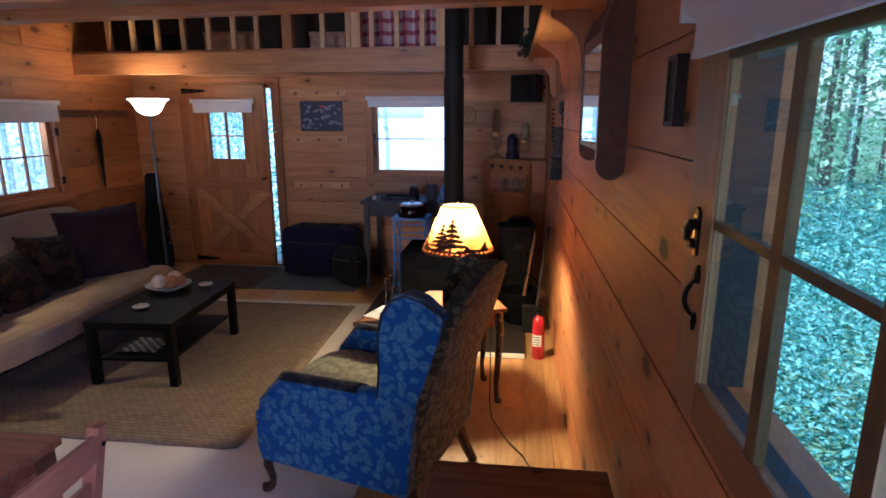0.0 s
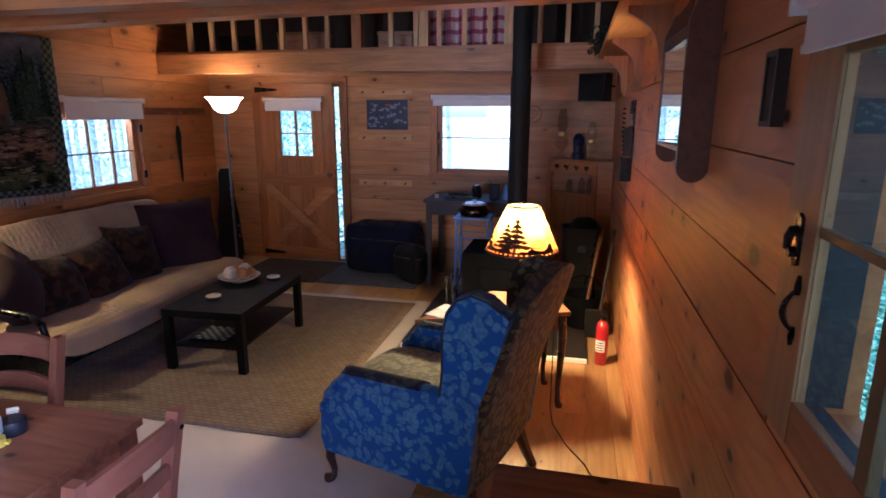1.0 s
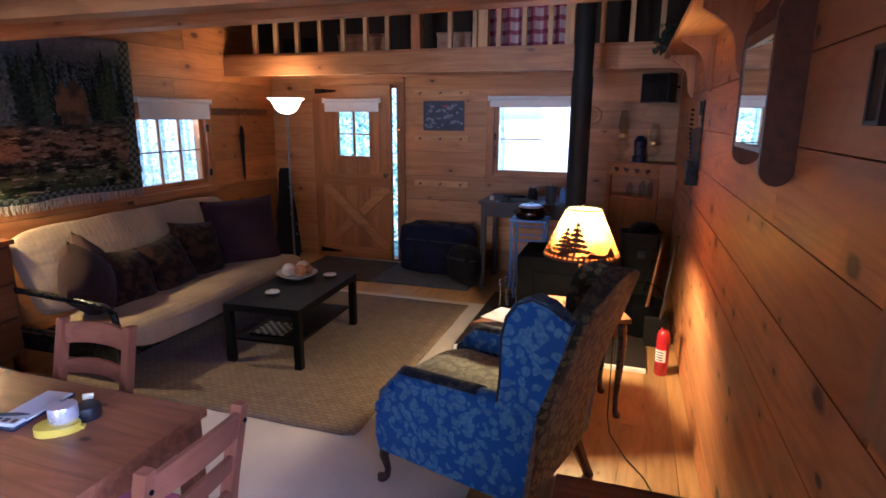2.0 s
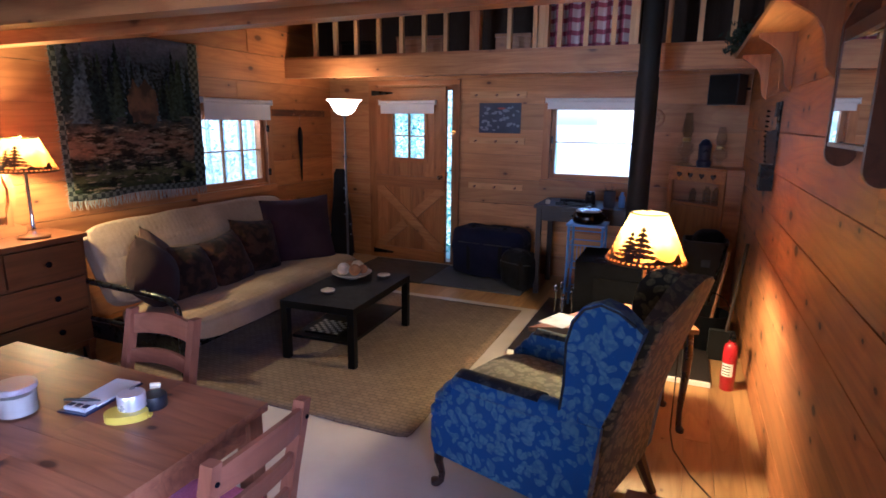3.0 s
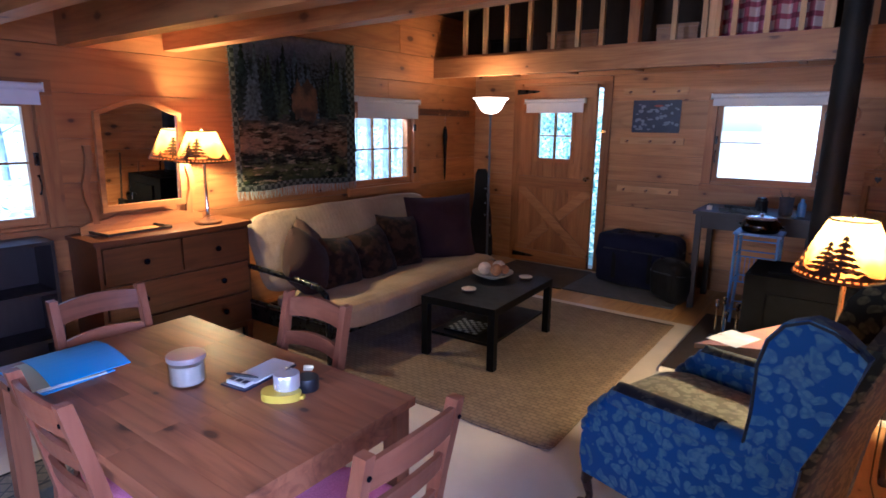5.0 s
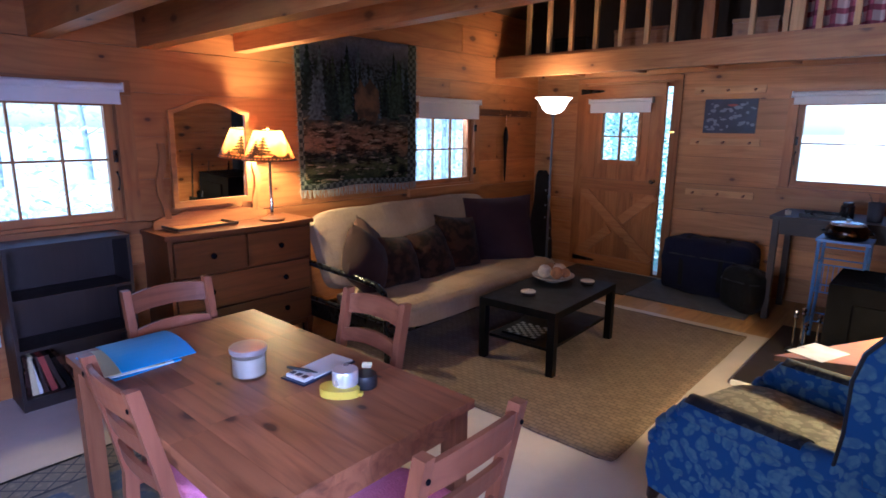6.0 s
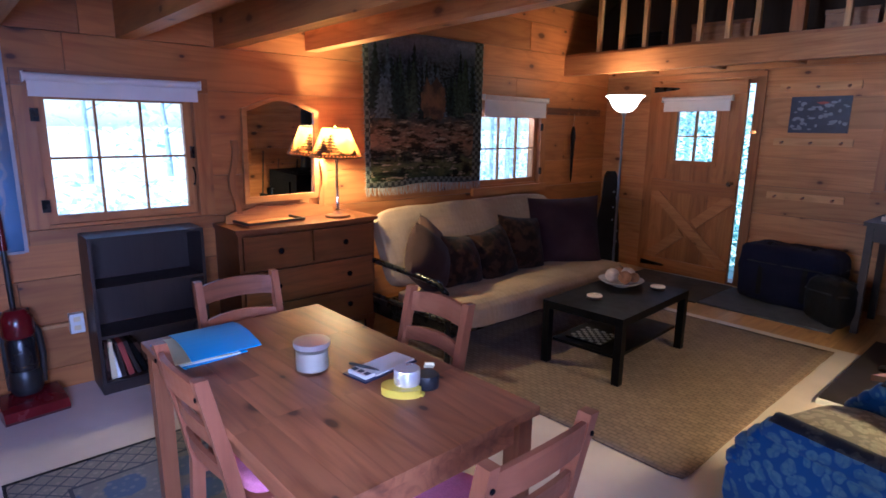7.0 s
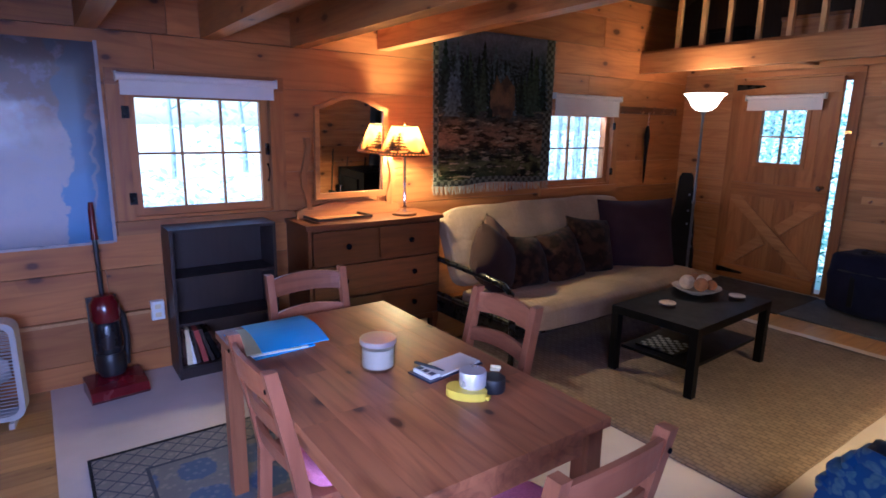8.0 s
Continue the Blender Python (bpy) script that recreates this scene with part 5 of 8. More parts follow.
def soft_box(b, c, half, power, n=10, puff=0.0, seed=0, rough=0.0, m=None):
    """A cushion-like rounded box; a lower power is boxier."""
    cube = bmesh.ops.create_cube(b, size=2.0)
    vs0 = cube["verts"]
    es = list({e for v in vs0 for e in v.link_edges})
    bmesh.ops.subdivide_edges(b, edges=es, cuts=n, use_grid_fill=True)
    for v in b.verts:
        p = v.co.copy()
        k = 2.0 / power
        s = (abs(p.x) ** k + abs(p.y) ** k + abs(p.z) ** k) ** (1.0 / k)
        q = p / s if s else p
        q = Vector((q.x * half[0], q.y * half[1], q.z * half[2]))
        if rough:
            q += Vector((noise.noise((q.x * 9 + seed, q.y * 9, q.z * 9)), noise.noise((q.x * 9, q.y * 9 + seed, q.z * 9 + 5)), noise.noise((q.x * 9, q.y * 9, q.z * 9 + seed)))) * rough
        q += Vector(c)
        v.co = q if m is None else m @ q


dining_table()
chair_far = dining_chair(False)
chair_near = dining_chair(True)
chair_far.matrix_world = pose(-2.81, 1.235, 0, 0, 0, -90)
copy_thing(chair_far, pose(-2.007, 1.75, 0, 0, 0, 180))
chair_near.matrix_world = pose(-1.985, 0.722, 0, 0, 0, 0)
copy_thing(chair_near, pose(-1.035, 1.20, 0, 0, 0, 90))
for ob in (chair_near, *[o for o in scene.objects if o.name.startswith("dining_chair") and any(c.name.startswith("seat_pad") for c in o.children)]):
    tagged(ob, "reddish-brown stained pine ladder-back dining chair with pink pad")

TZ = 0.715
# candle in a glass jar with a tin lid
t = thing("candle_jar", "glass jar candle with white wax and a tin lid", "candle", (-1.988, 1.155, TZ))
b = bmesh.new()
lathe(b, [(0.02, 0.0), (0.056, 0.0), (0.060, 0.006), (0.060, 0.088), (0.057, 0.088), (0.056, 0.010), (0.02, 0.008)], (0, 0, 0.0005), 32)
part("jar", b, M["jar_glass"], t, "", True)
b = bmesh.new()
lathe(b, [(0.0545, 0.0), (0.0545, 0.064), (0.012, 0.061), (0.003, 0.059)], (0, 0, 0.011), 28)
part("wax", b, M["wax"], t, "", True)
b = bmesh.new()
lathe(b, [(0.060, 0.0), (0.0625, 0.003), (0.0625, 0.017), (0.0605, 0.0195), (0.030, 0.0200), (0.004, 0.0202), (0.0, 0.0202)], (0, 0, 0.0885), 32)
part("lid", b, M["tin"], t, "dull tin lid", True)

# open clipboard with paper and a pen
t = thing("clipboard", "dark clipboard holding a white paper pad", "clipboard", (-1.85, 1.345, TZ), 8)
box_part("board", (-0.056, -0.125, 0.0005), (0.056, 0.12, 0.006), M["navy_glass"], t, 0.002)
box_part("paper_pad", (-0.050, -0.070, 0.0065), (0.050, 0.115, 0.012), M["paper"], t, 0.001)
box_part("clip", (-0.044, -0.112, 0.0065), (0.044, -0.072, 0.018), M["white_plastic"], t, 0.005, "bright metal spring clip")
for x in (-0.030, 0.0, 0.030):
    box_part("clip_slot", (x - 0.010, -0.104, 0.0182), (x + 0.010, -0.084, 0.0196), M["navy_glass"], t, 0.001, "dark recess in the clip")
b = bmesh.new()
tube(b, [(-0.066, -0.088, 0.026), (-0.050, -0.082, 0.026), (0.010, -0.060, 0.022), (0.040, -0.048, 0.018)], [0.004, 0.0055, 0.0055, 0.002], 8)
part("pen", b, M["black_plastic"], t, "dark pen", True)

# yellow tape measure and a roll of tape beside it
t = thing("tape_measure", "yellow plastic tape measure lying on the table", "tape measure", (-1.66, 1.272, TZ), 30)
b = bmesh.new()
prism(b, [(0.066 * math.cos(a) * (1 + 0.18 * math.cos(a)), 0.043 * math.sin(a)) for a in [2 * math.pi * i / 24 for i in range(24)]], "z", 0.0005, 0.026)
soften(b, 0.006)
part("case", b, M["yellow"], t, "", True)
box_part("blade_tip", (0.072, -0.009, 0.004), (0.088, 0.009, 0.014), M["yellow"], t, 0.002)
t = thing("tape_roll", "silver and black roll of tape standing on the table", "tape", (-1.655, 1.305, TZ + 0.0265), 0)
b = bmesh.new()
lathe(b, [(0.021, 0.0), (0.040, 0.0), (0.042, 0.004), (0.042, 0.046), (0.040, 0.050), (0.021, 0.050)], (0, 0, 0), 28)
part("roll", b, M["steel"], t, "", True)
b = bmesh.new()
lathe(b, [(0.0, 0.0), (0.0205, 0.0), (0.0205, 0.048), (0.0, 0.048)], (0, 0, 0.001), 20)
part("core", b, M["black_plastic"], t, "", True)
t = thing("sticky_roll", "small black tape roll with a loose pale end", "tape", (-1.635, 1.372, TZ))
b = bmesh.new()
lathe(b, [(0.02, 0.0), (0.037, 0.0), (0.039, 0.004), (0.039, 0.040), (0.037, 0.044), (0.02, 0.044)], (0, 0, 0.0005), 24)
part("roll", b, M["black_plastic"], t, "", True)
b = bmesh.new()
loops = []
for i in range(7):
    a = i / 6
    c = Vector((-0.03 + 0.03 * a, 0.03 - 0.02 * a, 0.0455 + 0.030 * math.sin(a * 2.2)))
    loops.append([c + Vector((-0.012, -0.01, 0)), c + Vector((0.012, 0.01, 0)), c + Vector((0.012, 0.01, 0.0015)), c + Vector((-0.012, -0.01, 0.0015))])
rings(b, loops)
part("loose_end", b, M["cream"], t)

# blue card folder over papers
t = thing("paper_stack", "loose pale papers under a blue folder", "papers", (-2.43, 0.925, TZ), 5)
box_part("sheet", (-0.155, -0.115, 0.0005), (0.155, 0.115, 0.005), M["folder"], t, 0.001, "pale blue lower folder")
b = bmesh.new()
bx(b, (-0.14, -0.10, 0.0055), (0.15, 0.105, 0.010), Matrix.Rotation(radians(-8), 4, "Z"))
part("sheet", b, M["paper"], t)
b = bmesh.new()
bx(b, (-0.13, -0.105, 0.0105), (0.15, 0.09, 0.014), Matrix.Rotation(radians(-14), 4, "Z"))
part("sheet", b, M["cream"], t, "yellowish paper")
b = bmesh.new()
loops = []
for i in range(9):
    a = i / 8
    x = -0.165 + 0.33 * a
    z = 0.016 + 0.026 * math.sin(math.pi * (0.05 + 0.82 * a)) ** 0.8
    loops.append([Vector((x, -0.122, z)), Vector((x, 0.122, z + 0.006)), Vector((x, 0.122, z + 0.009)), Vector((x, -0.122, z + 0.003))])
rings(b, loops)
ob = part("card_folder", b, M["folder"])
ob.matrix_world = pose(-2.405, 0.975, TZ, 0, 0, -4)
tagged(ob, "bright blue card folder lying slightly open", "folder")

b = bmesh.new()
bx(b, (-3.18, 0.33, 0.005), (-1.35, 1.80, 0.013))
soften(b, 0.003, 1)
rug2 = tagged(part("area_rug", b, M["blue_rug"]), "blue and beige patterned flat rug under the dining table", "rug")
for lo, hi in (((-3.195, 0.315, 0.005), (-3.179, 1.815, 0.015)), ((-3.179, 0.315, 0.005), (-1.335, 0.329, 0.015))):
    box_part("binding", lo, hi, M["black_cloth"], rug2, 0.002)


# ---- along the west wall ----
def bookcase():
    t = thing("bookcase", "low dark grey-brown laminate bookcase with three shelves", "bookcase", (-4.005, 1.155, 0))
    D, W, H = 0.26, 0.62, 0.92
    for s in (-1, 1):
        y = s * (W / 2 - 0.009)
        box_part("side_panel", (-D / 2, y - 0.009, 0), (D / 2, y + 0.009, H - 0.0185), M["shelf_grey"], t, 0.001)
    box_part("top", (-D / 2, -W / 2, H - 0.018), (D / 2 + 0.002, W / 2, H), M["shelf_grey"], t, 0.001)
    for z in (0.055, 0.335, 0.615):
        box_part("shelf", (-D / 2 + 0.008, -W / 2 + 0.0185, z), (D / 2 - 0.004, W / 2 - 0.0185, z + 0.018), M["shelf_grey"], t, 0.001)
    box_part("plinth", (D / 2 - 0.02, -W / 2 + 0.0185, 0), (D / 2 - 0.004, W / 2 - 0.0185, 0.0545), M["shelf_grey"], t, 0.001)
    box_part("back_panel", (-D / 2, -W / 2 + 0.0185, 0.074), (-D / 2 + 0.006, W / 2 - 0.0185, H - 0.019), M["shelf_grey"], t, 0)
    return t


bookcase()
rk = random.Random(3)
y = 0.875
for i, (w, h, lean, mat) in enumerate(((0.022, 0.235, 0, "mahogany"), (0.03, 0.225, 2, "cream"), (0.018, 0.215, 4, "paper"), (0.026, 0.22, 9, "dark_wood"), (0.03, 0.215, 13, "terracotta"), (0.022, 0.22, 17, "dark_wood"), (0.028, 0.20, 21, "black_lack"), (0.02, 0.21, 25, "mahogany"))):
    t = thing("book", "worn hardback book leaning on the bottom shelf", "book", (-4.0, y, 0.0735 + 0.001), 0, "books on the shelf")
    m = Matrix.Rotation(radians(lean), 4, "X")
    b = bmesh.new()
    bx(b, (-0.08, 0, 0), (0.085, w, h), m)
    soften(b, 0.002, 1)
    part("cover", b, M[mat], t)
    b = bmesh.new()
    bx(b, (-0.082, 0.003, 0.004), (-0.0795, w - 0.003, h - 0.004), m)
    part("pages", b, M["paper"], t)
    y += w / math.cos(radians(lean)) + 0.002 + (0.012 if lean > 4 else 0)

out = thing("wall_outlet", "cream plastic double wall outlet box", "outlet", (XL, 0.79, 0.39))
box_part("plate", (0.0, -0.036, -0.058), (0.045, 0.036, 0.058), M["white_plastic"], out, 0.004)
for z in (-0.026, 0.026):
    box_part("socket", (0.0455, -0.017, z - 0.014), (0.048, 0.017, z + 0.014), M["cream"], out, 0.004)


def dresser():
    t = thing("dresser", "honey pine chest of drawers with bowed top", "dresser", (-3.935, 2.14, 0))
    D, W, H = 0.40, 1.02, 0.90
    b = bmesh.new()
    n = 14
    outline = [(-D / 2, -W / 2 - 0.02)] + [(D / 2 + 0.0 + 0.035 * math.sin(math.pi * i / n), -W / 2 - 0.02 + (W + 0.04) * i / n) for i in range(n + 1)] + [(-D / 2, W / 2 + 0.02)]
    prism(b, outline, "z", H - 0.028, H)
    soften(b, 0.006)
    part("top", b, M["dresser"], t)
    for s in (-1, 1):
        box_part("side_panel", (-D / 2, s * (W / 2 - 0.012) - 0.012, 0.16), (D / 2 - 0.02, s * (W / 2 - 0.012) + 0.012, H - 0.0285), M["dresser"], t, 0.002)
    box_part("back_panel", (-D / 2, -W / 2 + 0.0245, 0.16), (-D / 2 + 0.01, W / 2 - 0.0245, H - 0.0285), M["dresser"], t, 0)
    for z in (0.16, 0.385, 0.615, 0.852):
        box_part("divider", (-D / 2 + 0.011, -W / 2 + 0.0245, z), (D / 2 - 0.022, W / 2 - 0.0245, z + 0.018), M["dresser"], t, 0.001)
    box_part("apron", (D / 2 - 0.045, -W / 2 + 0.0245, 0.12), (D / 2 - 0.021, W / 2 - 0.0245, 0.159), M["dresser"], t, 0.002)

    def drawer(y0, y1, z0, z1):
        b = bmesh.new()
        bx(b, (D / 2 - 0.04, y0, z0), (D / 2 - 0.004, y1, z1))
        soften(b, 0.004)
        d = part("drawer", b, M["dresser"], t)
        ks = (0.22, 0.78) if y1 - y0 > 0.6 else (0.5,)
        for k in ks:
            b = bmesh.new()
            lathe(b, [(0.008, 0.0), (0.008, 0.012), (0.019, 0.020), (0.019, 0.028), (0.010, 0.033)], (0, 0, 0), 14)
            bmesh.ops.transform(b, matrix=Matrix.Translation((D / 2 - 0.0045, y0 + (y1 - y0) * k, (z0 + z1) / 2)) @ Matrix.Rotation(radians(90), 4, "Y"), verts=b.verts)
            part("knob", b, M["iron"], d, "turned dark knob", True)
    a = W / 2 - 0.028
    drawer(-a, -0.006, 0.636, 0.849)
    drawer(0.006, a, 0.636, 0.849)
    drawer(-a, a, 0.406, 0.612)
    drawer(-a, a, 0.181, 0.382)
    for s in (-1, 1):
        for fx in (-1, 1):
            b = bmesh.new()
            x, y = fx * (D / 2 - 0.045), s * (W / 2 - 0.03)
            loops = [[Vector((x + fx * o - r, y - r, z)), Vector((x + fx * o + r, y - r, z)), Vector((x + fx * o + r, y + r, z)), Vector((x + fx * o - r, y + r, z))] for z, r, o in ((0.0, 0.017, 0.01), (0.05, 0.018, 0.0), (0.12, 0.026, 0.004), (0.1595, 0.028, 0.004))]
            rings(b, loops)
            soften(b, 0.005)
            part("leg", b, M["dresser"], t)
    return t


def dresser_mirror():
    t = thing("dresser_mirror", "arched pine dressing mirror standing on the dresser", "mirror", (-4.03, 2.065, 0.9005))
    W, H = 0.56, 0.66
    zb = 0.13
    # stand: base rail with scrolled top, two uprights
    b = bmesh.new()
    prof = [(-0.40, 0.0), (0.40, 0.0), (0.40, 0.05), (0.34, 0.075), (0.26, 0.08), (0.18, 0.10), (0.0, 0.092), (-0.18, 0.10), (-0.26, 0.08), (-0.34, 0.075), (-0.40, 0.05)]
    prism(b, prof, "x", -0.012, 0.012)
    soften(b, 0.004)
    part("stand_rail", b, M["trim_y"], t)
    for s in (-1, 1):
        b = bmesh.new()
        pts = [(s * 0.305, 0.06), (s * 0.312, 0.14), (s * 0.338, 0.22), (s * 0.342, 0.30), (s * 0.315, 0.40), (s * 0.305, 0.48), (s * 0.312, 0.54)]
        loops = [[Vector((-0.014, y - 0.02, z)), Vector((0.014, y - 0.02, z)), Vector((0.014, y + 0.02, z)), Vector((-0.014, y + 0.02, z))] for y, z in pts]
        rings(b, loops)
        soften(b, 0.006)
        part("upright", b, M["trim_z"], t)
    tilt = Matrix.Translation((0.022, 0, zb)) @ Matrix.Rotation(radians(3), 4, "Z") @ Matrix.Rotation(radians(2), 4, "Y")
    n = 16

    def arch(w, h, rise):
        return [(-w, 0.0), (w, 0.0), (w, h)] + [(w * (1 - 2 * i / n), h + rise * math.sin(math.pi * i / n) ** 1.3) for i in range(1, n)] + [(-w, h)]
    outer, inner = arch(W / 2, H - 0.048, 0.078), [(u * 0.885, 0.040 + v * 0.915) for u, v in arch(W / 2, H - 0.052, 0.078)]
    b = bmesh.new()
    lo_o = [b.verts.new((-0.012, u, v)) for u, v in outer]
    hi_o = [b.verts.new((0.016, u, v)) for u, v in outer]
    lo_i = [b.verts.new((-0.012, u, v)) for u, v in inner]
    hi_i = [b.verts.new((0.016, u, v)) for u, v in inner]
    k = len(outer)
    for i in range(k):
        j = (i + 1) % k
        for q in ((hi_o[i], hi_o[j], hi_i[j], hi_i[i]), (lo_o[j], lo_o[i], lo_i[i], lo_i[j]), (lo_o[i], lo_o[j], hi_o[j], hi_o[i]), (lo_i[j], lo_i[i], hi_i[i], hi_i[j])):
            b.faces.new(q)
    soften(b, 0.003, 1)
    fr = part("mirror_frame", b, M["trim_y"], t)
    fr.matrix_basis = tilt
    b = bmesh.new()
    prism(b, [(u * 1.02, v * 1.004 - 0.002) for u, v in inner], "x", -0.006, 0.004)
    gl = part("mirror_glass", b, M["mirror"], t, "clear mirror glass")
    gl.matrix_basis = tilt
    return t


def table_lamp(at, name_label, base_h, r0, r1, shade_h, tree_turns, stem_mat):
    """A lamp with a parchment cone shade; dark fir silhouettes stand on the shade."""
    t = thing("table_lamp", name_label, "lamp", at, 0, "table lamps")
    b = bmesh.new()
    lathe(b, [(0.0, 0.0), (0.085, 0.0), (0.09, 0.008), (0.085, 0.016), (0.04, 0.026), (0.0, 0.027)], (0, 0, 0.0005), 28)
    part("base", b, M["dresser"], t, "dark turned wooden base", True)
    b = bmesh.new()
    lathe(b, [(0.013, 0.0), (0.013, 0.02), (0.017, 0.03), (0.011, 0.045), (0.011, base_h - 0.05), (0.018, base_h - 0.04), (0.018, base_h + 0.03)], (0, 0, 0.026), 16)
    part("stem", b, stem_mat, t, "", True)
    b = bmesh.new()
    lathe(b, [(0.004, 0.0), (0.010, 0.006), (0.010, 0.014), (0.004, 0.022), (0.0, 0.023)], (0, 0, base_h + shade_h + 0.002), 12)
    part("finial", b, M["brass"], t, "small brass finial", True)
    for k in range(3):
        a = 2 * math.pi * k / 3
        b = bmesh.new()
        tube(b, [(0.006 * math.cos(a), 0.006 * math.sin(a), base_h + shade_h + 0.004), (r1 * math.cos(a), r1 * math.sin(a), base_h + shade_h)], 0.002, 5)
        part("spider_arm", b, M["brass"], t, "", True)
    zs = base_h
    b = bmesh.new()
    lathe(b, [(r0, 0.0), (r1, shade_h)], (0, 0, 0), 48, False)
    sh = part("shade", b, M["shade"], t, "glowing parchment cone shade", True)
    sh.location = (0, 0, zs)
    for r, z, q in ((r0, 0.0, 0.006), (r1, shade_h, 0.004)):
        b = bmesh.new()
        tube(b, [(r * math.cos(a), r * math.sin(a), z) for a in [2 * math.pi * i / 40 for i in range(41)]], q, 6, False)
        part("rim", b, M["silhouette"], sh, "dark shade rim", True)

    def on_cone(a, h, lift=0.003):
        r = r0 + (r1 - r0) * h + lift
        return Vector((r * math.cos(a), r * math.sin(a), shade_h * h))

    def fir(a0, w, h0, h1, nm="fir_silhouette"):
        """Tiers of drooping boughs on a trunk, laid on the cone."""
        b = bmesh.new()
        tiers = 6
        H = h1 - h0
        for k in range(tiers):
            f0 = k / tiers
            ww = w * (1 - 0.80 * (k / (tiers - 1)) ** 0.85)
            t0 = 1.0 / tiers
            lob = [(-1.0, 0.10), (-0.80, 0.22), (-0.62, -0.06), (-0.42, 0.22), (-0.2, 0.0), (0.0, 0.26), (0.22, -0.02), (0.44, 0.2), (0.62, -0.10), (0.82, 0.20), (1.0, 0.05), (0.74, 0.62), (0.40, 0.80), (0.10, 1.0), (-0.10, 1.0), (-0.40, 0.80), (-0.74, 0.64)]
            vs = [b.verts.new(on_cone(a0 + q * ww, h0 + H * (f0 + d * t0))) for q, d in lob]
            cv = b.verts.new(on_cone(a0, h0 + H * (f0 + 0.62 * t0), 0.0035))
            for i in range(len(vs)):
                b.faces.new((vs[i], vs[(i + 1) % len(vs)], cv))
        tw = w * 0.07
        vs = [b.verts.new(on_cone(a0 + q * tw, h)) for q, h in ((-1, h0 - 0.10), (1, h0 - 0.10), (0.6, h1 - 0.02), (-0.6, h1 - 0.02))]
        b.faces.new(vs)
        part(nm, b, M["silhouette"], sh, "dark fir tree cut-out")

    # dark band round the foot of the shade, pierced by a row of small dots
    n = 44
    b = bmesh.new()
    for i in range(n):
        a0, a1 = 2 * math.pi * i / n, 2 * math.pi * (i + 1) / n
        g = (a1 - a0) * 0.24
        for u0, u1, g0, g1 in ((a0, a1, 0.0, 0.028), (a0, a1, 0.066, 0.085), (a0, a0 + g, 0.028, 0.066), (a1 - g, a1, 0.028, 0.066)):
            b.faces.new([b.verts.new(on_cone(u, q)) for u, q in ((u0, g0), (u1, g0), (u1, g1), (u0, g1))])
    part("pierced_band", b, M["silhouette"], sh, "dark pierced band with light dots")
    for a in tree_turns:
        fir(a + 0.02, 0.56, 0.17, 0.78)
        fir(a - 0.36, 0.46, 0.16, 0.66)
        fir(a - 0.98, 0.13, 0.15, 0.32)
        b = bmesh.new()
        n = 16
        lo = [b.verts.new(on_cone(a - 0.75 + 2.0 * i / n, 0.084)) for i in range(n + 1)]
        hi = [b.verts.new(on_cone(a - 0.75 + 2.0 * i / n, 0.11 + 0.02 * math.sin(i * 1.7) + (0.07 * (1 + math.sin(i * 0.9)) if i > 9 else 0))) for i in range(n + 1)]
        for i in range(n):
            b.faces.new((lo[i], lo[i + 1], hi[i + 1], hi[i]))
        part("hill_silhouette", b, M["silhouette"], sh, "dark hill cut-out")
    return t


dresser()
dresser_mirror()
table_lamp((-3.86, 2.41, 0.9005), "lit table lamp with fir-tree shade on the dresser", 0.425, 0.18, 0.092, 0.20, (-0.85, 2.3, 3.9), M["chrome"])
t = thing("wooden_tray", "shallow pine tray lying on the dresser", "tray", (-3.93, 1.92, 0.9005), 4)
box_part("bottom", (-0.11, -0.20, 0.0005), (0.11, 0.20, 0.008), M["trim_y"], t, 0.002)
for s in (-1, 1):
    box_part("long_side", (s * 0.11 - 0.006, -0.206, 0.0085), (s * 0.11 + 0.006, 0.206, 0.024), M["dark_wood"], t, 0.002)
    box_part("short_side", (-0.1035, s * 0.20 - 0.006, 0.0085), (0.1035, s * 0.20 + 0.006, 0.024), M["dark_wood"], t, 0.002)

# wall hanging with a woven forest scene
t = thing("tapestry", "woven dark forest tapestry with fringed edges", "tapestry", (XL + 0.012, 3.48, 1.06))
W, H = 1.30, 1.22
b = bmesh.new()
nu, nv = 26, 24
grid = []
for i in range(nv + 1):
    row = []
    for j in range(nu + 1):
        u, v = j / nu - 0.5, i / nv
        sag = 0.02 * math.cos(u * 9) * (1 - v) * 0.5
        row.append(b.verts.new((0.012 + 0.012 * math.sin(u * 16) * (1 - 0.6 * v) + 0.004 * noise.noise((u * 6, v * 6, 1)), u * W * (1 - 0.03 * (1 - v)), v * H + sag)))
    grid.append(row)
for i in range(nv):
    for j in range(nu):
        f = b.faces.new((grid[i][j], grid[i][j + 1], grid[i + 1][j + 1], grid[i + 1][j]))
        if j < 1 or j >= nu - 2 or i < 1:
            f.material_index = 1
ob = part("weave", b, M["tapestry"], t, "", True)
ob.data.materials.append(M["tap_border"])
sol = ob.modifiers.new("thick", "SOLIDIFY")
sol.thickness = 0.005
# firs woven against the sky, ragged and overlapping
rfir = random.Random(14)
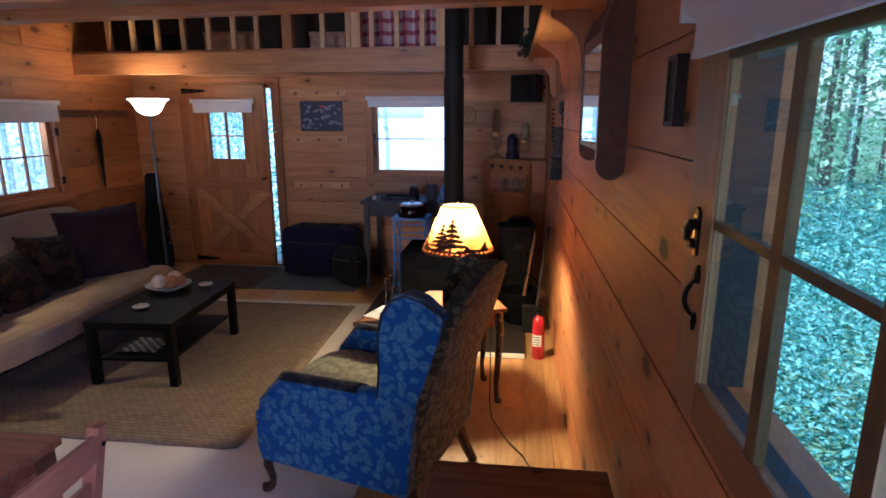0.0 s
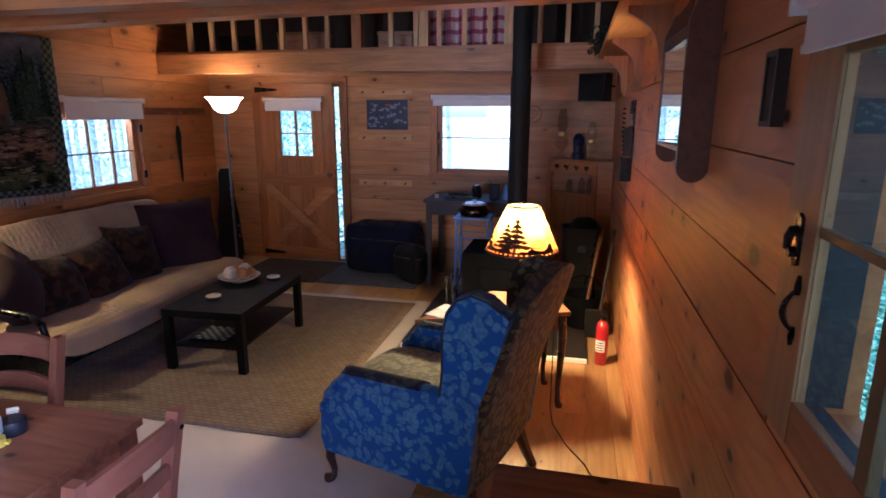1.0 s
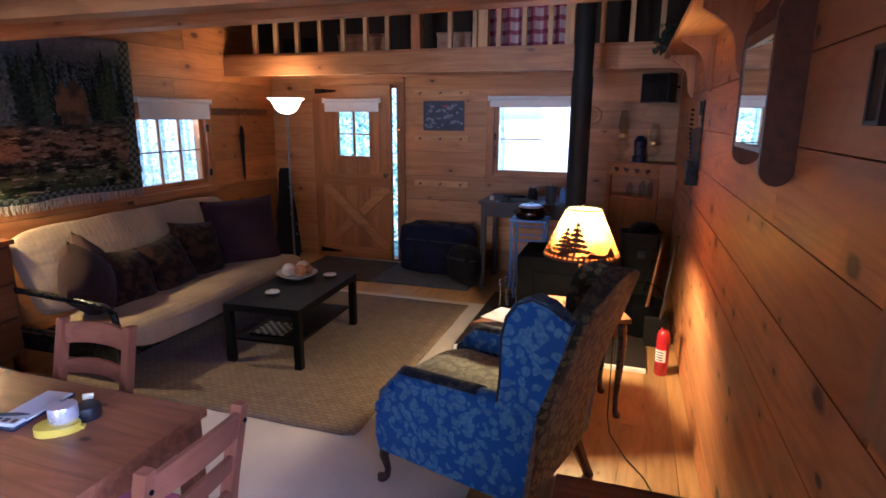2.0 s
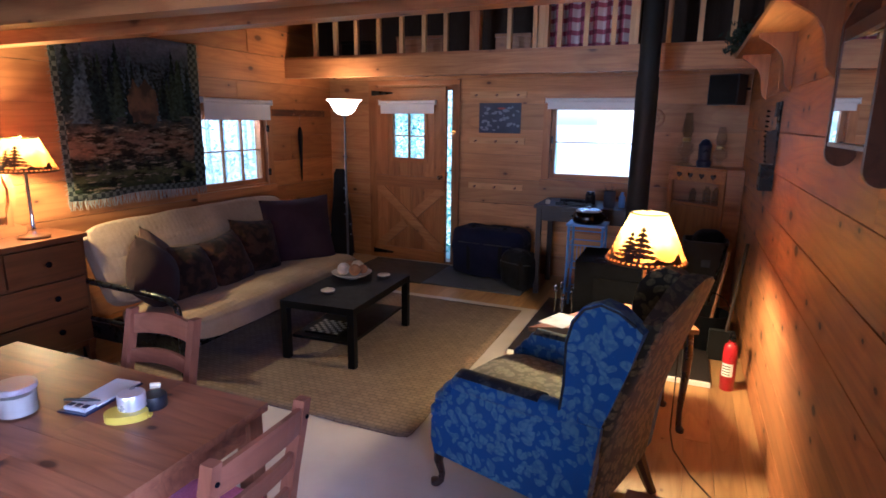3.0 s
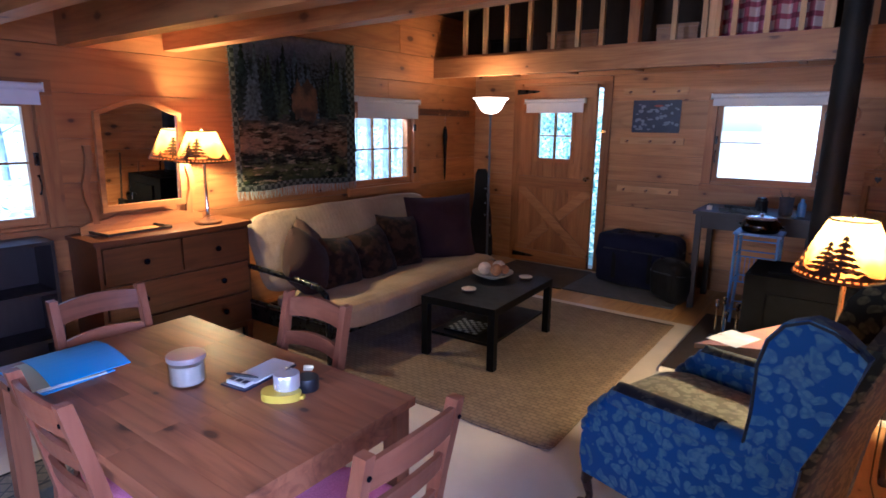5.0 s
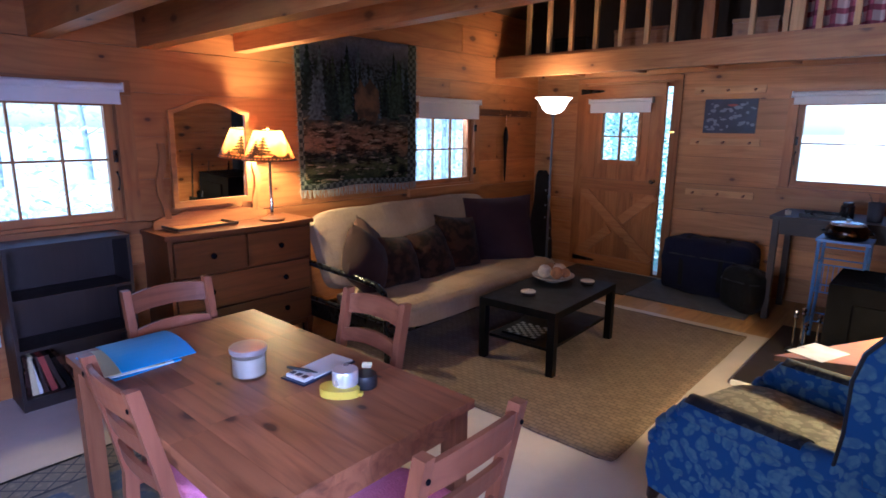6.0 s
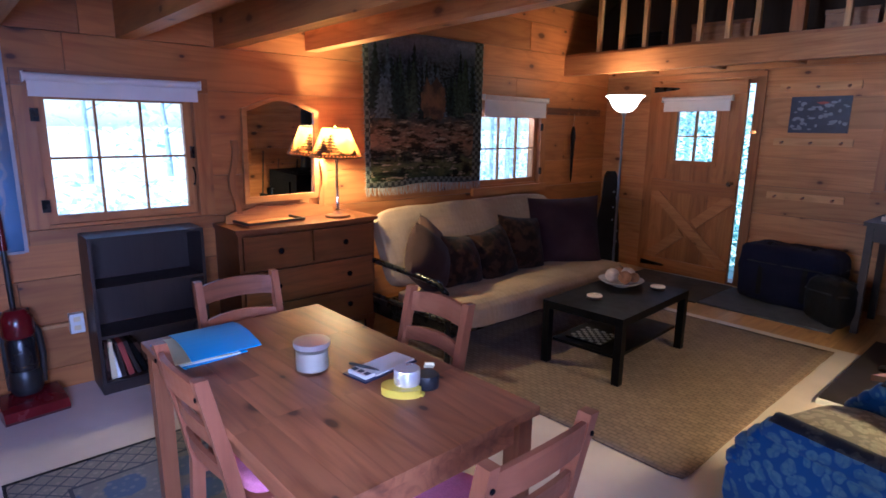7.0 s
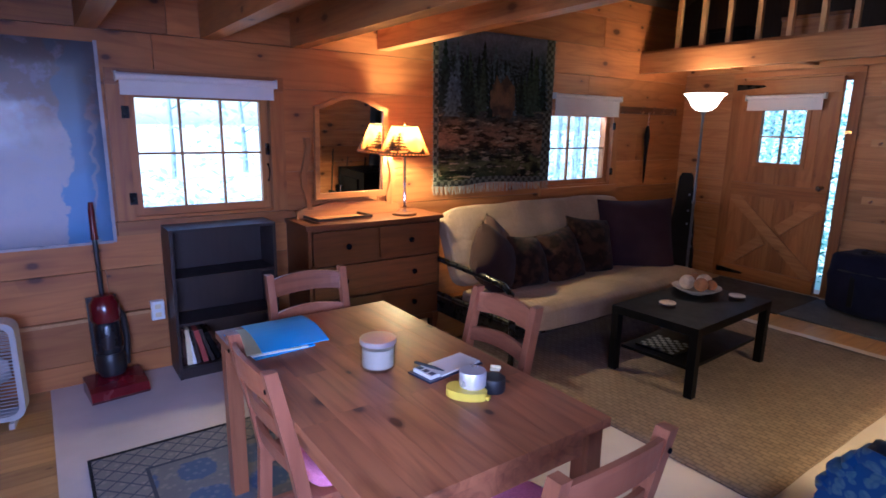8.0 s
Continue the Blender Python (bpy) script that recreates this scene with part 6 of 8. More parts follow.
for k in range(34):
    u = -0.53 + 1.06 * ((k * 13) % 34) / 33 + rfir.uniform(-0.02, 0.02)
    zb, hh, ww = 0.60 + rfir.uniform(-0.06, 0.06), rfir.uniform(0.34, 0.62), rfir.uniform(0.05, 0.10)
    hh = min(hh, 1.19 - zb)
    if 0.10 < u < 0.30 or -0.30 < u < -0.22:
        hh *= 0.55
    left, right = [], []
    for i in range(9):
        f0, f1 = i / 9, (i + 1) / 9
        a, c = rfir.uniform(0.75, 1.15), rfir.uniform(0.75, 1.15)
        left += [(u - ww * a * (1 - f0) ** 0.8 - 0.003, zb + hh * (f0 - 0.02 * a)), (u - ww * (1 - f1) * 0.55 - 0.002, zb + hh * (f0 + 0.07))]
        right += [(u + ww * c * (1 - f0) ** 0.8 + 0.003, zb + hh * (f0 - 0.02 * c)), (u + ww * (1 - f1) * 0.55 + 0.002, zb + hh * (f0 + 0.07))]
    b = bmesh.new()
    d = 0.00012 * k
    prism(b, left + [(u, zb + hh)] + right[::-1], "x", 0.027 + d, 0.0285 + d)
    part("woven_fir", b, M[("fir_wool", "fir_far", "fir_wool", "fir_mid")[k % 4]], t, "dark green woven fir")
# a plain brown patch woven in the middle
b = bmesh.new()
prism(b, [(0.05 + 0.135 * math.copysign(abs(math.cos(a)) ** 0.7, math.cos(a)) * (1 + 0.40 * noise.noise((math.cos(a) * 3, math.sin(a) * 3, 3.0))), 0.70 + 0.155 * math.copysign(abs(math.sin(a)) ** 0.7, math.sin(a)) * (1 + 0.40 * noise.noise((math.cos(a) * 3, math.sin(a) * 3, 9.0)))) for a in [2 * math.pi * i / 40 for i in range(40)]], "x", 0.0325, 0.0345)
part("plain_shape", b, M["brown_wool"], t, "plain brown woven patch")
b = bmesh.new()
rf = random.Random(9)
for k in range(95):
    u = -W / 2 * 0.97 + W * 0.97 * k / 94
    x = 0.012 + 0.012 * math.sin(u / W * 16)
    tube(b, [(x, u, 0.012), (x + rf.uniform(-0.004, 0.006), u + rf.uniform(-0.01, 0.01), -0.035), (x + rf.uniform(-0.004, 0.008), u + rf.uniform(-0.016, 0.016), -0.075)], [0.004, 0.0035, 0.0015], 4)
for k in range(70):
    v = H * k / 69
    for s in (-1, 1):
        u = s * W / 2 * (1 - 0.03 * (1 - v / H))
        tube(b, [(0.012, u, v), (0.014, u + s * rf.uniform(0.015, 0.03), v + rf.uniform(-0.02, 0.008))], [0.003, 0.0015], 4)
part("fringe", b, M["fringe"], t, "frayed pale wool fringe")
tagged(box_part("tapestry_rod", (XL + 0.004, 2.88, 2.272), (XL + 0.02, 4.08, 2.287), M["trim_y"], None, 0.003), "thin pine batten holding the tapestry", "batten")

# ledge at a log seam; its paler pine stands for the light on it
tagged(box_part("wall_ledge", (XL + 0.004, -0.6, 0.378), (XL + 0.022, 0.775, 0.398), M["peg_pine"], None, 0.004), "narrow pine ledge along the west wall, paled as if lit", "ledge", "", "structure")

# large wall map in a clear sleeve
t = thing("wall_map", "large pale blue printed wall map in a clear sleeve", "map", (XL + 0.004, 0.0, 0))
b = bmesh.new()
rows = []
for i in range(9):
    z = 0.845 + 1.10 * i / 8
    rows.append([b.verts.new((0.004 + 0.004 * noise.noise((y * 3, z * 3, 4)), y, z)) for y in [-0.95 + 1.55 * j / 14 for j in range(15)]])
for i in range(8):
    for j in range(14):
        b.faces.new((rows[i][j], rows[i][j + 1], rows[i + 1][j + 1], rows[i + 1][j]))
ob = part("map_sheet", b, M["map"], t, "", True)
ob.modifiers.new("thick", "SOLIDIFY").thickness = 0.002
for y in (-0.97, 0.595):
    box_part("sleeve_edge", (0.001, y, 0.835), (0.009, y + 0.018, 1.955), M["sleeve"], t, 0.002)
box_part("sleeve_edge", (0.001, -0.951, 0.83), (0.009, 0.594, 0.844), M["sleeve"], t, 0.002)


def vacuum():
    t = thing("vacuum_cleaner", "upright vacuum cleaner in dark red and black", "vacuum cleaner", (-3.93, 0.51, 0), 6)
    b = bmesh.new()
    prism(b, [(-0.09, 0.015), (0.14, 0.015), (0.155, 0.035), (0.13, 0.075), (0.02, 0.10), (-0.09, 0.10)], "y", -0.145, 0.145)
    soften(b, 0.015, 3)
    part("floor_head", b, M["vac_red"], t, "", True)
    for s in (-1, 1):
        b = bmesh.new()
        tube(b, [(-0.10, s * 0.10, 0.032), (-0.10, s * 0.135, 0.032)], 0.032, 16)
        part("wheel", b, M["black_plastic"], t, "", True)
    lean = Matrix.Translation((-0.03, 0, 0.10)) @ Matrix.Rotation(radians(-7), 4, "Y")
    b = bmesh.new()
    lathe(b, [(0.06, 0.0), (0.075, 0.03), (0.078, 0.10), (0.07, 0.13)], (0, 0, 0), 24)
    bmesh.ops.transform(b, matrix=lean, verts=b.verts)
    part("motor_housing", b, M["black_plastic"], t, "", True)
    b = bmesh.new()
    lathe(b, [(0.062, 0.13), (0.068, 0.15), (0.068, 0.29), (0.06, 0.31)], (0, 0, 0), 24)
    bmesh.ops.transform(b, matrix=lean, verts=b.verts)
    part("dust_canister", b, M["smoke"], t, "smoked dust canister", True)
    b = bmesh.new()
    lathe(b, [(0.066, 0.31), (0.078, 0.33), (0.075, 0.42), (0.05, 0.46), (0.02, 0.47)], (0, 0, 0), 24)
    bmesh.ops.transform(b, matrix=lean, verts=b.verts)
    part("upper_housing", b, M["vac_red"], t, "", True)
    b = bmesh.new()
    bx(b, (-0.085, -0.075, 0.02), (-0.055, 0.075, 0.45), lean)
    soften(b, 0.012, 2)
    part("back_spine", b, M["black_plastic"], t)
    b = bmesh.new()
    tube(b, [lean @ Vector(p) for p in ((-0.03, 0, 0.46), (-0.02, 0, 0.62), (-0.01, 0, 0.80))], 0.013, 12)
    part("handle_tube", b, M["black_plastic"], t, "", True)
    b = bmesh.new()
    tube(b, [lean @ Vector(p) for p in ((-0.01, 0, 0.78), (-0.005, 0, 0.86), (0.0, 0, 0.94), (0.01, 0, 0.99))], [0.02, 0.017, 0.017, 0.012], 12)
    part("handle_grip", b, M["vac_red"], t, "dark red handle grip", True)
    b = bmesh.new()
    tube(b, [(-0.07, 0.085, 0.13), (-0.09, 0.10, 0.28), (-0.085, 0.09, 0.42), (-0.07, 0.05, 0.50), (-0.06, 0.0, 0.50)], 0.017, 10)
    part("hose", b, M["black_plastic"], t, "", True)


vacuum()


def box_fan():
    t = thing("box_fan", "white plastic box fan standing by the wall", "fan", (-3.86, -0.155, 0), -8)
    S, D = 0.52, 0.11
    c = 0.03 + S / 2
    b = bmesh.new()

    def rr(s, r, n=5):
        out = []
        for cx, cy, a0 in ((s - r, s - r, 0), (-s + r, s - r, 90), (-s + r, -s + r, 180), (s - r, -s + r, 270)):
            out += [(cx + r * math.cos(radians(a0 + 90 * i / n)), cy + r * math.sin(radians(a0 + 90 * i / n))) for i in range(n + 1)]
        return out
    o, i2 = rr(S / 2, 0.06), rr(S / 2 - 0.025, 0.05)
    loops = [[Vector((x, u, c + v)) for u, v in q] for x, q in ((-D / 2, o), (D / 2, o), (D / 2, i2), (-D / 2, i2), (-D / 2, o))]
    rings(b, loops, False)
    part("housing", b, M["fan_plastic"], t)
    for x in (D / 2 - 0.01, -D / 2 + 0.01):
        for k in range(26):
            z = -S / 2 + 0.03 + (S - 0.06) * k / 25
            b = bmesh.new()
            bx(b, (x - 0.002, -S / 2 + 0.026, c + z - 0.0016), (x + 0.002, S / 2 - 0.026, c + z + 0.0016))
            part("grille_bar", b, M["fan_plastic"], t)
        for u in (-0.12, 0, 0.12):
            b = bmesh.new()
            bx(b, (x + 0.0025, u - 0.003, c - S / 2 + 0.026), (x + 0.006, u + 0.003, c + S / 2 - 0.026))
            part("grille_bar", b, M["fan_plastic"], t)
    b = bmesh.new()
    tube(b, [(-0.03, 0, c), (0.03, 0, c)], 0.045, 20)
    part("hub", b, M["fan_plastic"], t, "", True)
    for k in range(5):
        b = bmesh.new()
        a = 2 * math.pi * k / 5
        rows = []
        for i in range(6):
            r = 0.04 + 0.17 * i / 5
            w = 0.035 + 0.055 * math.sin(math.pi * (0.2 + 0.7 * i / 5))
            rows.append([b.verts.new((0.02 * s, (r * math.cos(a) - s * w * math.sin(a)), c + r * math.sin(a) + s * w * math.cos(a))) for s in (-1, 0, 1)])
        for i in range(5):
            for j in range(2):
                b.faces.new((rows[i][j], rows[i][j + 1], rows[i + 1][j + 1], rows[i + 1][j]))
        ob = part("blade", b, M["fan_plastic"], t, "", True)
        ob.modifiers.new("thick", "SOLIDIFY").thickness = 0.004
    for s in (-1, 1):
        box_part("foot", (-0.09, s * 0.20 - 0.012, 0.0), (0.09, s * 0.20 + 0.012, 0.029), M["fan_plastic"], t, 0.004)


box_fan()


# ---- living corner ----
def futon():
    t = thing("futon_sofa", "black metal futon sofa with cream quilted mattress", "sofa", (0, 0, 0))
    Y0, Y1 = 2.70, 4.74

    def slab(name, p_lo, p_hi, thick, label, seed):
        """A quilted slab whose cross-section runs from p_lo to p_hi in x and z."""
        a, c = Vector((p_lo[0], 0, p_lo[1])), Vector((p_hi[0], 0, p_hi[1]))
        d = (c - a)
        L = d.length
        d.normalize()
        nrm = Vector((-d.z, 0, d.x))
        if nrm.z < 0 or (abs(nrm.z) < 0.6 and nrm.x < 0):
            nrm = -nrm
        b = bmesh.new()
        soft_box(b, (0, 0, 0), (L / 2, (Y1 - Y0) / 2, thick / 2), 0.22, 34)
        for v in b.verts:
            q = v.co
            puff = 0.0
            if q.z > 0:
                puff = 0.018 * noise.noise((q.x * 4 + seed, q.y * 4, 0))
            if name == "seat_mattress":
                puff -= 0.055 * max(0.0, (q.x - L / 2 + 0.16) / 0.16) ** 2
            wav = 0.012 * noise.noise((q.y * 3.0, seed, 1.0))
            v.co = Vector((0, (Y0 + Y1) / 2 + q.y, 0)) + (a + c) / 2 + d * (q.x + wav) + nrm * (q.z + puff)
        return part(name, b, M["futon"], t, label, True)
    slab("seat_mattress", (-3.62, 0.285), (-2.86, 0.335), 0.15, "cream quilted seat mattress", 2.0)
    slab("back_mattress", (-3.60, 0.36), (-3.87, 0.915), 0.15, "cream quilted back mattress", 5.0)
    for y in (Y0 - 0.055, Y1 + 0.055):
        b = bmesh.new()
        if y > Y1:
            tube(b, [(-3.86, y, 0.0), (-3.86, y, 0.30), (-3.82, y, 0.335), (-3.0, y, 0.325), (-2.95, y, 0.30), (-2.93, y, 0.24), (-2.93, y, 0.0)], 0.021, 12)
            part("arm", b, M["black_metal"], t, "low black metal end rail", True)
            box_part("side_plate", (-3.84, y - 0.008, 0.16), (-2.95, y + 0.008, 0.28), M["black_metal"], t, 0.004)
            continue
        tube(b, [(-3.86, y, 0.0), (-3.86, y, 0.50), (-3.84, y, 0.555), (-3.76, y, 0.565), (-3.2, y, 0.545), (-3.02, y, 0.53), (-2.95, y, 0.49), (-2.93, y, 0.40), (-2.93, y, 0.0)], 0.021, 12)
        part("arm", b, M["black_metal"], t, "curved black metal arm", True)
        b = bmesh.new()
        tube(b, [(-3.86, y, 0.30), (-2.93, y, 0.30)], 0.016, 10)
        part("side_bar", b, M["black_metal"], t, "", True)
        box_part("side_plate", (-3.84, y - 0.008, 0.16), (-2.95, y + 0.008, 0.28), M["black_metal"], t, 0.004)
    box_part("front_rail", (-2.97, Y0 - 0.03, 0.20), (-2.94, Y1 + 0.03, 0.248), M["black_metal"], t, 0.006)
    box_part("rear_rail", (-3.75, Y0 - 0.03, 0.20), (-3.72, Y1 + 0.03, 0.248), M["black_metal"], t, 0.006)
    # black board added below the slats so the underside stays dark
    box_part("deck", (-3.719, Y0, 0.16), (-2.972, Y1, 0.199), M["black_metal"], t, 0.004, "black board added under the mattress to block light")
    for k in range(9):
        y = Y0 + 0.12 + (Y1 - Y0 - 0.24) * k / 8
        box_part("seat_slat", (-3.72, y - 0.012, 0.225), (-2.97, y + 0.012, 0.247), M["black_metal"], t, 0.003)
    return t


def pillow(label, mat, at, size, thick, rx, ry, rz, seed):
    b = bmesh.new()
    n = 16
    front, back = [], []
    for i in range(n + 1):
        fr, bk = [], []
        for j in range(n + 1):
            u, v = -1 + 2 * j / n, -1 + 2 * i / n
            edge = max(0.0, (1 - u * u)) ** 0.45 * max(0.0, (1 - v * v)) ** 0.45
            pinch = 1 - 0.10 * (1 - abs(u)) * abs(v) ** 3 - 0.10 * (1 - abs(v)) * abs(u) ** 3
            w = 0.018 * noise.noise((u * 2 + seed, v * 2, seed))
            x, y = u * size / 2 * (1 - 0.07 * (1 - v * v) * abs(u) ** 2), v * size / 2 * (1 - 0.07 * (1 - u * u) * abs(v) ** 2)
            fr.append(b.verts.new((x, y, thick / 2 * edge * pinch + w * edge)))
            bk.append(fr[-1] if edge < 1e-6 else b.verts.new((x, y, -thick / 2 * edge * pinch + w * edge)))
        front.append(fr)
        back.append(bk)
    for i in range(n):
        for j in range(n):
            b.faces.new((front[i][j], front[i][j + 1], front[i + 1][j + 1], front[i + 1][j]))
            q = [back[i][j], back[i + 1][j], back[i + 1][j + 1], back[i][j + 1]]
            if len(set(q)) == 4:
                try:
                    b.faces.new(q)
                except ValueError:
                    pass
    ob = part("cushion", b, mat, None, "", True)
    ob.matrix_world = pose(*at, rx, ry, rz)
    return tagged(ob, label, "cushion", "cushions on the sofa")


futon()
pillow("dark mauve-brown cotton cushion standing at the sofa's end", M["tan_pillow"], (-3.40, 2.87, 0.590), 0.43, 0.30, 68, 40, 102, 1)
pillow("taupe cotton cushion leaning on its corner", M["taupe"], (-3.50, 3.00, 0.640), 0.41, 0.20, 62, 42, 100, 6)
pillow("brown patterned woven cushion on the sofa", M["kilim"], (-3.43, 3.21, 0.530), 0.43, 0.26, 66, 8, 96, 2)
pillow("brown patterned woven cushion on the sofa", M["kilim"], (-3.43, 3.60, 0.530), 0.44, 0.24, 66, -6, 96, 3)
pillow("brown patterned woven cushion on the sofa", M["kilim"], (-3.46, 3.98, 0.575), 0.48, 0.22, 68, 8, 84, 4)
pillow("large mauve-brown cushion leaning on the sofa back", M["mauve"], (-3.36, 4.45, 0.635), 0.64, 0.20, 74, -3, 48, 5)


def coffee_table():
    t = thing("coffee_table", "black-brown square-legged coffee table with lower shelf", "coffee table", (-2.305, 3.645, 0.016), 3)
    W, L, H = 0.57, 0.94, 0.425
    box_part("tabletop", (-W / 2, -L / 2, H - 0.05), (W / 2, L / 2, H), M["black_lack"], t, 0.003)
    for sx in (-1, 1):
        for sy in (-1, 1):
            x, y = sx * (W / 2 - 0.026), sy * (L / 2 - 0.026)
            box_part("leg", (x - 0.025, y - 0.025, 0), (x + 0.025, y + 0.025, H - 0.0505), M["black_lack"], t, 0.002)
    box_part("lower_shelf", (-W / 2 + 0.0525, -L / 2 + 0.0525, 0.145), (W / 2 - 0.0525, L / 2 - 0.0525, 0.165), M["black_lack"], t, 0.002)
    return t


coffee_table()
CZ = 0.016 + 0.4255
t = thing("fruit_bowl", "shallow cream ceramic bowl on the coffee table", "bowl", (-2.42, 3.86, CZ))
b = bmesh.new()
lathe(b, [(0.0, 0.002), (0.06, 0.0), (0.07, 0.008), (0.12, 0.024), (0.155, 0.045), (0.158, 0.050), (0.150, 0.048), (0.11, 0.030), (0.05, 0.016), (0.0, 0.014)], (0, 0, 0), 36)
part("dish", b, M["ceramic"], t, "", True)
for k, (x, y, r, mt, lb) in enumerate(((-0.055, -0.03, 0.050, "ball_pale", "pale woven ball in the bowl"), (0.02, 0.055, 0.052, "ball_pale", "pale woven ball in the bowl"), (0.05, -0.035, 0.046, "ball_brown", "brown woven ball in the bowl"), (0.082, 0.035, 0.036, "ball_brown", "small brown woven ball in the bowl"), (-0.06, 0.06, 0.04, "ball_brown", "brown woven ball in the bowl"))):
    b = bmesh.new()
    bmesh.ops.create_uvsphere(b, u_segments=24, v_segments=14, radius=r)
    for v in b.verts:
        v.co *= 1 + 0.03 * noise.noise(v.co * 40 + Vector((k, 0, 0)))
    ob = part("decor_ball", b, M[mt], None, "", True)
    ob.location = (-2.42 + x, 3.86 + y, CZ + 0.022 + r + 0.004 * k)
    tagged(ob, lb, "ball", "balls in the bowl")
for x, y in ((-2.36, 3.44), (-2.20, 3.98)):
    t = thing("coaster_tin", "small round pale tin on the coffee table", "tin", (x, y, CZ), 0, "small tins")
    b = bmesh.new()
    lathe(b, [(0.0, 0.0), (0.048, 0.0), (0.05, 0.003), (0.05, 0.016), (0.0, 0.016)], (0, 0, 0.0), 28)
    part("tin_body", b, M["dark_wood"], t, "", True)
    b = bmesh.new()
    lathe(b, [(0.0, 0.0), (0.051, 0.0), (0.051, 0.006), (0.046, 0.009), (0.0, 0.009)], (0, 0, 0.0165), 28)
    part("lid", b, M["ceramic"], t, "", True)
# checkered board on the lower shelf
t = thing("checker_board", "small black and white checkered game board", "game board", (-2.335, 3.42, 0.016 + 0.1655), 3)
box_part("board", (-0.13, -0.13, 0), (0.13, 0.13, 0.012), M["black_lack"], t, 0.002)
for i in range(8):
    for j in range(8):
        if (i + j) % 2:
            b = bmesh.new()
            x, y = -0.12 + 0.03 * i, -0.12 + 0.03 * j
            bx(b, (x + 0.001, y + 0.001, 0.0125), (x + 0.029, y + 0.029, 0.0135))
            part("square", b, M["board_grey"], t)

# large rug
b = bmesh.new()
nx, ny = 30, 40
rows = []
for i in range(ny + 1):
    y = 2.585 + 2.29 * i / ny
    rows.append([b.verts.new((-3.55 + 2.245 * j / nx + 0.012 * noise.noise((y * 2, j * 0.0, 3)), y + 0.012 * noise.noise((j * 0.3, 0, 7)), 0.0135 + 0.003 * noise.noise((j * 0.5, i * 0.5, 1)) + (0.012 if (j == nx and i == 0) else 0))) for j in range(nx + 1)])
for i in range(ny):
    for j in range(nx):
        b.faces.new((rows[i][j], rows[i][j + 1], rows[i + 1][j + 1], rows[i + 1][j]))
ob = part("living_rug", b, M["rug"], None, "", True)
md = ob.modifiers.new("thick", "SOLIDIFY")
md.thickness, md.offset = 0.009, -1.0
tagged(ob, "tan woven sisal-look rug under the coffee table", "rug")


def armchair():
    """Wing chair facing +x locally, its back raked."""
    t = thing("wing_armchair", "blue floral damask wing armchair with dark cabriole legs", "armchair", (-0.567, 2.496, 0), 163.5)
    f = M["damask"]
    b = bmesh.new()
    bx(b, (-0.30, -0.275, 0.21), (0.355, 0.275, 0.36))
    soften(b, 0.03, 3)
    part("seat_base", b, f, t, "", True)
    b = bmesh.new()
    soft_box(b, (0.040, 0, 0.415), (0.335, 0.272, 0.105), 0.40, 14, 0, 3, 0.006)
    part("seat_cushion", b, M["damask_pale"], t, "pale floral seat cushion", True)
    for s in (-1, 1):
        y = s * 0.318
        # arm: outer panel under a rolled top
        b = bmesh.new()
        prism(b, [(-0.375, 0.20), (0.345, 0.20), (0.366, 0.27), (0.362, 0.36), (0.335, 0.43), (0.29, 0.50), (0.22, 0.565), (-0.20, 0.585), (-0.42, 0.60)], "y", y - 0.042, y + 0.042)
        soften(b, 0.022, 3)
        part("arm_panel", b, f, t, "", True)
        b = bmesh.new()
        pts = [(0.265, y, 0.535), (0.235, y, 0.558), (0.19, y, 0.572), (0.08, y, 0.574), (-0.08, y, 0.577), (-0.22, y, 0.584), (-0.33, y, 0.60)]
        tube(b, pts, [0.030, 0.046, 0.052, 0.053, 0.053, 0.050, 0.042], 18)
        part("arm_roll", b, f, t, "", True)
        # gathered folds down the front of the arm
        for k, (xx, zz, rr) in enumerate(((0.272, 0.520, 0.034), (0.312, 0.468, 0.037), (0.342, 0.402, 0.034))):
            b = bmesh.new()
            tube(b, [(xx, y - 0.046, zz - 0.008), (xx + 0.004, y - 0.026, zz + 0.001), (xx + 0.006, y, zz + 0.004), (xx + 0.004, y + 0.026, zz + 0.001), (xx, y + 0.046, zz - 0.008)], [rr * 0.55, rr * 0.92, rr, rr * 0.92, rr * 0.55], 14)
            part("front_fold", b, f, t, "", True)
        # worn arm cover lying over the roll
        b = bmesh.new()
        loops = []
        for i in range(13):
            q = i / 12
            xx = 0.235 - 0.40 * q
            zc = 0.566 + 0.016 * q
            loops.append([Vector((xx + 0.010 * noise.noise((q * 6, a, 2.0)), y + (0.0565 + 0.002 * noise.noise((q * 9, a, s))) * math.sin(a), zc + (0.0565 + 0.004 * noise.noise((q * 7, a * 2, s * 3.0))) * math.cos(a))) for a in [radians(-52 + 100 * k / 12) for k in range(13)]])
        rings(b, loops, False, False)
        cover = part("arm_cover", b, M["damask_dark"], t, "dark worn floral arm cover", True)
        cover.modifiers.new("thick", "SOLIDIFY").thickness = 0.003
        # wing; the far one in the lamplit copy of the fabric
        b = bmesh.new()
        prism(b, [(-0.40, 0.56), (-0.245, 0.59), (-0.258, 0.72), (-0.258, 0.88), (-0.278, 0.97), (-0.32, 1.03), (-0.385, 1.058), (-0.45, 1.045), (-0.535, 0.98), (-0.505, 0.86), (-0.445, 0.68)], "y", y - 0.036, y + 0.036)
        soften(b, 0.022, 3)
        part("wing", b, f if s > 0 else M["damask_lamplit"], t, "", True)
        b = bmesh.new()
        yo = y + s * 0.034
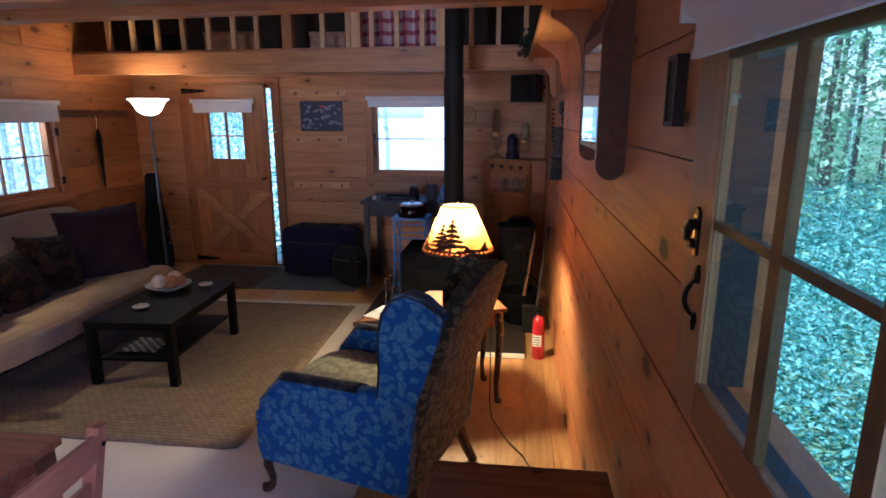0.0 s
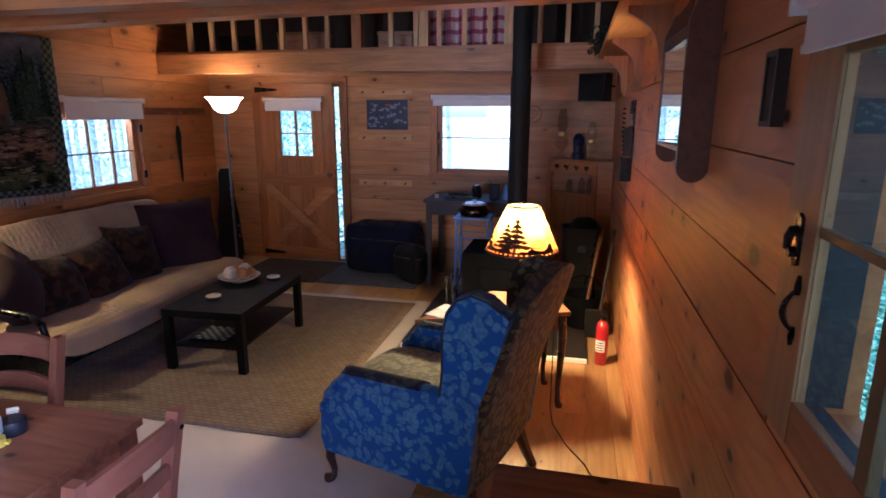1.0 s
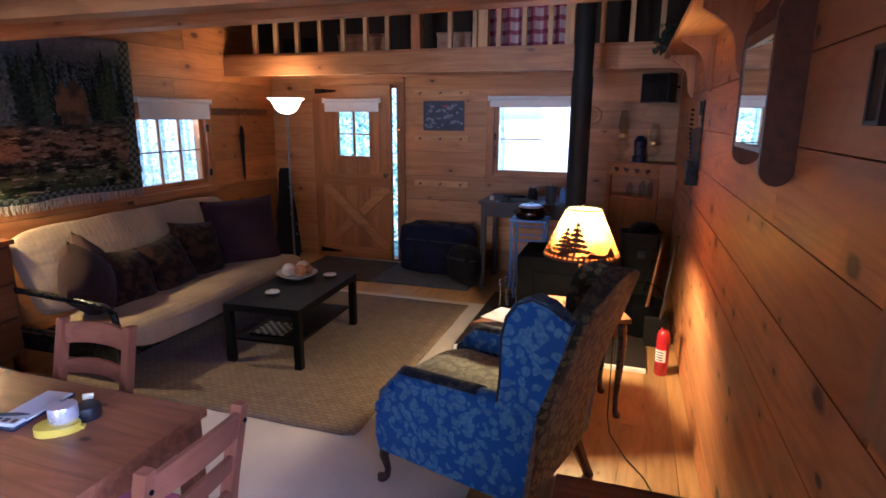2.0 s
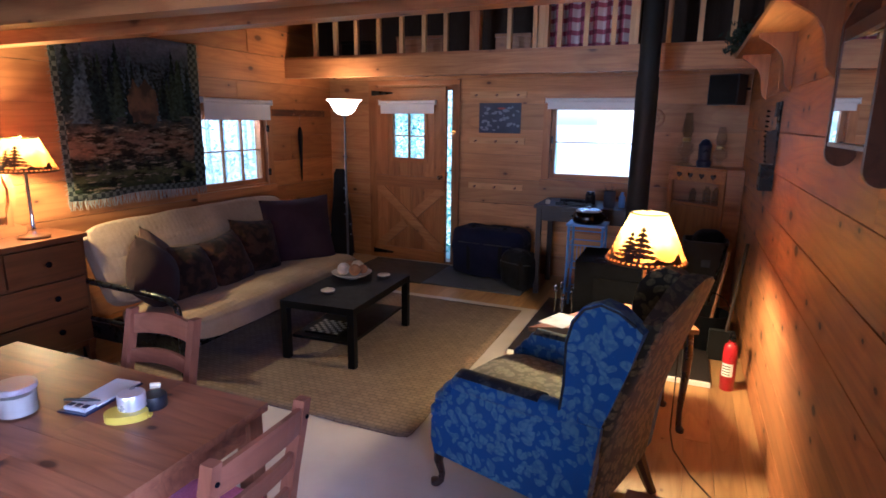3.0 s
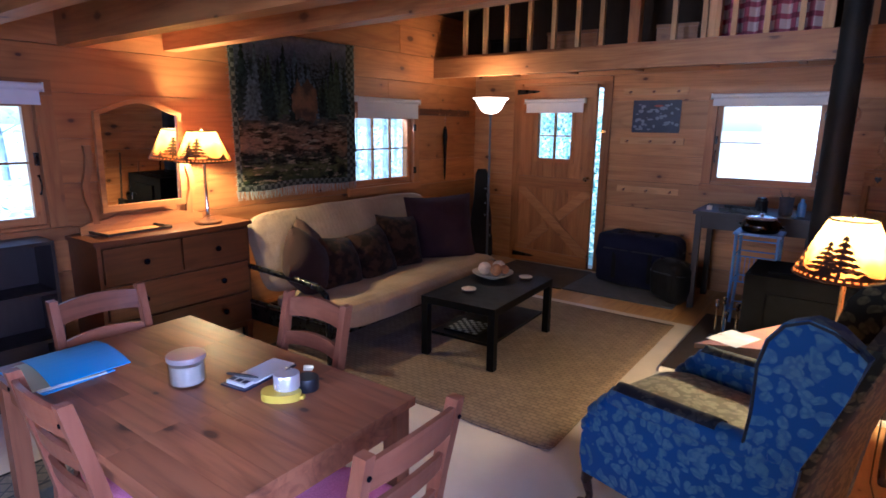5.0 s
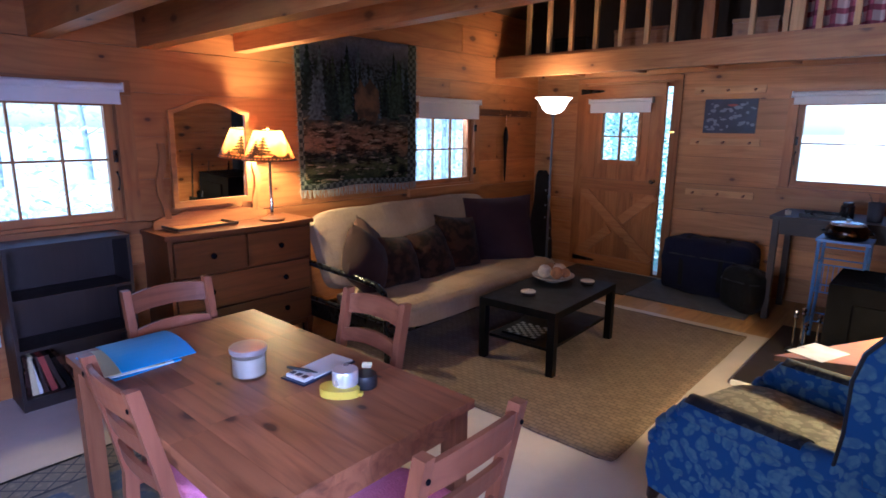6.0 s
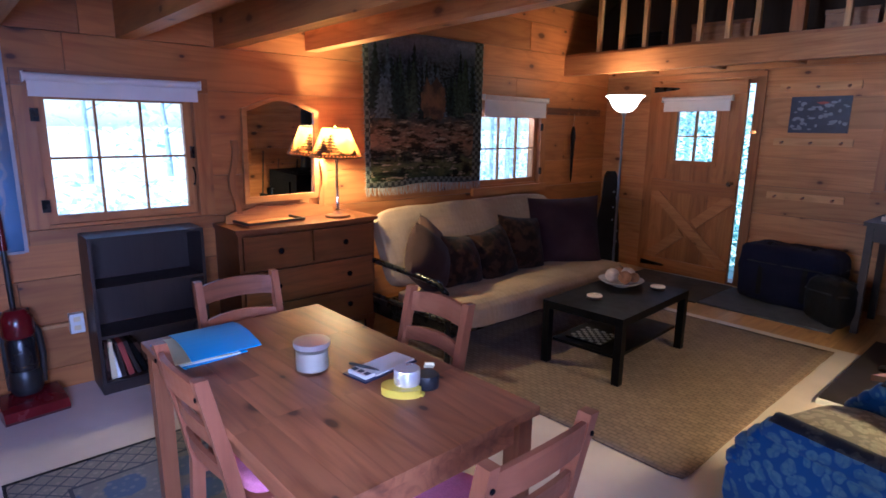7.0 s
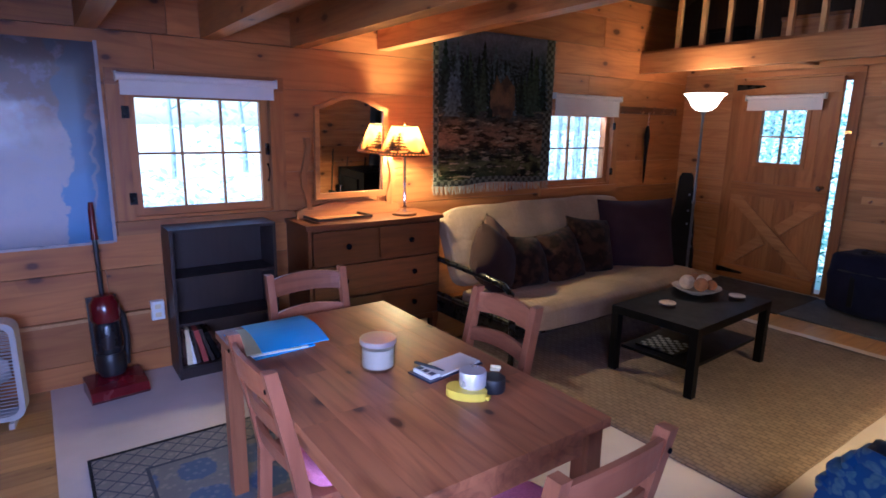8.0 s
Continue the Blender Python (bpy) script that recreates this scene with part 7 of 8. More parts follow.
        tube(b, [(-0.251, yo, 0.60), (-0.264, yo, 0.72), (-0.264, yo, 0.88), (-0.285, yo, 0.965), (-0.325, yo, 1.023), (-0.385, yo, 1.050), (-0.45, yo, 1.036), (-0.51, yo, 1.00)], 0.006, 6)
        part("piping", b, M["piping"], t, "", True)
        # legs
        b = bmesh.new()
        tube(b, [(0.32, s * 0.29, 0.23), (0.355, s * 0.30, 0.18), (0.365, s * 0.305, 0.13), (0.345, s * 0.30, 0.065), (0.35, s * 0.302, 0.03), (0.375, s * 0.31, 0.012), (0.375, s * 0.31, 0.0)], [0.034, 0.032, 0.022, 0.015, 0.017, 0.028, 0.024], 12)
        part("front_leg", b, M["mahogany"], t, "turned dark cabriole leg", True)
        b = bmesh.new()
        tube(b, [(-0.33, s * 0.27, 0.23), (-0.355, s * 0.275, 0.15), (-0.395, s * 0.28, 0.06), (-0.425, s * 0.285, 0.0)], [0.036, 0.032, 0.026, 0.022], 8)
        part("rear_leg", b, M["mahogany"], t, "plain dark splayed leg", True)

    def rake(z):
        """The rear face of the back at a height."""
        pts = [(0.20, -0.385), (0.44, -0.41), (0.645, -0.462), (0.876, -0.54), (1.06, -0.60), (1.14, -0.62)]
        for (z0, x0), (z1, x1) in zip(pts, pts[1:]):
            if z <= z1:
                return x0 + (x1 - x0) * (z - z0) / (z1 - z0)
        return pts[-1][1]
    b = bmesh.new()
    n = 14
    loops = []
    for i in range(n + 1):
        a = (i / n) ** 0.9
        loop = []
        for u, v in ((-1, -0.1), (-0.93, -0.70), (-0.75, -0.97), (-0.4, -1.08), (0, -1.1), (0.4, -1.08), (0.75, -0.97), (0.93, -0.70), (1, -0.1), (1, 1), (0.5, 1.12), (0, 1.2), (-0.5, 1.12), (-1, 1)):
            z = 0.20 + a * (0.80 + 0.11 * (1 - abs(u) ** 2.4))
            th = 0.090 - 0.018 * a
            w = 0.347 - 0.05 * max(0, a - 0.8) / 0.2
            loop.append(Vector((rake(z) + th * (v + 1) / 2, w * u, z)))
        loops.append(loop)
    rings(b, loops)
    soften(b, 0.022, 3)
    part("back", b, M["damask_lamplit"], t, "floral damask back, lamplight put in as bronze-brown", True)
    return t


armchair()


def side_table():
    """A corner table whose ends splay, on four bowed legs."""
    t = thing("side_table", "honey-coloured wooden side table with curved legs", "side table", (-0.436, 3.30, 0))
    H = 0.60
    top = [(-0.325, -0.365), (0.506, -0.038), (0.39, 0.275), (0.01, 0.255)]
    b = bmesh.new()
    prism(b, top, "z", H - 0.024, H)
    soften(b, 0.007, 3)
    part("tabletop", b, M["maple"], t)
    mid = (sum(p[0] for p in top) / 4, sum(p[1] for p in top) / 4)
    inner = [(mid[0] + (x - mid[0]) * 0.86, mid[1] + (y - mid[1]) * 0.86) for x, y in top]
    for i in range(4):
        (x0, y0), (x1, y1) = inner[i], inner[(i + 1) % 4]
        L = math.hypot(x1 - x0, y1 - y0)
        m = Matrix.Translation((x0, y0, 0)) @ Matrix.Rotation(math.atan2(y1 - y0, x1 - x0), 4, "Z")
        b = bmesh.new()
        bx(b, (0.024, -0.008, H - 0.115), (L - 0.024, 0.008, H - 0.0245), m)
        soften(b, 0.002, 1)
        part("apron", b, M["maple"], t)
    for x, y in inner:
        dx, dy = (1 if x > mid[0] else -1), (1 if y > mid[1] else -1)
        b = bmesh.new()
        tube(b, [(x, y, H - 0.0246), (x + dx * 0.008, y + dy * 0.004, 0.46), (x + dx * 0.006, y, 0.30), (x - dx * 0.004, y, 0.12), (x, y, 0.035), (x + dx * 0.010, y + dy * 0.008, 0.012), (x + dx * 0.010, y + dy * 0.008, 0.0)], [0.026, 0.027, 0.021, 0.015, 0.016, 0.024, 0.02], 10)
        part("leg", b, M["mahogany"], t, "", True)
    return t


side_table()
table_lamp((-0.235, 3.44, 0.6005), "lit table lamp with fir-tree shade beside the armchair", 0.308, 0.217, 0.097, 0.265, (-1.72, 0.9, 3.2), M["brass"])
# white sheet, its shade put in as grey since the lamp overlights it
ob = box_part("paper_sheet", (-0.075, -0.105, 0.0), (0.075, 0.105, 0.002), M["sleeve"], None, 0.0005)
ob.matrix_world = pose(-0.625, 3.105, 0.6008, 0, 0, -21)
tagged(bpy.data.objects["paper_sheet"], "loose white sheet on the side table, greyed as in shade", "paper")
b = bmesh.new()
tube(b, [(-0.18, 3.50, 0.603), (-0.02, 3.30, 0.60), (-0.02, 3.265, 0.59), (-0.02, 3.24, 0.45), (-0.02, 3.24, 0.15), (-0.02, 3.22, 0.02), (0.0, 3.05, 0.008), (0.08, 2.85, 0.006), (0.17, 2.70, 0.006), (0.24, 2.50, 0.006), (0.26, 2.2, 0.006)], 0.0035, 6)
tagged(part("lamp_cord", b, M["dark_wood"], None, "", True), "thin brown lamp cord trailing over the floor", "cord")

# low chest by the casement window
t = thing("low_chest", "brown stained wooden chest beside the window", "chest", (0.14, 1.285, 0))
box_part("lid", (-0.29, -0.42, 0.575), (0.26, 0.44, 0.60), M["table"], t, 0.006)
box_part("body", (-0.27, -0.40, 0.04), (0.255, 0.42, 0.5745), M["table"], t, 0.004)
for sx in (-1, 1):
    for sy in (-1, 1):
        box_part("foot", (sx * 0.22 - 0.03, sy * 0.37 - 0.03, 0.0), (sx * 0.22 + 0.03, sy * 0.37 + 0.03, 0.0395), M["table_leg"], t, 0.004)

# fire extinguisher by the wall
t = thing("fire_extinguisher", "red fire extinguisher with white label on the floor", "fire extinguisher", (0.295, 3.95, 0))
b = bmesh.new()
lathe(b, [(0.0, 0.0), (0.039, 0.0), (0.043, 0.006), (0.043, 0.27), (0.036, 0.30), (0.02, 0.315), (0.018, 0.33), (0.0, 0.33)], (0, 0, 0), 28)
part("cylinder", b, M["red"], t, "", True)
b = bmesh.new()
loops = [[Vector((0.0436 * math.cos(a), 0.0436 * math.sin(a), z)) for a in [radians(200 + 9 * i) for i in range(12)]] for z in (0.10, 0.185)]
rings(b, loops, False, False)
part("label", b, M["paper"], t, "white paper label with grey bars", True)
for k in range(4):
    b = bmesh.new()
    z = 0.110 + 0.018 * k
    loops = [[Vector((0.0442 * math.cos(a), 0.0442 * math.sin(a), q)) for a in [radians(212 + 8 * i) for i in range(9)]] for q in (z, z + 0.006)]
    rings(b, loops, False, False)
    part("text_bar", b, M["black_plastic"], t)
b = bmesh.new()
bx(b, (-0.012, -0.075, 0.345), (0.012, 0.02, 0.36))
bx(b, (-0.010, -0.07, 0.375), (0.010, 0.025, 0.387), Matrix.Rotation(radians(0), 4, "X"))
bx(b, (-0.014, -0.02, 0.331), (0.014, 0.02, 0.38))
soften(b, 0.003, 1)
part("valve_handle", b, M["black_metal"], t, "black squeeze handle")
b = bmesh.new()
tube(b, [(0, 0.018, 0.345), (0.02, 0.06, 0.34), (0.03, 0.072, 0.28), (0.025, 0.068, 0.18)], [0.008, 0.007, 0.007, 0.01], 8)
part("hose", b, M["black_plastic"], t, "", True)

# hearth pad, stove and pipe
hp = thing("hearth_pad", "dark hearth pad with pale edge trim under the stove", "hearth pad", (0, 0, 0))
box_part("slab", (-1.15, 3.93, 0.0045), (0.20, 5.30, 0.035), M["ash_floor"], hp, 0.003)
box_part("edge_trim", (-1.15, 3.905, 0.0045), (0.20, 3.929, 0.033), M["paper"], hp, 0.002)


def stove():
    t = thing("wood_stove", "black cast-iron wood stove", "stove", (-0.43, 4.62, 0.0355))
    b = bmesh.new()
    bx(b, (-0.34, -0.29, 0.12), (0.34, 0.25, 0.61))
    soften(b, 0.09, 4)
    part("firebox", b, M["iron"], t)
    b = bmesh.new()
    bx(b, (-0.22, -0.18, 0.6105), (0.25, 0.22, 0.622))
    soften(b, 0.008, 2)
    part("top_plate", b, M["iron"], t)
    b = bmesh.new()
    bx(b, (-0.20, -0.315, 0.20), (0.20, -0.2905, 0.50))
    soften(b, 0.012, 2)
    part("fire_door", b, M["iron"], t)
    b = bmesh.new()
    tube(b, [(0.16, -0.314, 0.36), (0.17, -0.35, 0.36), (0.17, -0.355, 0.28)], 0.009, 8)
    part("door_handle", b, M["chrome"], t, "bright coil door handle", True)
    for sx in (-1, 1):
        for sy in (-1, 1):
            b = bmesh.new()
            tube(b, [(sx * 0.27, sy * 0.2, 0.1595), (sx * 0.29, sy * 0.22, 0.08), (sx * 0.30, sy * 0.235, 0.0)], [0.035, 0.022, 0.028], 8)
            part("leg", b, M["iron"], t, "", True)
    b = bmesh.new()
    lathe(b, [(0.095, 0.0), (0.095, 0.03), (0.086, 0.035)], (0.03, 0.13, 0.6225), 28)
    part("flue_collar", b, M["iron"], t, "", True)
    return t


stove()
t = thing("stove_pipe", "tall matt black stove pipe rising from the stove", "stove pipe", (-0.395, 4.75, 0.6935))
b = bmesh.new()
lathe(b, [(0.080, 0.0), (0.080, 1.29)], (0, 0, 0), 36)
part("pipe_section", b, M["pipe"], t, "", True)
b = bmesh.new()
lathe(b, [(0.0725, 1.25), (0.0725, 3.04)], (0, 0, 0), 36)
part("pipe_section", b, M["pipe"], t, "", True)

# blue metal stand with a pan
t = thing("metal_stand", "light blue painted metal plant stand with wire sides", "stand", (-0.80, 5.05, 0.0005))
for sx in (-1, 1):
    for sy in (-1, 1):
        b = bmesh.new()
        tube(b, [(sx * 0.155, sy * 0.13, 0.0), (sx * 0.14, sy * 0.12, 0.40), (sx * 0.14, sy * 0.12, 0.80)], 0.011, 8)
        part("leg", b, M["blue_paint"], t, "", True)
for z in (0.22, 0.44, 0.64, 0.765):
    for sy in (-1, 1):
        b = bmesh.new()
        tube(b, [(-0.14, sy * 0.12, z), (0.14, sy * 0.12, z)], 0.006, 6)
        part("cross_bar", b, M["blue_paint"], t, "", True)
    for sx in (-1, 1):
        b = bmesh.new()
        tube(b, [(sx * 0.14, -0.12, z), (sx * 0.14, 0.12, z)], 0.006, 6)
        part("cross_bar", b, M["blue_paint"], t, "", True)
for k in range(9):
    b = bmesh.new()
    x = -0.12 + 0.03 * k
    tube(b, [(x, -0.12, 0.44), (x, -0.12, 0.64)], 0.003, 5)
    part("wire", b, M["blue_paint"], t, "", True)
box_part("top_tray", (-0.16, -0.14, 0.801), (0.16, 0.14, 0.818), M["blue_paint"], t, 0.004)
t = thing("cooking_pan", "low dark metal pan with a bright lid on the blue stand", "pan", (-0.80, 5.05, 0.819))
b = bmesh.new()
lathe(b, [(0.0, 0.0), (0.115, 0.0), (0.122, 0.006), (0.130, 0.016), (0.136, 0.045), (0.128, 0.078), (0.106, 0.098)], (0, 0, 0.0005), 36)
part("body", b, M["copper"], t, "", True)
b = bmesh.new()
lathe(b, [(0.104, 0.098), (0.110, 0.101), (0.104, 0.109), (0.080, 0.116), (0.040, 0.120), (0.014, 0.121), (0.012, 0.130), (0.018, 0.137), (0.0, 0.141)], (0, 0, 0.001), 36)
part("lid", b, M["steel"], t, "bright flat lid", True)
for sx in (-1, 1):
    b = bmesh.new()
    tube(b, [(sx * 0.128, -0.03, 0.045), (sx * 0.152, -0.022, 0.05), (sx * 0.152, 0.022, 0.05), (sx * 0.128, 0.03, 0.045)], 0.006, 8)
    part("side_handle", b, M["black_metal"], t, "", True)

# fireplace tool set with bright knobs
t = thing("fireplace_tools", "fireplace tool set with bright brass knobs", "fire tools", (-0.92, 4.72, 0.0355))
b = bmesh.new()
lathe(b, [(0.0, 0.0), (0.10, 0.0), (0.10, 0.01), (0.03, 0.02), (0.0, 0.02)], (0, 0, 0), 24)
part("base", b, M["black_metal"], t, "", True)
for x, y, h in ((-0.055, -0.02, 0.24), (-0.02, 0.05, 0.25), (0.085, -0.03, 0.24), (0.02, -0.06, 0.18)):
    b = bmesh.new()
    tube(b, [(x, y, 0.008), (x, y, h)], 0.006, 8)
    tool = part("tool_rod", b, M["chrome"], t, "", True)
    b = bmesh.new()
    lathe(b, [(0.006, 0.0), (0.016, 0.015), (0.009, 0.03), (0.017, 0.045), (0.012, 0.06), (0.002, 0.066)], (x, y, h), 12)
    part("knob", b, M["chrome"], tool, "shiny turned knob", True)

# black tools and broom leaning in the corner
for i, (x, y, dx, dy, h, mt, lb) in enumerate(((0.20, 4.62, 0.08, 0.10, 0.74, "maple", "yellowish wooden broom handle leaning on the wall"), (0.18, 4.95, 0.10, 0.10, 0.72, "black_metal", "black iron poker leaning on the wall"), (0.30, 4.45, 0.07, 0.06, 0.85, "dark_wood", "dark wooden broom handle leaning on the wall"))):
    t = thing("broom", lb, "broom", (x, y, 0.0), 0, "leaning tools")
    b = bmesh.new()
    tube(b, [(0, 0, 0.22), (dx, dy, h)], 0.012, 8)
    part("handle", b, M[mt], t, "", True)
    b = bmesh.new()
    bx(b, (-0.11, -0.025, 0.0), (0.05, 0.025, 0.22))
    soften(b, 0.012, 2)
    part("brush_head", b, M["black_cloth"], t)
t = thing("log_basket", "black iron log bucket beside the stove", "log bucket", (0.17, 4.62, 0.0355))
b = bmesh.new()
lathe(b, [(0.0, 0.0), (0.13, 0.0), (0.16, 0.26), (0.15, 0.26), (0.12, 0.02), (0.0, 0.02)], (0, 0, 0), 28)
part("bucket", b, M["iron"], t, "", True)
b = bmesh.new()
tube(b, [(0.155 * math.cos(a), 0.0, 0.26 + 0.15 * math.sin(a)) for a in [math.pi * i / 10 for i in range(11)]], 0.005, 6)
part("bail", b, M["iron"], t, "", True)


t = thing("storage_bin", "tall black bin with a pale label beside the stove", "bin", (0.135, 5.32, 0.0005))
b = bmesh.new()
loops = []
for z, k in ((0.0, 0.88), (0.03, 0.90), (0.66, 1.0), (0.68, 1.05), (0.71, 1.05), (0.71, 0.97), (0.05, 0.84)):
    loops.append([Vector((0.17 * k * math.copysign(abs(math.cos(a)) ** 0.45, math.cos(a)), 0.14 * k * math.copysign(abs(math.sin(a)) ** 0.45, math.sin(a)), z)) for a in [2 * math.pi * i / 28 for i in range(28)]])
rings(b, loops)
part("bin_body", b, M["black_plastic"], t, "", True)
b = bmesh.new()
soft_box(b, (0.02, 0.0, 0.70), (0.12, 0.10, 0.085), 0.7, 6, 0, 4, 0.03)
part("stuffed_bag", b, M["black_cloth"], t, "crumpled black bag in the bin", True)
box_part("label_patch", (-0.02, -0.1445, 0.50), (0.05, -0.1405, 0.56), M["mat_grey"], t, 0.001, "pale grey-blue label")

# ---- far end: desk, bags, corner, entrance ----
def desk():
    t = thing("writing_desk", "dark wooden desk under the sunlit window", "desk", (-0.92, 5.78, 0))
    W, D, H = 0.92, 0.62, 0.88
    box_part("desktop", (-W / 2, -D / 2, H - 0.03), (W / 2, D / 2, H), M["dark_wood"], t, 0.006)
    box_part("front_apron", (-W / 2 + 0.06, -D / 2 + 0.03, H - 0.15), (W / 2 - 0.06, -D / 2 + 0.05, H - 0.0305), M["dark_wood"], t, 0.003)
    for s in (-1, 1):
        box_part("end_apron", (s * (W / 2 - 0.045) - 0.01, -D / 2 + 0.07, H - 0.15), (s * (W / 2 - 0.045) + 0.01, D / 2 - 0.07, H - 0.0305), M["dark_wood"], t, 0.003)
        for r in (-1, 1):
            x, y = s * (W / 2 - 0.045), r * (D / 2 - 0.045)
            box_part("leg", (x - 0.024, y - 0.024, 0), (x + 0.024, y + 0.024, H - 0.0306), M["dark_wood"], t, 0.004)
    b = bmesh.new()
    bx(b, (-0.2, -D / 2 + 0.018, H - 0.135), (0.2, -D / 2 + 0.0295, H - 0.045))
    soften(b, 0.003)
    part("drawer", b, M["dark_wood"], t)
    return t


desk()
DZ = 0.8805
t = thing("desk_tray", "low dark metal tray with a rim", "tray", (-1.02, 5.66, DZ))
box_part("tray_floor", (-0.17, -0.11, 0), (0.17, 0.11, 0.006), M["black_metal"], t, 0.002)
for s in (-1, 1):
    box_part("rim", (-0.17, s * 0.112 - 0.004, 0.0065), (0.17, s * 0.112 + 0.004, 0.035), M["black_metal"], t, 0.002)
for nm, lb, x, y, prof, mt in (
        ("glass_jar", "dark glass jar with tin lid on the desk", -0.89, 5.70, [(0.0, 0.0), (0.045, 0.0), (0.048, 0.01), (0.048, 0.10), (0.038, 0.112), (0.038, 0.13), (0.0, 0.13)], "smoke"),
        ("mug", "grey-blue enamel mug on the desk", -0.705, 5.64, [(0.0, 0.0), (0.044, 0.0), (0.050, 0.01), (0.055, 0.15), (0.050, 0.15), (0.044, 0.012), (0.0, 0.012)], "mat_grey"),
        ("water_bottle", "small blue and white bottle on the desk", -0.595, 5.66, [(0.0, 0.0), (0.028, 0.0), (0.030, 0.01), (0.030, 0.10), (0.014, 0.125), (0.014, 0.145), (0.0, 0.145)], "blue_paint"),
        ("candle_stub", "small pale candle on the desk", -1.28, 5.62, [(0.0, 0.0), (0.022, 0.0), (0.022, 0.035), (0.004, 0.037), (0.002, 0.05), (0.0, 0.05)], "wax")):
    b = bmesh.new()
    lathe(b, prof, (0, 0, 0), 22, False)
    ob = part(nm, b, M[mt], None, "", True)
    ob.location = (x, y, DZ)
    tagged(ob, lb, nm.replace("_", " "))
b = bmesh.new()
for k in range(5):
    a = k * 1.25
    tube(b, [(0, 0, 0.0), (0.02 * math.cos(a), 0.02 * math.sin(a), 0.10), (0.07 * math.cos(a), 0.07 * math.sin(a), 0.17 + 0.012 * k)], [0.004, 0.003, 0.001], 5)
ob = part("dry_stems", b, M["dark_leaf"], None, "", True)
ob.location = (-0.705, 5.64, DZ + 0.014)
tagged(ob, "thin green stems standing in the mug", "stems")


def duffel(label, at, half, mat, rz, strap, boxy=0.42):
    t = thing("duffel_bag", label, "bag", at, rz, "bags by the door")
    b = bmesh.new()
    soft_box(b, (0, 0, half[2]), half, boxy, 12, 0, 4, 0.025)
    for v in b.verts:
        v.co.z = max(v.co.z, 0.0)
    part("body", b, mat, t, "", True)
    b = bmesh.new()
    tube(b, [(-half[0] * 0.9, 0, half[2] * 1.75), (-half[0] * 0.5, 0.0, half[2] * 2.01), (half[0] * 0.5, 0.0, half[2] * 2.01), (half[0] * 0.9, 0, half[2] * 1.75)], 0.006, 6)
    part("zip", b, M["black_plastic"], t, "", True)
    b = bmesh.new()
    tube(b, [(half[0] * 0.985 * math.copysign(abs(math.cos(a)) ** boxy, math.cos(a)), half[1] * 0.985 * math.copysign(abs(math.sin(a)) ** boxy, math.sin(a)), half[2] * 1.42) for a in [2 * math.pi * i / 40 for i in range(41)]], 0.007, 6, False)
    part("seam_piping", b, M["black_plastic"], t, "dark piping round the bag", True)
    if strap:
        for s in (-0.45, 0.45):
            b = bmesh.new()
            x = half[0] * s
            pts = [(x, -half[1] * 1.0, half[2] * 0.3), (x, -half[1] * 1.04, half[2] * 1.2), (x, -half[1] * 0.8, half[2] * 1.8), (x, -half[1] * 0.3, half[2] * 2.06)]
            loops = [[Vector((p[0] - 0.02, p[1], p[2])), Vector((p[0] + 0.02, p[1], p[2])), Vector((p[0] + 0.02, p[1] - 0.004, p[2] + 0.003)), Vector((p[0] - 0.02, p[1] - 0.004, p[2] + 0.003))] for p in pts]
            rings(b, loops)
            part("strap", b, M["black_cloth"], t)
    return t


duffel("large navy canvas duffel bag on the mat", (-1.93, 5.90, 0.0165), (0.40, 0.20, 0.265), M["navy"], -5, True, 0.26)
duffel("black soft backpack slumped beside the duffel", (-1.52, 5.56, 0.0165), (0.18, 0.13, 0.19), M["black_cloth"], -24, True)

m1 = tagged(box_part("door_mat", (-3.45, 5.30, 0.0005), (-2.50, 6.12, 0.014), M["mat_brown"], None, 0.004), "dark brown door mat inside the entrance", "mat", "door mats")
m2 = tagged(box_part("door_mat", (-2.49, 5.32, 0.0005), (-1.44, 6.08, 0.016), M["mat_grey"], None, 0.004), "grey-blue rubber mat under the duffel bag", "mat", "door mats")

# three peg boards and a poster on the north wall
for z0, z1 in ((1.90, 1.97), (1.415, 1.48), (0.915, 0.98)):
    t = thing("peg_board", "pale pine coat board with three wooden pegs", "peg rack", (-2.01, YB, 0), 0, "peg boards")
    box_part("board", (-0.315, -0.022, z0), (0.315, -0.0005, z1), M["peg_pine"], t, 0.006)
    for x in (-0.235, 0.0, 0.235):
        b = bmesh.new()
        lathe(b, [(0.008, 0.0), (0.008, 0.035), (0.013, 0.045), (0.011, 0.056), (0.003, 0.06)], (0, 0, 0), 12)
        bmesh.ops.transform(b, matrix=Matrix.Translation((x, -0.0225, (z0 + z1) / 2)) @ Matrix.Rotation(radians(100), 4, "X"), verts=b.verts)
        part("peg", b, M["table_leg"], t, "", True)
t = thing("poster", "dark blue metal sign with pale plain shapes", "sign", (-1.985, YB, 1.53))
box_part("plate", (-0.235, -0.008, 0.0), (0.235, -0.0005, 0.32), M["poster"], t, 0.001)
rp = random.Random(31)
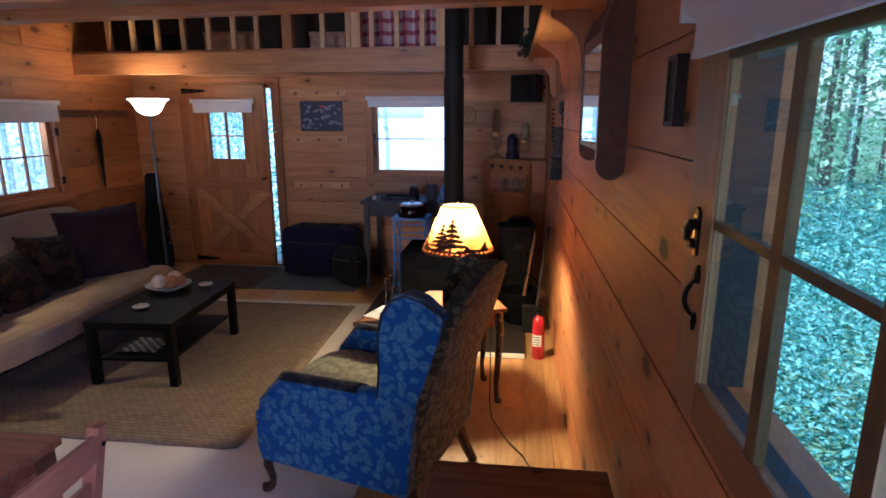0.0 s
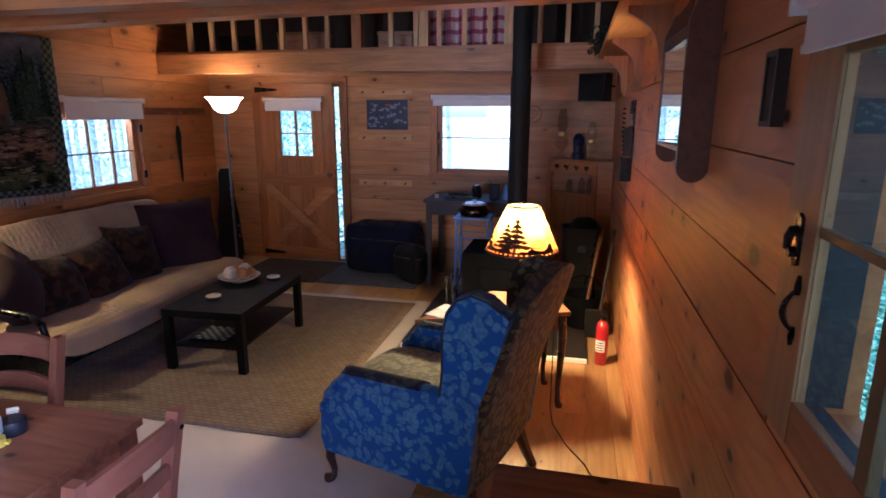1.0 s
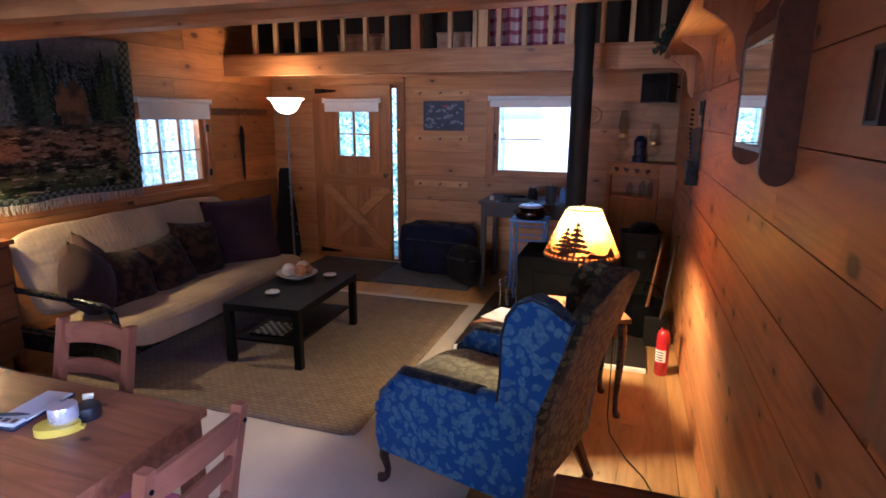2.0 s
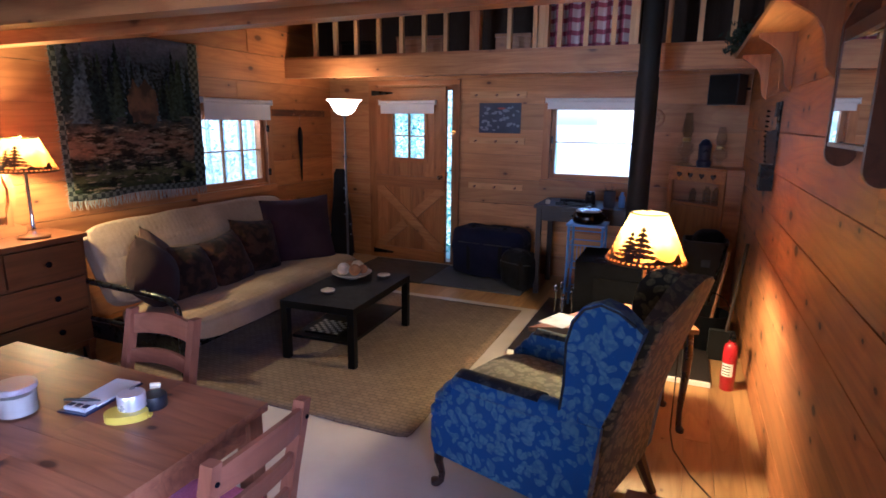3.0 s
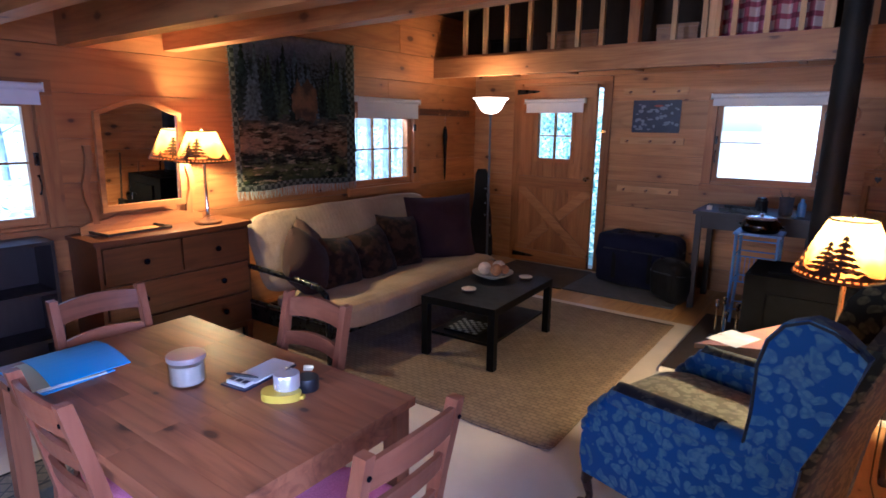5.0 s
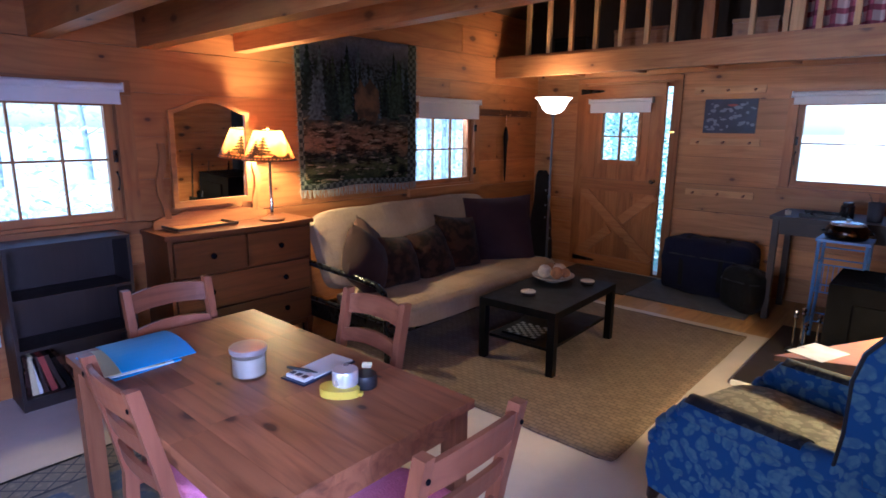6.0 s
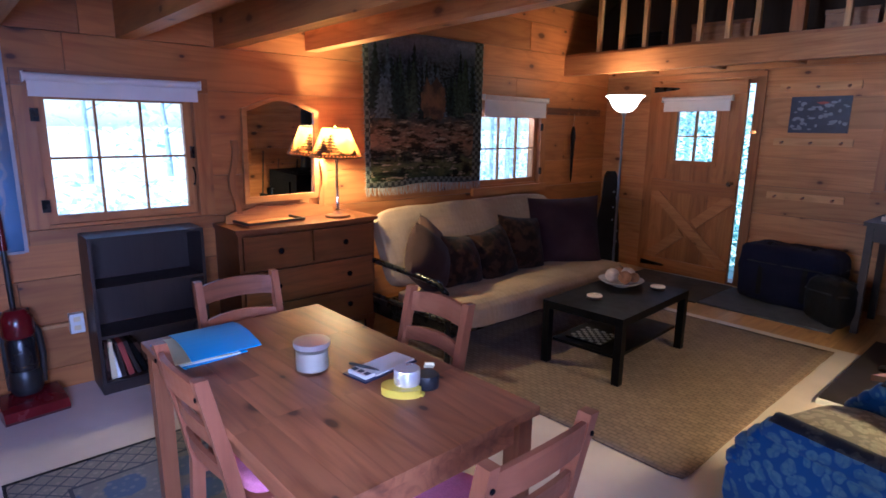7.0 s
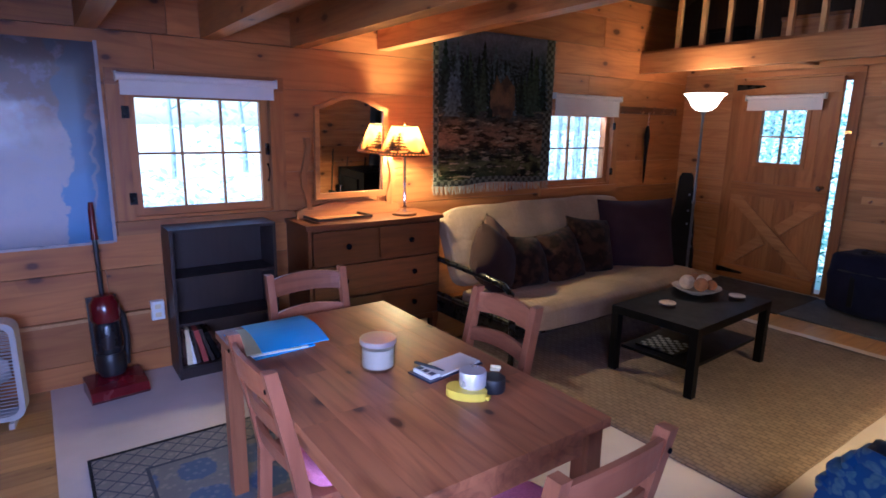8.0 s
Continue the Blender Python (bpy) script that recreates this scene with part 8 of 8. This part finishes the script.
for k in range(46):
    cx, cz = (rp.uniform(-0.21, 0.21), rp.uniform(0.03, 0.28)) if k else (0.02, 0.262)
    rx, rz = (rp.uniform(0.008, 0.034), rp.uniform(0.004, 0.018)) if k else (0.045, 0.012)
    b = bmesh.new()
    prism(b, [(cx + rx * math.cos(a) * (1 + 0.2 * math.sin(3 * a + k)), cz + rz * math.sin(a)) for a in [2 * math.pi * i / 9 for i in range(9)]], "y", -0.0095 - 0.00006 * k, -0.0081)
    part("plain_mark", b, M["terracotta"] if k == 0 else M["poster_light"], t)
t = thing("round_ornament", "thin round pine ring hung on the wall", "ornament", (-0.40, YB, 1.70))
b = bmesh.new()
tube(b, [(0.085 * math.cos(a), -0.012, 0.085 * math.sin(a)) for a in [2 * math.pi * i / 28 for i in range(29)]], 0.010, 8, False)
part("ring", b, M["trim_x"], t, "", True)
b = bmesh.new()
tube(b, [(0.04 * math.cos(a), -0.012, 0.04 * math.sin(a)) for a in [2 * math.pi * i / 20 for i in range(21)]], 0.006, 8, False)
part("inner_ring", b, M["trim_x"], t, "", True)
b = bmesh.new()
tube(b, [(-0.08, -0.012, 0.0), (0.08, -0.012, 0.0)], 0.005, 6)
tube(b, [(0, -0.012, -0.08), (0, -0.012, 0.08)], 0.005, 6)
part("cross_bars", b, M["trim_x"], t, "", True)


# corner cupboard with heart cut-outs
def corner_shelf():
    t = thing("corner_cupboard", "dark pine corner cupboard with heart cut-outs", "cupboard", (XR - 0.005, YB - 0.005, 0))
    S, R = 0.62, 0.42
    tri = [(0, 0), (-S, 0), (-S, -0.05), (-0.14, -R), (0, -R)]
    for z in (0.90, 1.235):
        b = bmesh.new()
        prism(b, tri, "z", z, z + 0.022)
        soften(b, 0.004)
        part("shelf", b, M["trim_x"], t)
    box_part("back_panel", (-S, -0.02, 0.0), (-0.001, -0.001, 1.2345), M["trim_x"], t, 0)
    box_part("back_panel", (-0.02, -R, 0.0), (-0.001, -0.0205, 1.2345), M["trim_y"], t, 0)
    box_part("end_panel", (-0.139, -R, 0.0), (-0.0205, -R + 0.018, 1.2345), M["trim_x"], t, 0.002)
    A, C = Vector((-S, -0.05, 0)), Vector((-0.14, -R, 0))
    d = (C - A).normalized()
    L = (C - A).length
    m = Matrix(((d.x, -d.y, 0, A.x), (d.y, d.x, 0, A.y), (0, 0, 1, 0), (0, 0, 0, 1)))
    b = bmesh.new()
    bx(b, (0.0, -0.02, 1.125), (L, 0.0, 1.2345), m)
    soften(b, 0.003)
    hb = part("heart_board", b, M["trim_x"], t)
    for k in range(4):
        b = bmesh.new()
        cx, cz, r = L * (0.2 + 0.2 * k), 1.182, 0.030
        pts = []
        for i in range(20):
            a = 2 * math.pi * i / 20
            pts.append((r * 0.062 * 16 * math.sin(a) ** 3, r * 0.062 * (13 * math.cos(a) - 5 * math.cos(2 * a) - 2 * math.cos(3 * a) - math.cos(4 * a))))
        prism(b, [(cx + u, cz + v) for u, v in pts], "y", -0.023, -0.0205)
        bmesh.ops.transform(b, matrix=m, verts=b.verts)
        part("heart_inlay", b, M["mahogany"], hb, "dark heart cut-out")
    for u in (0.0, L - 0.05):
        b = bmesh.new()
        bx(b, (u, -0.02, 0.0), (u + 0.05, 0.0, 1.1245), m)
        soften(b, 0.003)
        part("stile", b, M["trim_z"], t)
    b = bmesh.new()
    bx(b, (0.0505, -0.016, 0.10), (L - 0.0505, -0.003, 0.895), m)
    soften(b, 0.003)
    part("cupboard_door", b, M["trim_z"], t)
    return t


corner_shelf()


def oil_lamp(x, y, z, s, tall):
    t = thing("oil_lamp", "old glass oil lamp with tall chimney", "oil lamp", (x, y, z), 0, "oil lamps")
    b = bmesh.new()
    lathe(b, [(0.0, 0.0), (0.055 * s, 0.0), (0.05 * s, 0.012), (0.018 * s, 0.03), (0.02 * s, 0.06), (0.055 * s, 0.09), (0.05 * s, 0.135), (0.02 * s, 0.15)], (0, 0, 0.0005), 22)
    part("font", b, M["jar_glass"], t, "", True)
    b = bmesh.new()
    lathe(b, [(0.022 * s, 0.15), (0.03 * s, 0.155), (0.03 * s, 0.175), (0.02 * s, 0.18)], (0, 0, 0.001), 18)
    part("burner", b, M["brass"], t, "brass burner", True)
    b = bmesh.new()
    lathe(b, [(0.026 * s, 0.18), (0.042 * s, 0.22), (0.034 * s, 0.27), (0.024 * s, 0.33), (0.022 * s, 0.33), (0.032 * s, 0.27), (0.04 * s, 0.22), (0.024 * s, 0.182)], (0, 0, 0.0015), 22)
    part("chimney", b, M["jar_glass"], t, "clear glass chimney", True)
    t.scale = (1, 1, tall)


oil_lamp(-0.09, 6.14, 1.2575, 1.3, 1.5)
oil_lamp(0.20, 5.97, 1.2575, 1.2, 1.12)
t = thing("lantern", "dark blue metal lantern on the corner cupboard", "lantern", (0.075, 6.06, 1.2575))
b = bmesh.new()
lathe(b, [(0.0, 0.0), (0.06, 0.0), (0.065, 0.05), (0.05, 0.07), (0.055, 0.18), (0.06, 0.2), (0.03, 0.25), (0.0, 0.26)], (0, 0, 0.0005), 20)
part("body", b, M["navy_glass"], t, "", True)
for x, y, h in ((0.01, 6.09, 0.13), (0.13, 6.02, 0.16), (0.25, 5.92, 0.12), (0.21, 6.06, 0.15)):
    b = bmesh.new()
    lathe(b, [(0.0, 0.0), (0.03, 0.0), (0.034, 0.008), (0.034, h * 0.75), (0.018, h * 0.85), (0.018, h), (0.014, h), (0.014, h * 0.86), (0.03, h * 0.74), (0.03, 0.01), (0.0, 0.01)], (0, 0, 0), 20, False)
    ob = part("glass_bottle", b, M["jar_glass"], None, "", True)
    ob.location = (x, y, 0.9225)
    tagged(ob, "small clear glass bottle on the corner shelf", "bottle", "bottles on the shelf")

# dark box high in the corner on a bracket
t = thing("speaker", "black box speaker high in the corner on a bracket", "speaker", (0.20, 5.98, 1.82), -25)
box_part("cabinet", (-0.13, -0.09, 0.0), (0.13, 0.10, 0.26), M["black_plastic"], t, 0.008)
box_part("front_cloth", (-0.12, -0.096, 0.01), (0.12, -0.0905, 0.25), M["black_cloth"], t, 0.004)
b = bmesh.new()
tube(b, [(0.0, 0.101, 0.15), (0.05, 0.20, 0.15), (0.09, 0.27, 0.15)], 0.012, 8)
part("bracket", b, M["black_metal"], t, "", True)

# ---- east wall ----
def long_shelf():
    t = thing("wall_shelf", "long pine shelf high on the wall with scrolled brackets", "shelf", (0, 0, 0))
    D = 0.22
    box_part("shelf_board", (XR - D, 2.60, 2.15), (XR - 0.001, 5.32, 2.185), M["beam_y"], t, 0.006)
    prof = [(XR - 0.001, 2.1495), (XR - 0.185, 2.1495), (XR - 0.185, 2.125), (XR - 0.16, 2.108), (XR - 0.125, 2.088), (XR - 0.088, 2.058), (XR - 0.062, 2.02), (XR - 0.048, 1.97), (XR - 0.044, 1.92), (XR - 0.034, 1.87), (XR - 0.001, 1.83)]
    for y in (2.84, 3.92, 5.05):
        b = bmesh.new()
        prism(b, prof, "y", y - 0.018, y + 0.018)
        soften(b, 0.005)
        part("bracket", b, M["trim_z"], t, "scroll-cut pine bracket")


long_shelf()
# dry greenery at the end of the shelf
rg = random.Random(12)
vs, fs = [], []
for k in range(420):
    c = Vector((XR - 0.20 + rg.gauss(0, 0.05), 5.12 + rg.gauss(0, 0.10), 2.26 + rg.gauss(0, 0.06)))
    c.z = max(c.z, 2.195)
    s = rg.uniform(0.015, 0.03)
    q = Euler((rg.uniform(0, 6), rg.uniform(0, 6), rg.uniform(0, 6))).to_matrix()
    i0 = len(vs)
    for p in ((-s, 0, 0), (0, -s * 0.4, 0), (s, 0, 0), (0, s * 0.4, 0)):
        vs.append(c + q @ Vector(p))
    fs.append((i0, i0 + 1, i0 + 2, i0 + 3))
t = thing("shelf_plant", "dark green trailing foliage in a small pot", "plant", (XR - 0.20, 5.12, 2.1855))
me = bpy.data.meshes.new("foliage")
me.from_pydata([v - Vector((XR - 0.20, 5.12, 2.1855)) for v in vs], [], fs)
me.materials.append(M["dark_leaf"])
new("foliage", me).parent = t
b = bmesh.new()
lathe(b, [(0.0, 0.0), (0.035, 0.0), (0.045, 0.05), (0.038, 0.05), (0.0, 0.045)], (0, 0, 0.0), 16)
part("pot", b, M["dark_wood"], t, "", True)

# wall mirror set between two rounded boards, with a narrow shelf
t = thing("wall_mirror", "wall mirror between two rounded brown boards with a shelf", "mirror", (0, 0, 0))
for y, zb in ((1.88, 1.548), (2.345, 1.572)):
    b = bmesh.new()
    d = 0.088
    prof = [(XR - 0.001, 2.14), (XR - 0.012, 2.115), (XR - 0.020, 2.07), (XR - 0.045, 2.035), (XR - 0.062, 2.02), (XR - d, 1.955), (XR - d, zb)] + [(XR - d / 2 - d / 2 * math.cos(math.pi * i / 10), zb - 0.046 * math.sin(math.pi * i / 10)) for i in range(1, 10)] + [(XR - 0.001, zb)]
    prism(b, prof, "y", y - 0.011, y + 0.011)
    soften(b, 0.004)
    part("side_board", b, M["dresser"], t, "dark reddish rounded side board")
box_part("shelf", (XR - 0.084, 1.8915, 1.590), (XR - 0.001, 2.3335, 1.603), M["paper"], t, 0.003, "narrow white shelf")
b = bmesh.new()
for v, q in zip(bx(b, (-0.004, 1.8915, 1.6035), (0.0, 2.3335, 1.905)), (0, 0, 1, 1, 0, 0, 1, 1)):
    v.co.x += XR - 0.034 - 0.046 * q
part("mirror_glass", b, M["mirror"], t, "mirror glass")
box_part("head_rail", (XR - 0.082, 1.8915, 1.906), (XR - 0.060, 2.3335, 1.945), M["dresser"], t, 0.004, "dark rail over the glass")
box_part("back_board", (XR - 0.030, 1.8915, 1.6035), (XR - 0.022, 2.3335, 1.905), M["trim_y"], t, 0)

# small framed picture
t = thing("framed_picture", "small dark framed picture on the log wall", "picture", (XR, 1.335, 1.742))
for lo, hi in (((-0.024, -0.036, -0.07), (-0.0005, -0.026, 0.07)), ((-0.024, 0.026, -0.07), (-0.0005, 0.036, 0.07)), ((-0.024, -0.0255, 0.060), (-0.0005, 0.0255, 0.07)), ((-0.024, -0.0255, -0.07), (-0.0005, 0.0255, -0.060))):
    box_part("frame_side", lo, hi, M["dark_wood"], t, 0.002)
box_part("print", (-0.020, -0.0255, -0.0595), (-0.001, 0.0255, 0.0595), M["mat_brown"], t, 0)

# black match holder with tall back board
t = thing("match_holder", "black iron match holder hung on the wall", "match holder", (XR, 4.15, 1.26))
box_part("back_plate", (-0.012, -0.05, 0.0), (-0.0005, 0.05, 0.53), M["black_metal"], t, 0.004)
box_part("box", (-0.075, -0.06, 0.0), (-0.0125, 0.06, 0.16), M["black_metal"], t, 0.006)
for y0 in (-0.06, 0.052):
    b = bmesh.new()
    prism(b, [(-0.0125, 0.165), (-0.050, 0.165), (-0.066, 0.335), (-0.048, 0.352), (-0.0125, 0.365)], "y", y0, y0 + 0.008)
    part("cheek", b, M["dark_wood"], t, "dark wooden side cheek")
for k in range(11):
    b = bmesh.new()
    z = 0.172 + 0.030 * k
    x = -0.050 - 0.016 * min(1.0, k / 5)
    tube(b, [(x, -0.050, z), (x - 0.006, 0.0, z + 0.003), (x, 0.050, z)], 0.006, 6)
    part("rib", b, M["iron"], t, "", True)
box_part("crest", (-0.030, -0.034, 0.44), (-0.0125, 0.034, 0.525), M["dark_wood"], t, 0.006)

# ---- north-west corner: floor lamp, gig bag, hooks, umbrella ----
t = thing("floor_lamp", "lit torchiere floor lamp with white glass bowl", "lamp", (-3.34, 5.26, 0.0005))
b = bmesh.new()
lathe(b, [(0.0, 0.0), (0.14, 0.0), (0.145, 0.012), (0.12, 0.025), (0.03, 0.035), (0.0, 0.036)], (0, 0, 0), 32)
part("base", b, M["iron"], t, "", True)
b = bmesh.new()
lathe(b, [(0.016, 0.03), (0.012, 0.05), (0.0115, 0.85), (0.016, 0.86), (0.016, 0.89), (0.0115, 0.90), (0.0115, 1.66), (0.02, 1.68), (0.03, 1.71)], (0, 0, 0), 16)
part("pole", b, M["pole_grey"], t, "dull grey pole", True)
b = bmesh.new()
lathe(b, [(0.03, 1.700), (0.066, 1.710), (0.105, 1.743), (0.128, 1.788), (0.150, 1.826), (0.182, 1.850), (0.178, 1.853), (0.145, 1.834), (0.122, 1.793), (0.098, 1.750), (0.062, 1.717), (0.02, 1.707)], (0, 0, 0), 40)
part("bowl", b, M["lamp_glass"], t, "glowing white glass bowl", True)

t = thing("gig_bag", "black soft guitar gig bag leaning in the corner", "gig bag", (-3.80, 5.86, 0.0), 35)
b = bmesh.new()
lean = Matrix.Rotation(radians(-6), 4, "X")
out = [(0.0, 0.0), (0.14, 0.015), (0.185, 0.10), (0.18, 0.26), (0.16, 0.36), (0.162, 0.46), (0.15, 0.58), (0.115, 0.74), (0.10, 0.95), (0.092, 1.04), (0.06, 1.09)]
out = [(u * 0.76, v) for u, v in out]
full = out + [(-u, v) for u, v in reversed(out[1:])]
prism(b, full, "y", -0.055, 0.055)
soften(b, 0.02, 3)
bmesh.ops.transform(b, matrix=lean, verts=b.verts)
part("bag", b, M["black_cloth"], t, "", True)
for z in (0.30, 0.42, 0.54, 0.68, 0.85):
    b = bmesh.new()
    bx(b, (0.035 + (0.06 if z < 0.5 else 0.0), -0.066, z), (0.052 + (0.06 if z < 0.5 else 0.0), -0.0555, z + 0.022), lean)
    part("buckle", b, M["pole_grey"], t)

t = thing("coat_hooks", "dark metal coat hooks on a pine strip", "hooks", (XL, 5.45, 1.72))
box_part("strip", (0.0005, -0.34, -0.035), (0.018, 0.62, 0.035), M["dresser"], t, 0.004)
for y in (-0.02, 0.16, 0.34, 0.52):
    b = bmesh.new()
    tube(b, [(0.0185, y, 0.012), (0.05, y, 0.018), (0.062, y, 0.045)], [0.006, 0.006, 0.009], 8)
    part("hook", b, M["chrome"], t, "", True)
    b = bmesh.new()
    tube(b, [(0.0185, y, -0.012), (0.045, y, -0.03), (0.058, y, -0.012)], [0.006, 0.006, 0.009], 8)
    part("hook", b, M["chrome"], t, "", True)
t = thing("umbrella", "closed black umbrella hanging from a hook", "umbrella", (XL + 0.055, 5.53, 0.0))
b = bmesh.new()
lathe(b, [(0.004, 0.97), (0.010, 1.02), (0.016, 1.20), (0.023, 1.38), (0.030, 1.45), (0.021, 1.53), (0.010, 1.57)], (0, 0, 0), 10)
part("canopy", b, M["black_cloth"], t, "", True)
b = bmesh.new()
tube(b, [(0, 0, 1.57), (0, 0, 1.62), (0.0, 0.006, 1.67), (0.0, 0.0, 1.70)], 0.005, 8)
part("handle", b, M["chrome"], t, "", True)

# plaid curtain and stored things in the loft
t = thing("plaid_curtain", "pink and white plaid curtain behind the loft railing", "curtain", (-0.985, LF + 0.20, 2.27))
b = bmesh.new()
rows = []
for i in range(9):
    z = 0.02 + 0.85 * i / 8
    rows.append([b.verts.new((-0.36 + 0.74 * j / 48, 0.035 * math.sin(j * 0.85) + 0.01 * noise.noise((j * 0.3, i * 0.3, 0)), z)) for j in range(49)])
for i in range(8):
    for j in range(48):
        b.faces.new((rows[i][j], rows[i][j + 1], rows[i + 1][j + 1], rows[i + 1][j]))
ob = part("cloth", b, M["plaid"], t, "", True)
ob.modifiers.new("thick", "SOLIDIFY").thickness = 0.003
b = bmesh.new()
tube(b, [(-0.45, 0, 0.88), (0.45, 0, 0.88)], 0.01, 10)
part("rod", b, M["black_metal"], t, "", True)
for x, w, h, mt, lb in ((-2.75, 0.5, 0.24, "trim_x", "brown wooden storage trunk in the loft"), (-1.75, 0.34, 0.22, "trim_x", "brown storage box in the loft"), (-3.5, 0.35, 0.22, "black_cloth", "dark soft bundle in the loft")):
    t = thing("storage_box", lb, "box", (x, LF + 0.55, 2.2655), 6, "things stored in the loft")
    box_part("body", (-w / 2, -0.17, 0), (w / 2, 0.17, h - 0.0305), M[mt], t, 0.008)
    box_part("lid", (-w / 2 - 0.008, -0.178, h - 0.03), (w / 2 + 0.008, 0.178, h), M[mt], t, 0.006)


# ---- the squared logs of the walls, one by one ----
log_mesh = {}
for wall, axis, at, outward, u0, u1, ztop, holes, (z, tall) in logs_todo:
    row = 0
    while z < ztop - 0.01:
        h = min(tall, ztop - z)
        u = u0
        cuts = [u0]
        while u < u1 - 2.4 and axis == "x":
            u += rng.uniform(2.6, 4.6)
            if u < u1 - 0.7:
                cuts.append(u)
        cuts.append(u1)
        for a, c in zip(cuts, cuts[1:]):
            rects = [(a, c, z, z + h)]
            for hole in holes:
                rects = minus(rects, hole)
            for r0, r1, g0, g1 in rects:
                if r1 - r0 < 0.012 or g1 - g0 < 0.012:
                    continue
                L, hh = r1 - r0 - 0.003, g1 - g0 - 0.004
                key = (axis, outward, round(L, 3), round(hh, 3))
                if key not in log_mesh:
                    b = bmesh.new()
                    n0, n1 = sorted((0.0, 0.0295 * outward))
                    if axis == "x":
                        bx(b, (n0, -L / 2, -hh / 2), (n1, L / 2, hh / 2))
                    else:
                        bx(b, (-L / 2, n0, -hh / 2), (L / 2, n1, hh / 2))
                    soften(b, min(0.006, hh * 0.3), 2)
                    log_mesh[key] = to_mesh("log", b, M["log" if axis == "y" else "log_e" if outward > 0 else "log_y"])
                ob = new("log", log_mesh[key])
                ob.parent = wall
                off = rng.uniform(-0.0015, 0.0015)
                mid, zz = (r0 + r1) / 2, (g0 + g1) / 2
                ob.location = (at + off, mid, zz) if axis == "x" else (mid, at + off, zz)
        z += h
        row += 1
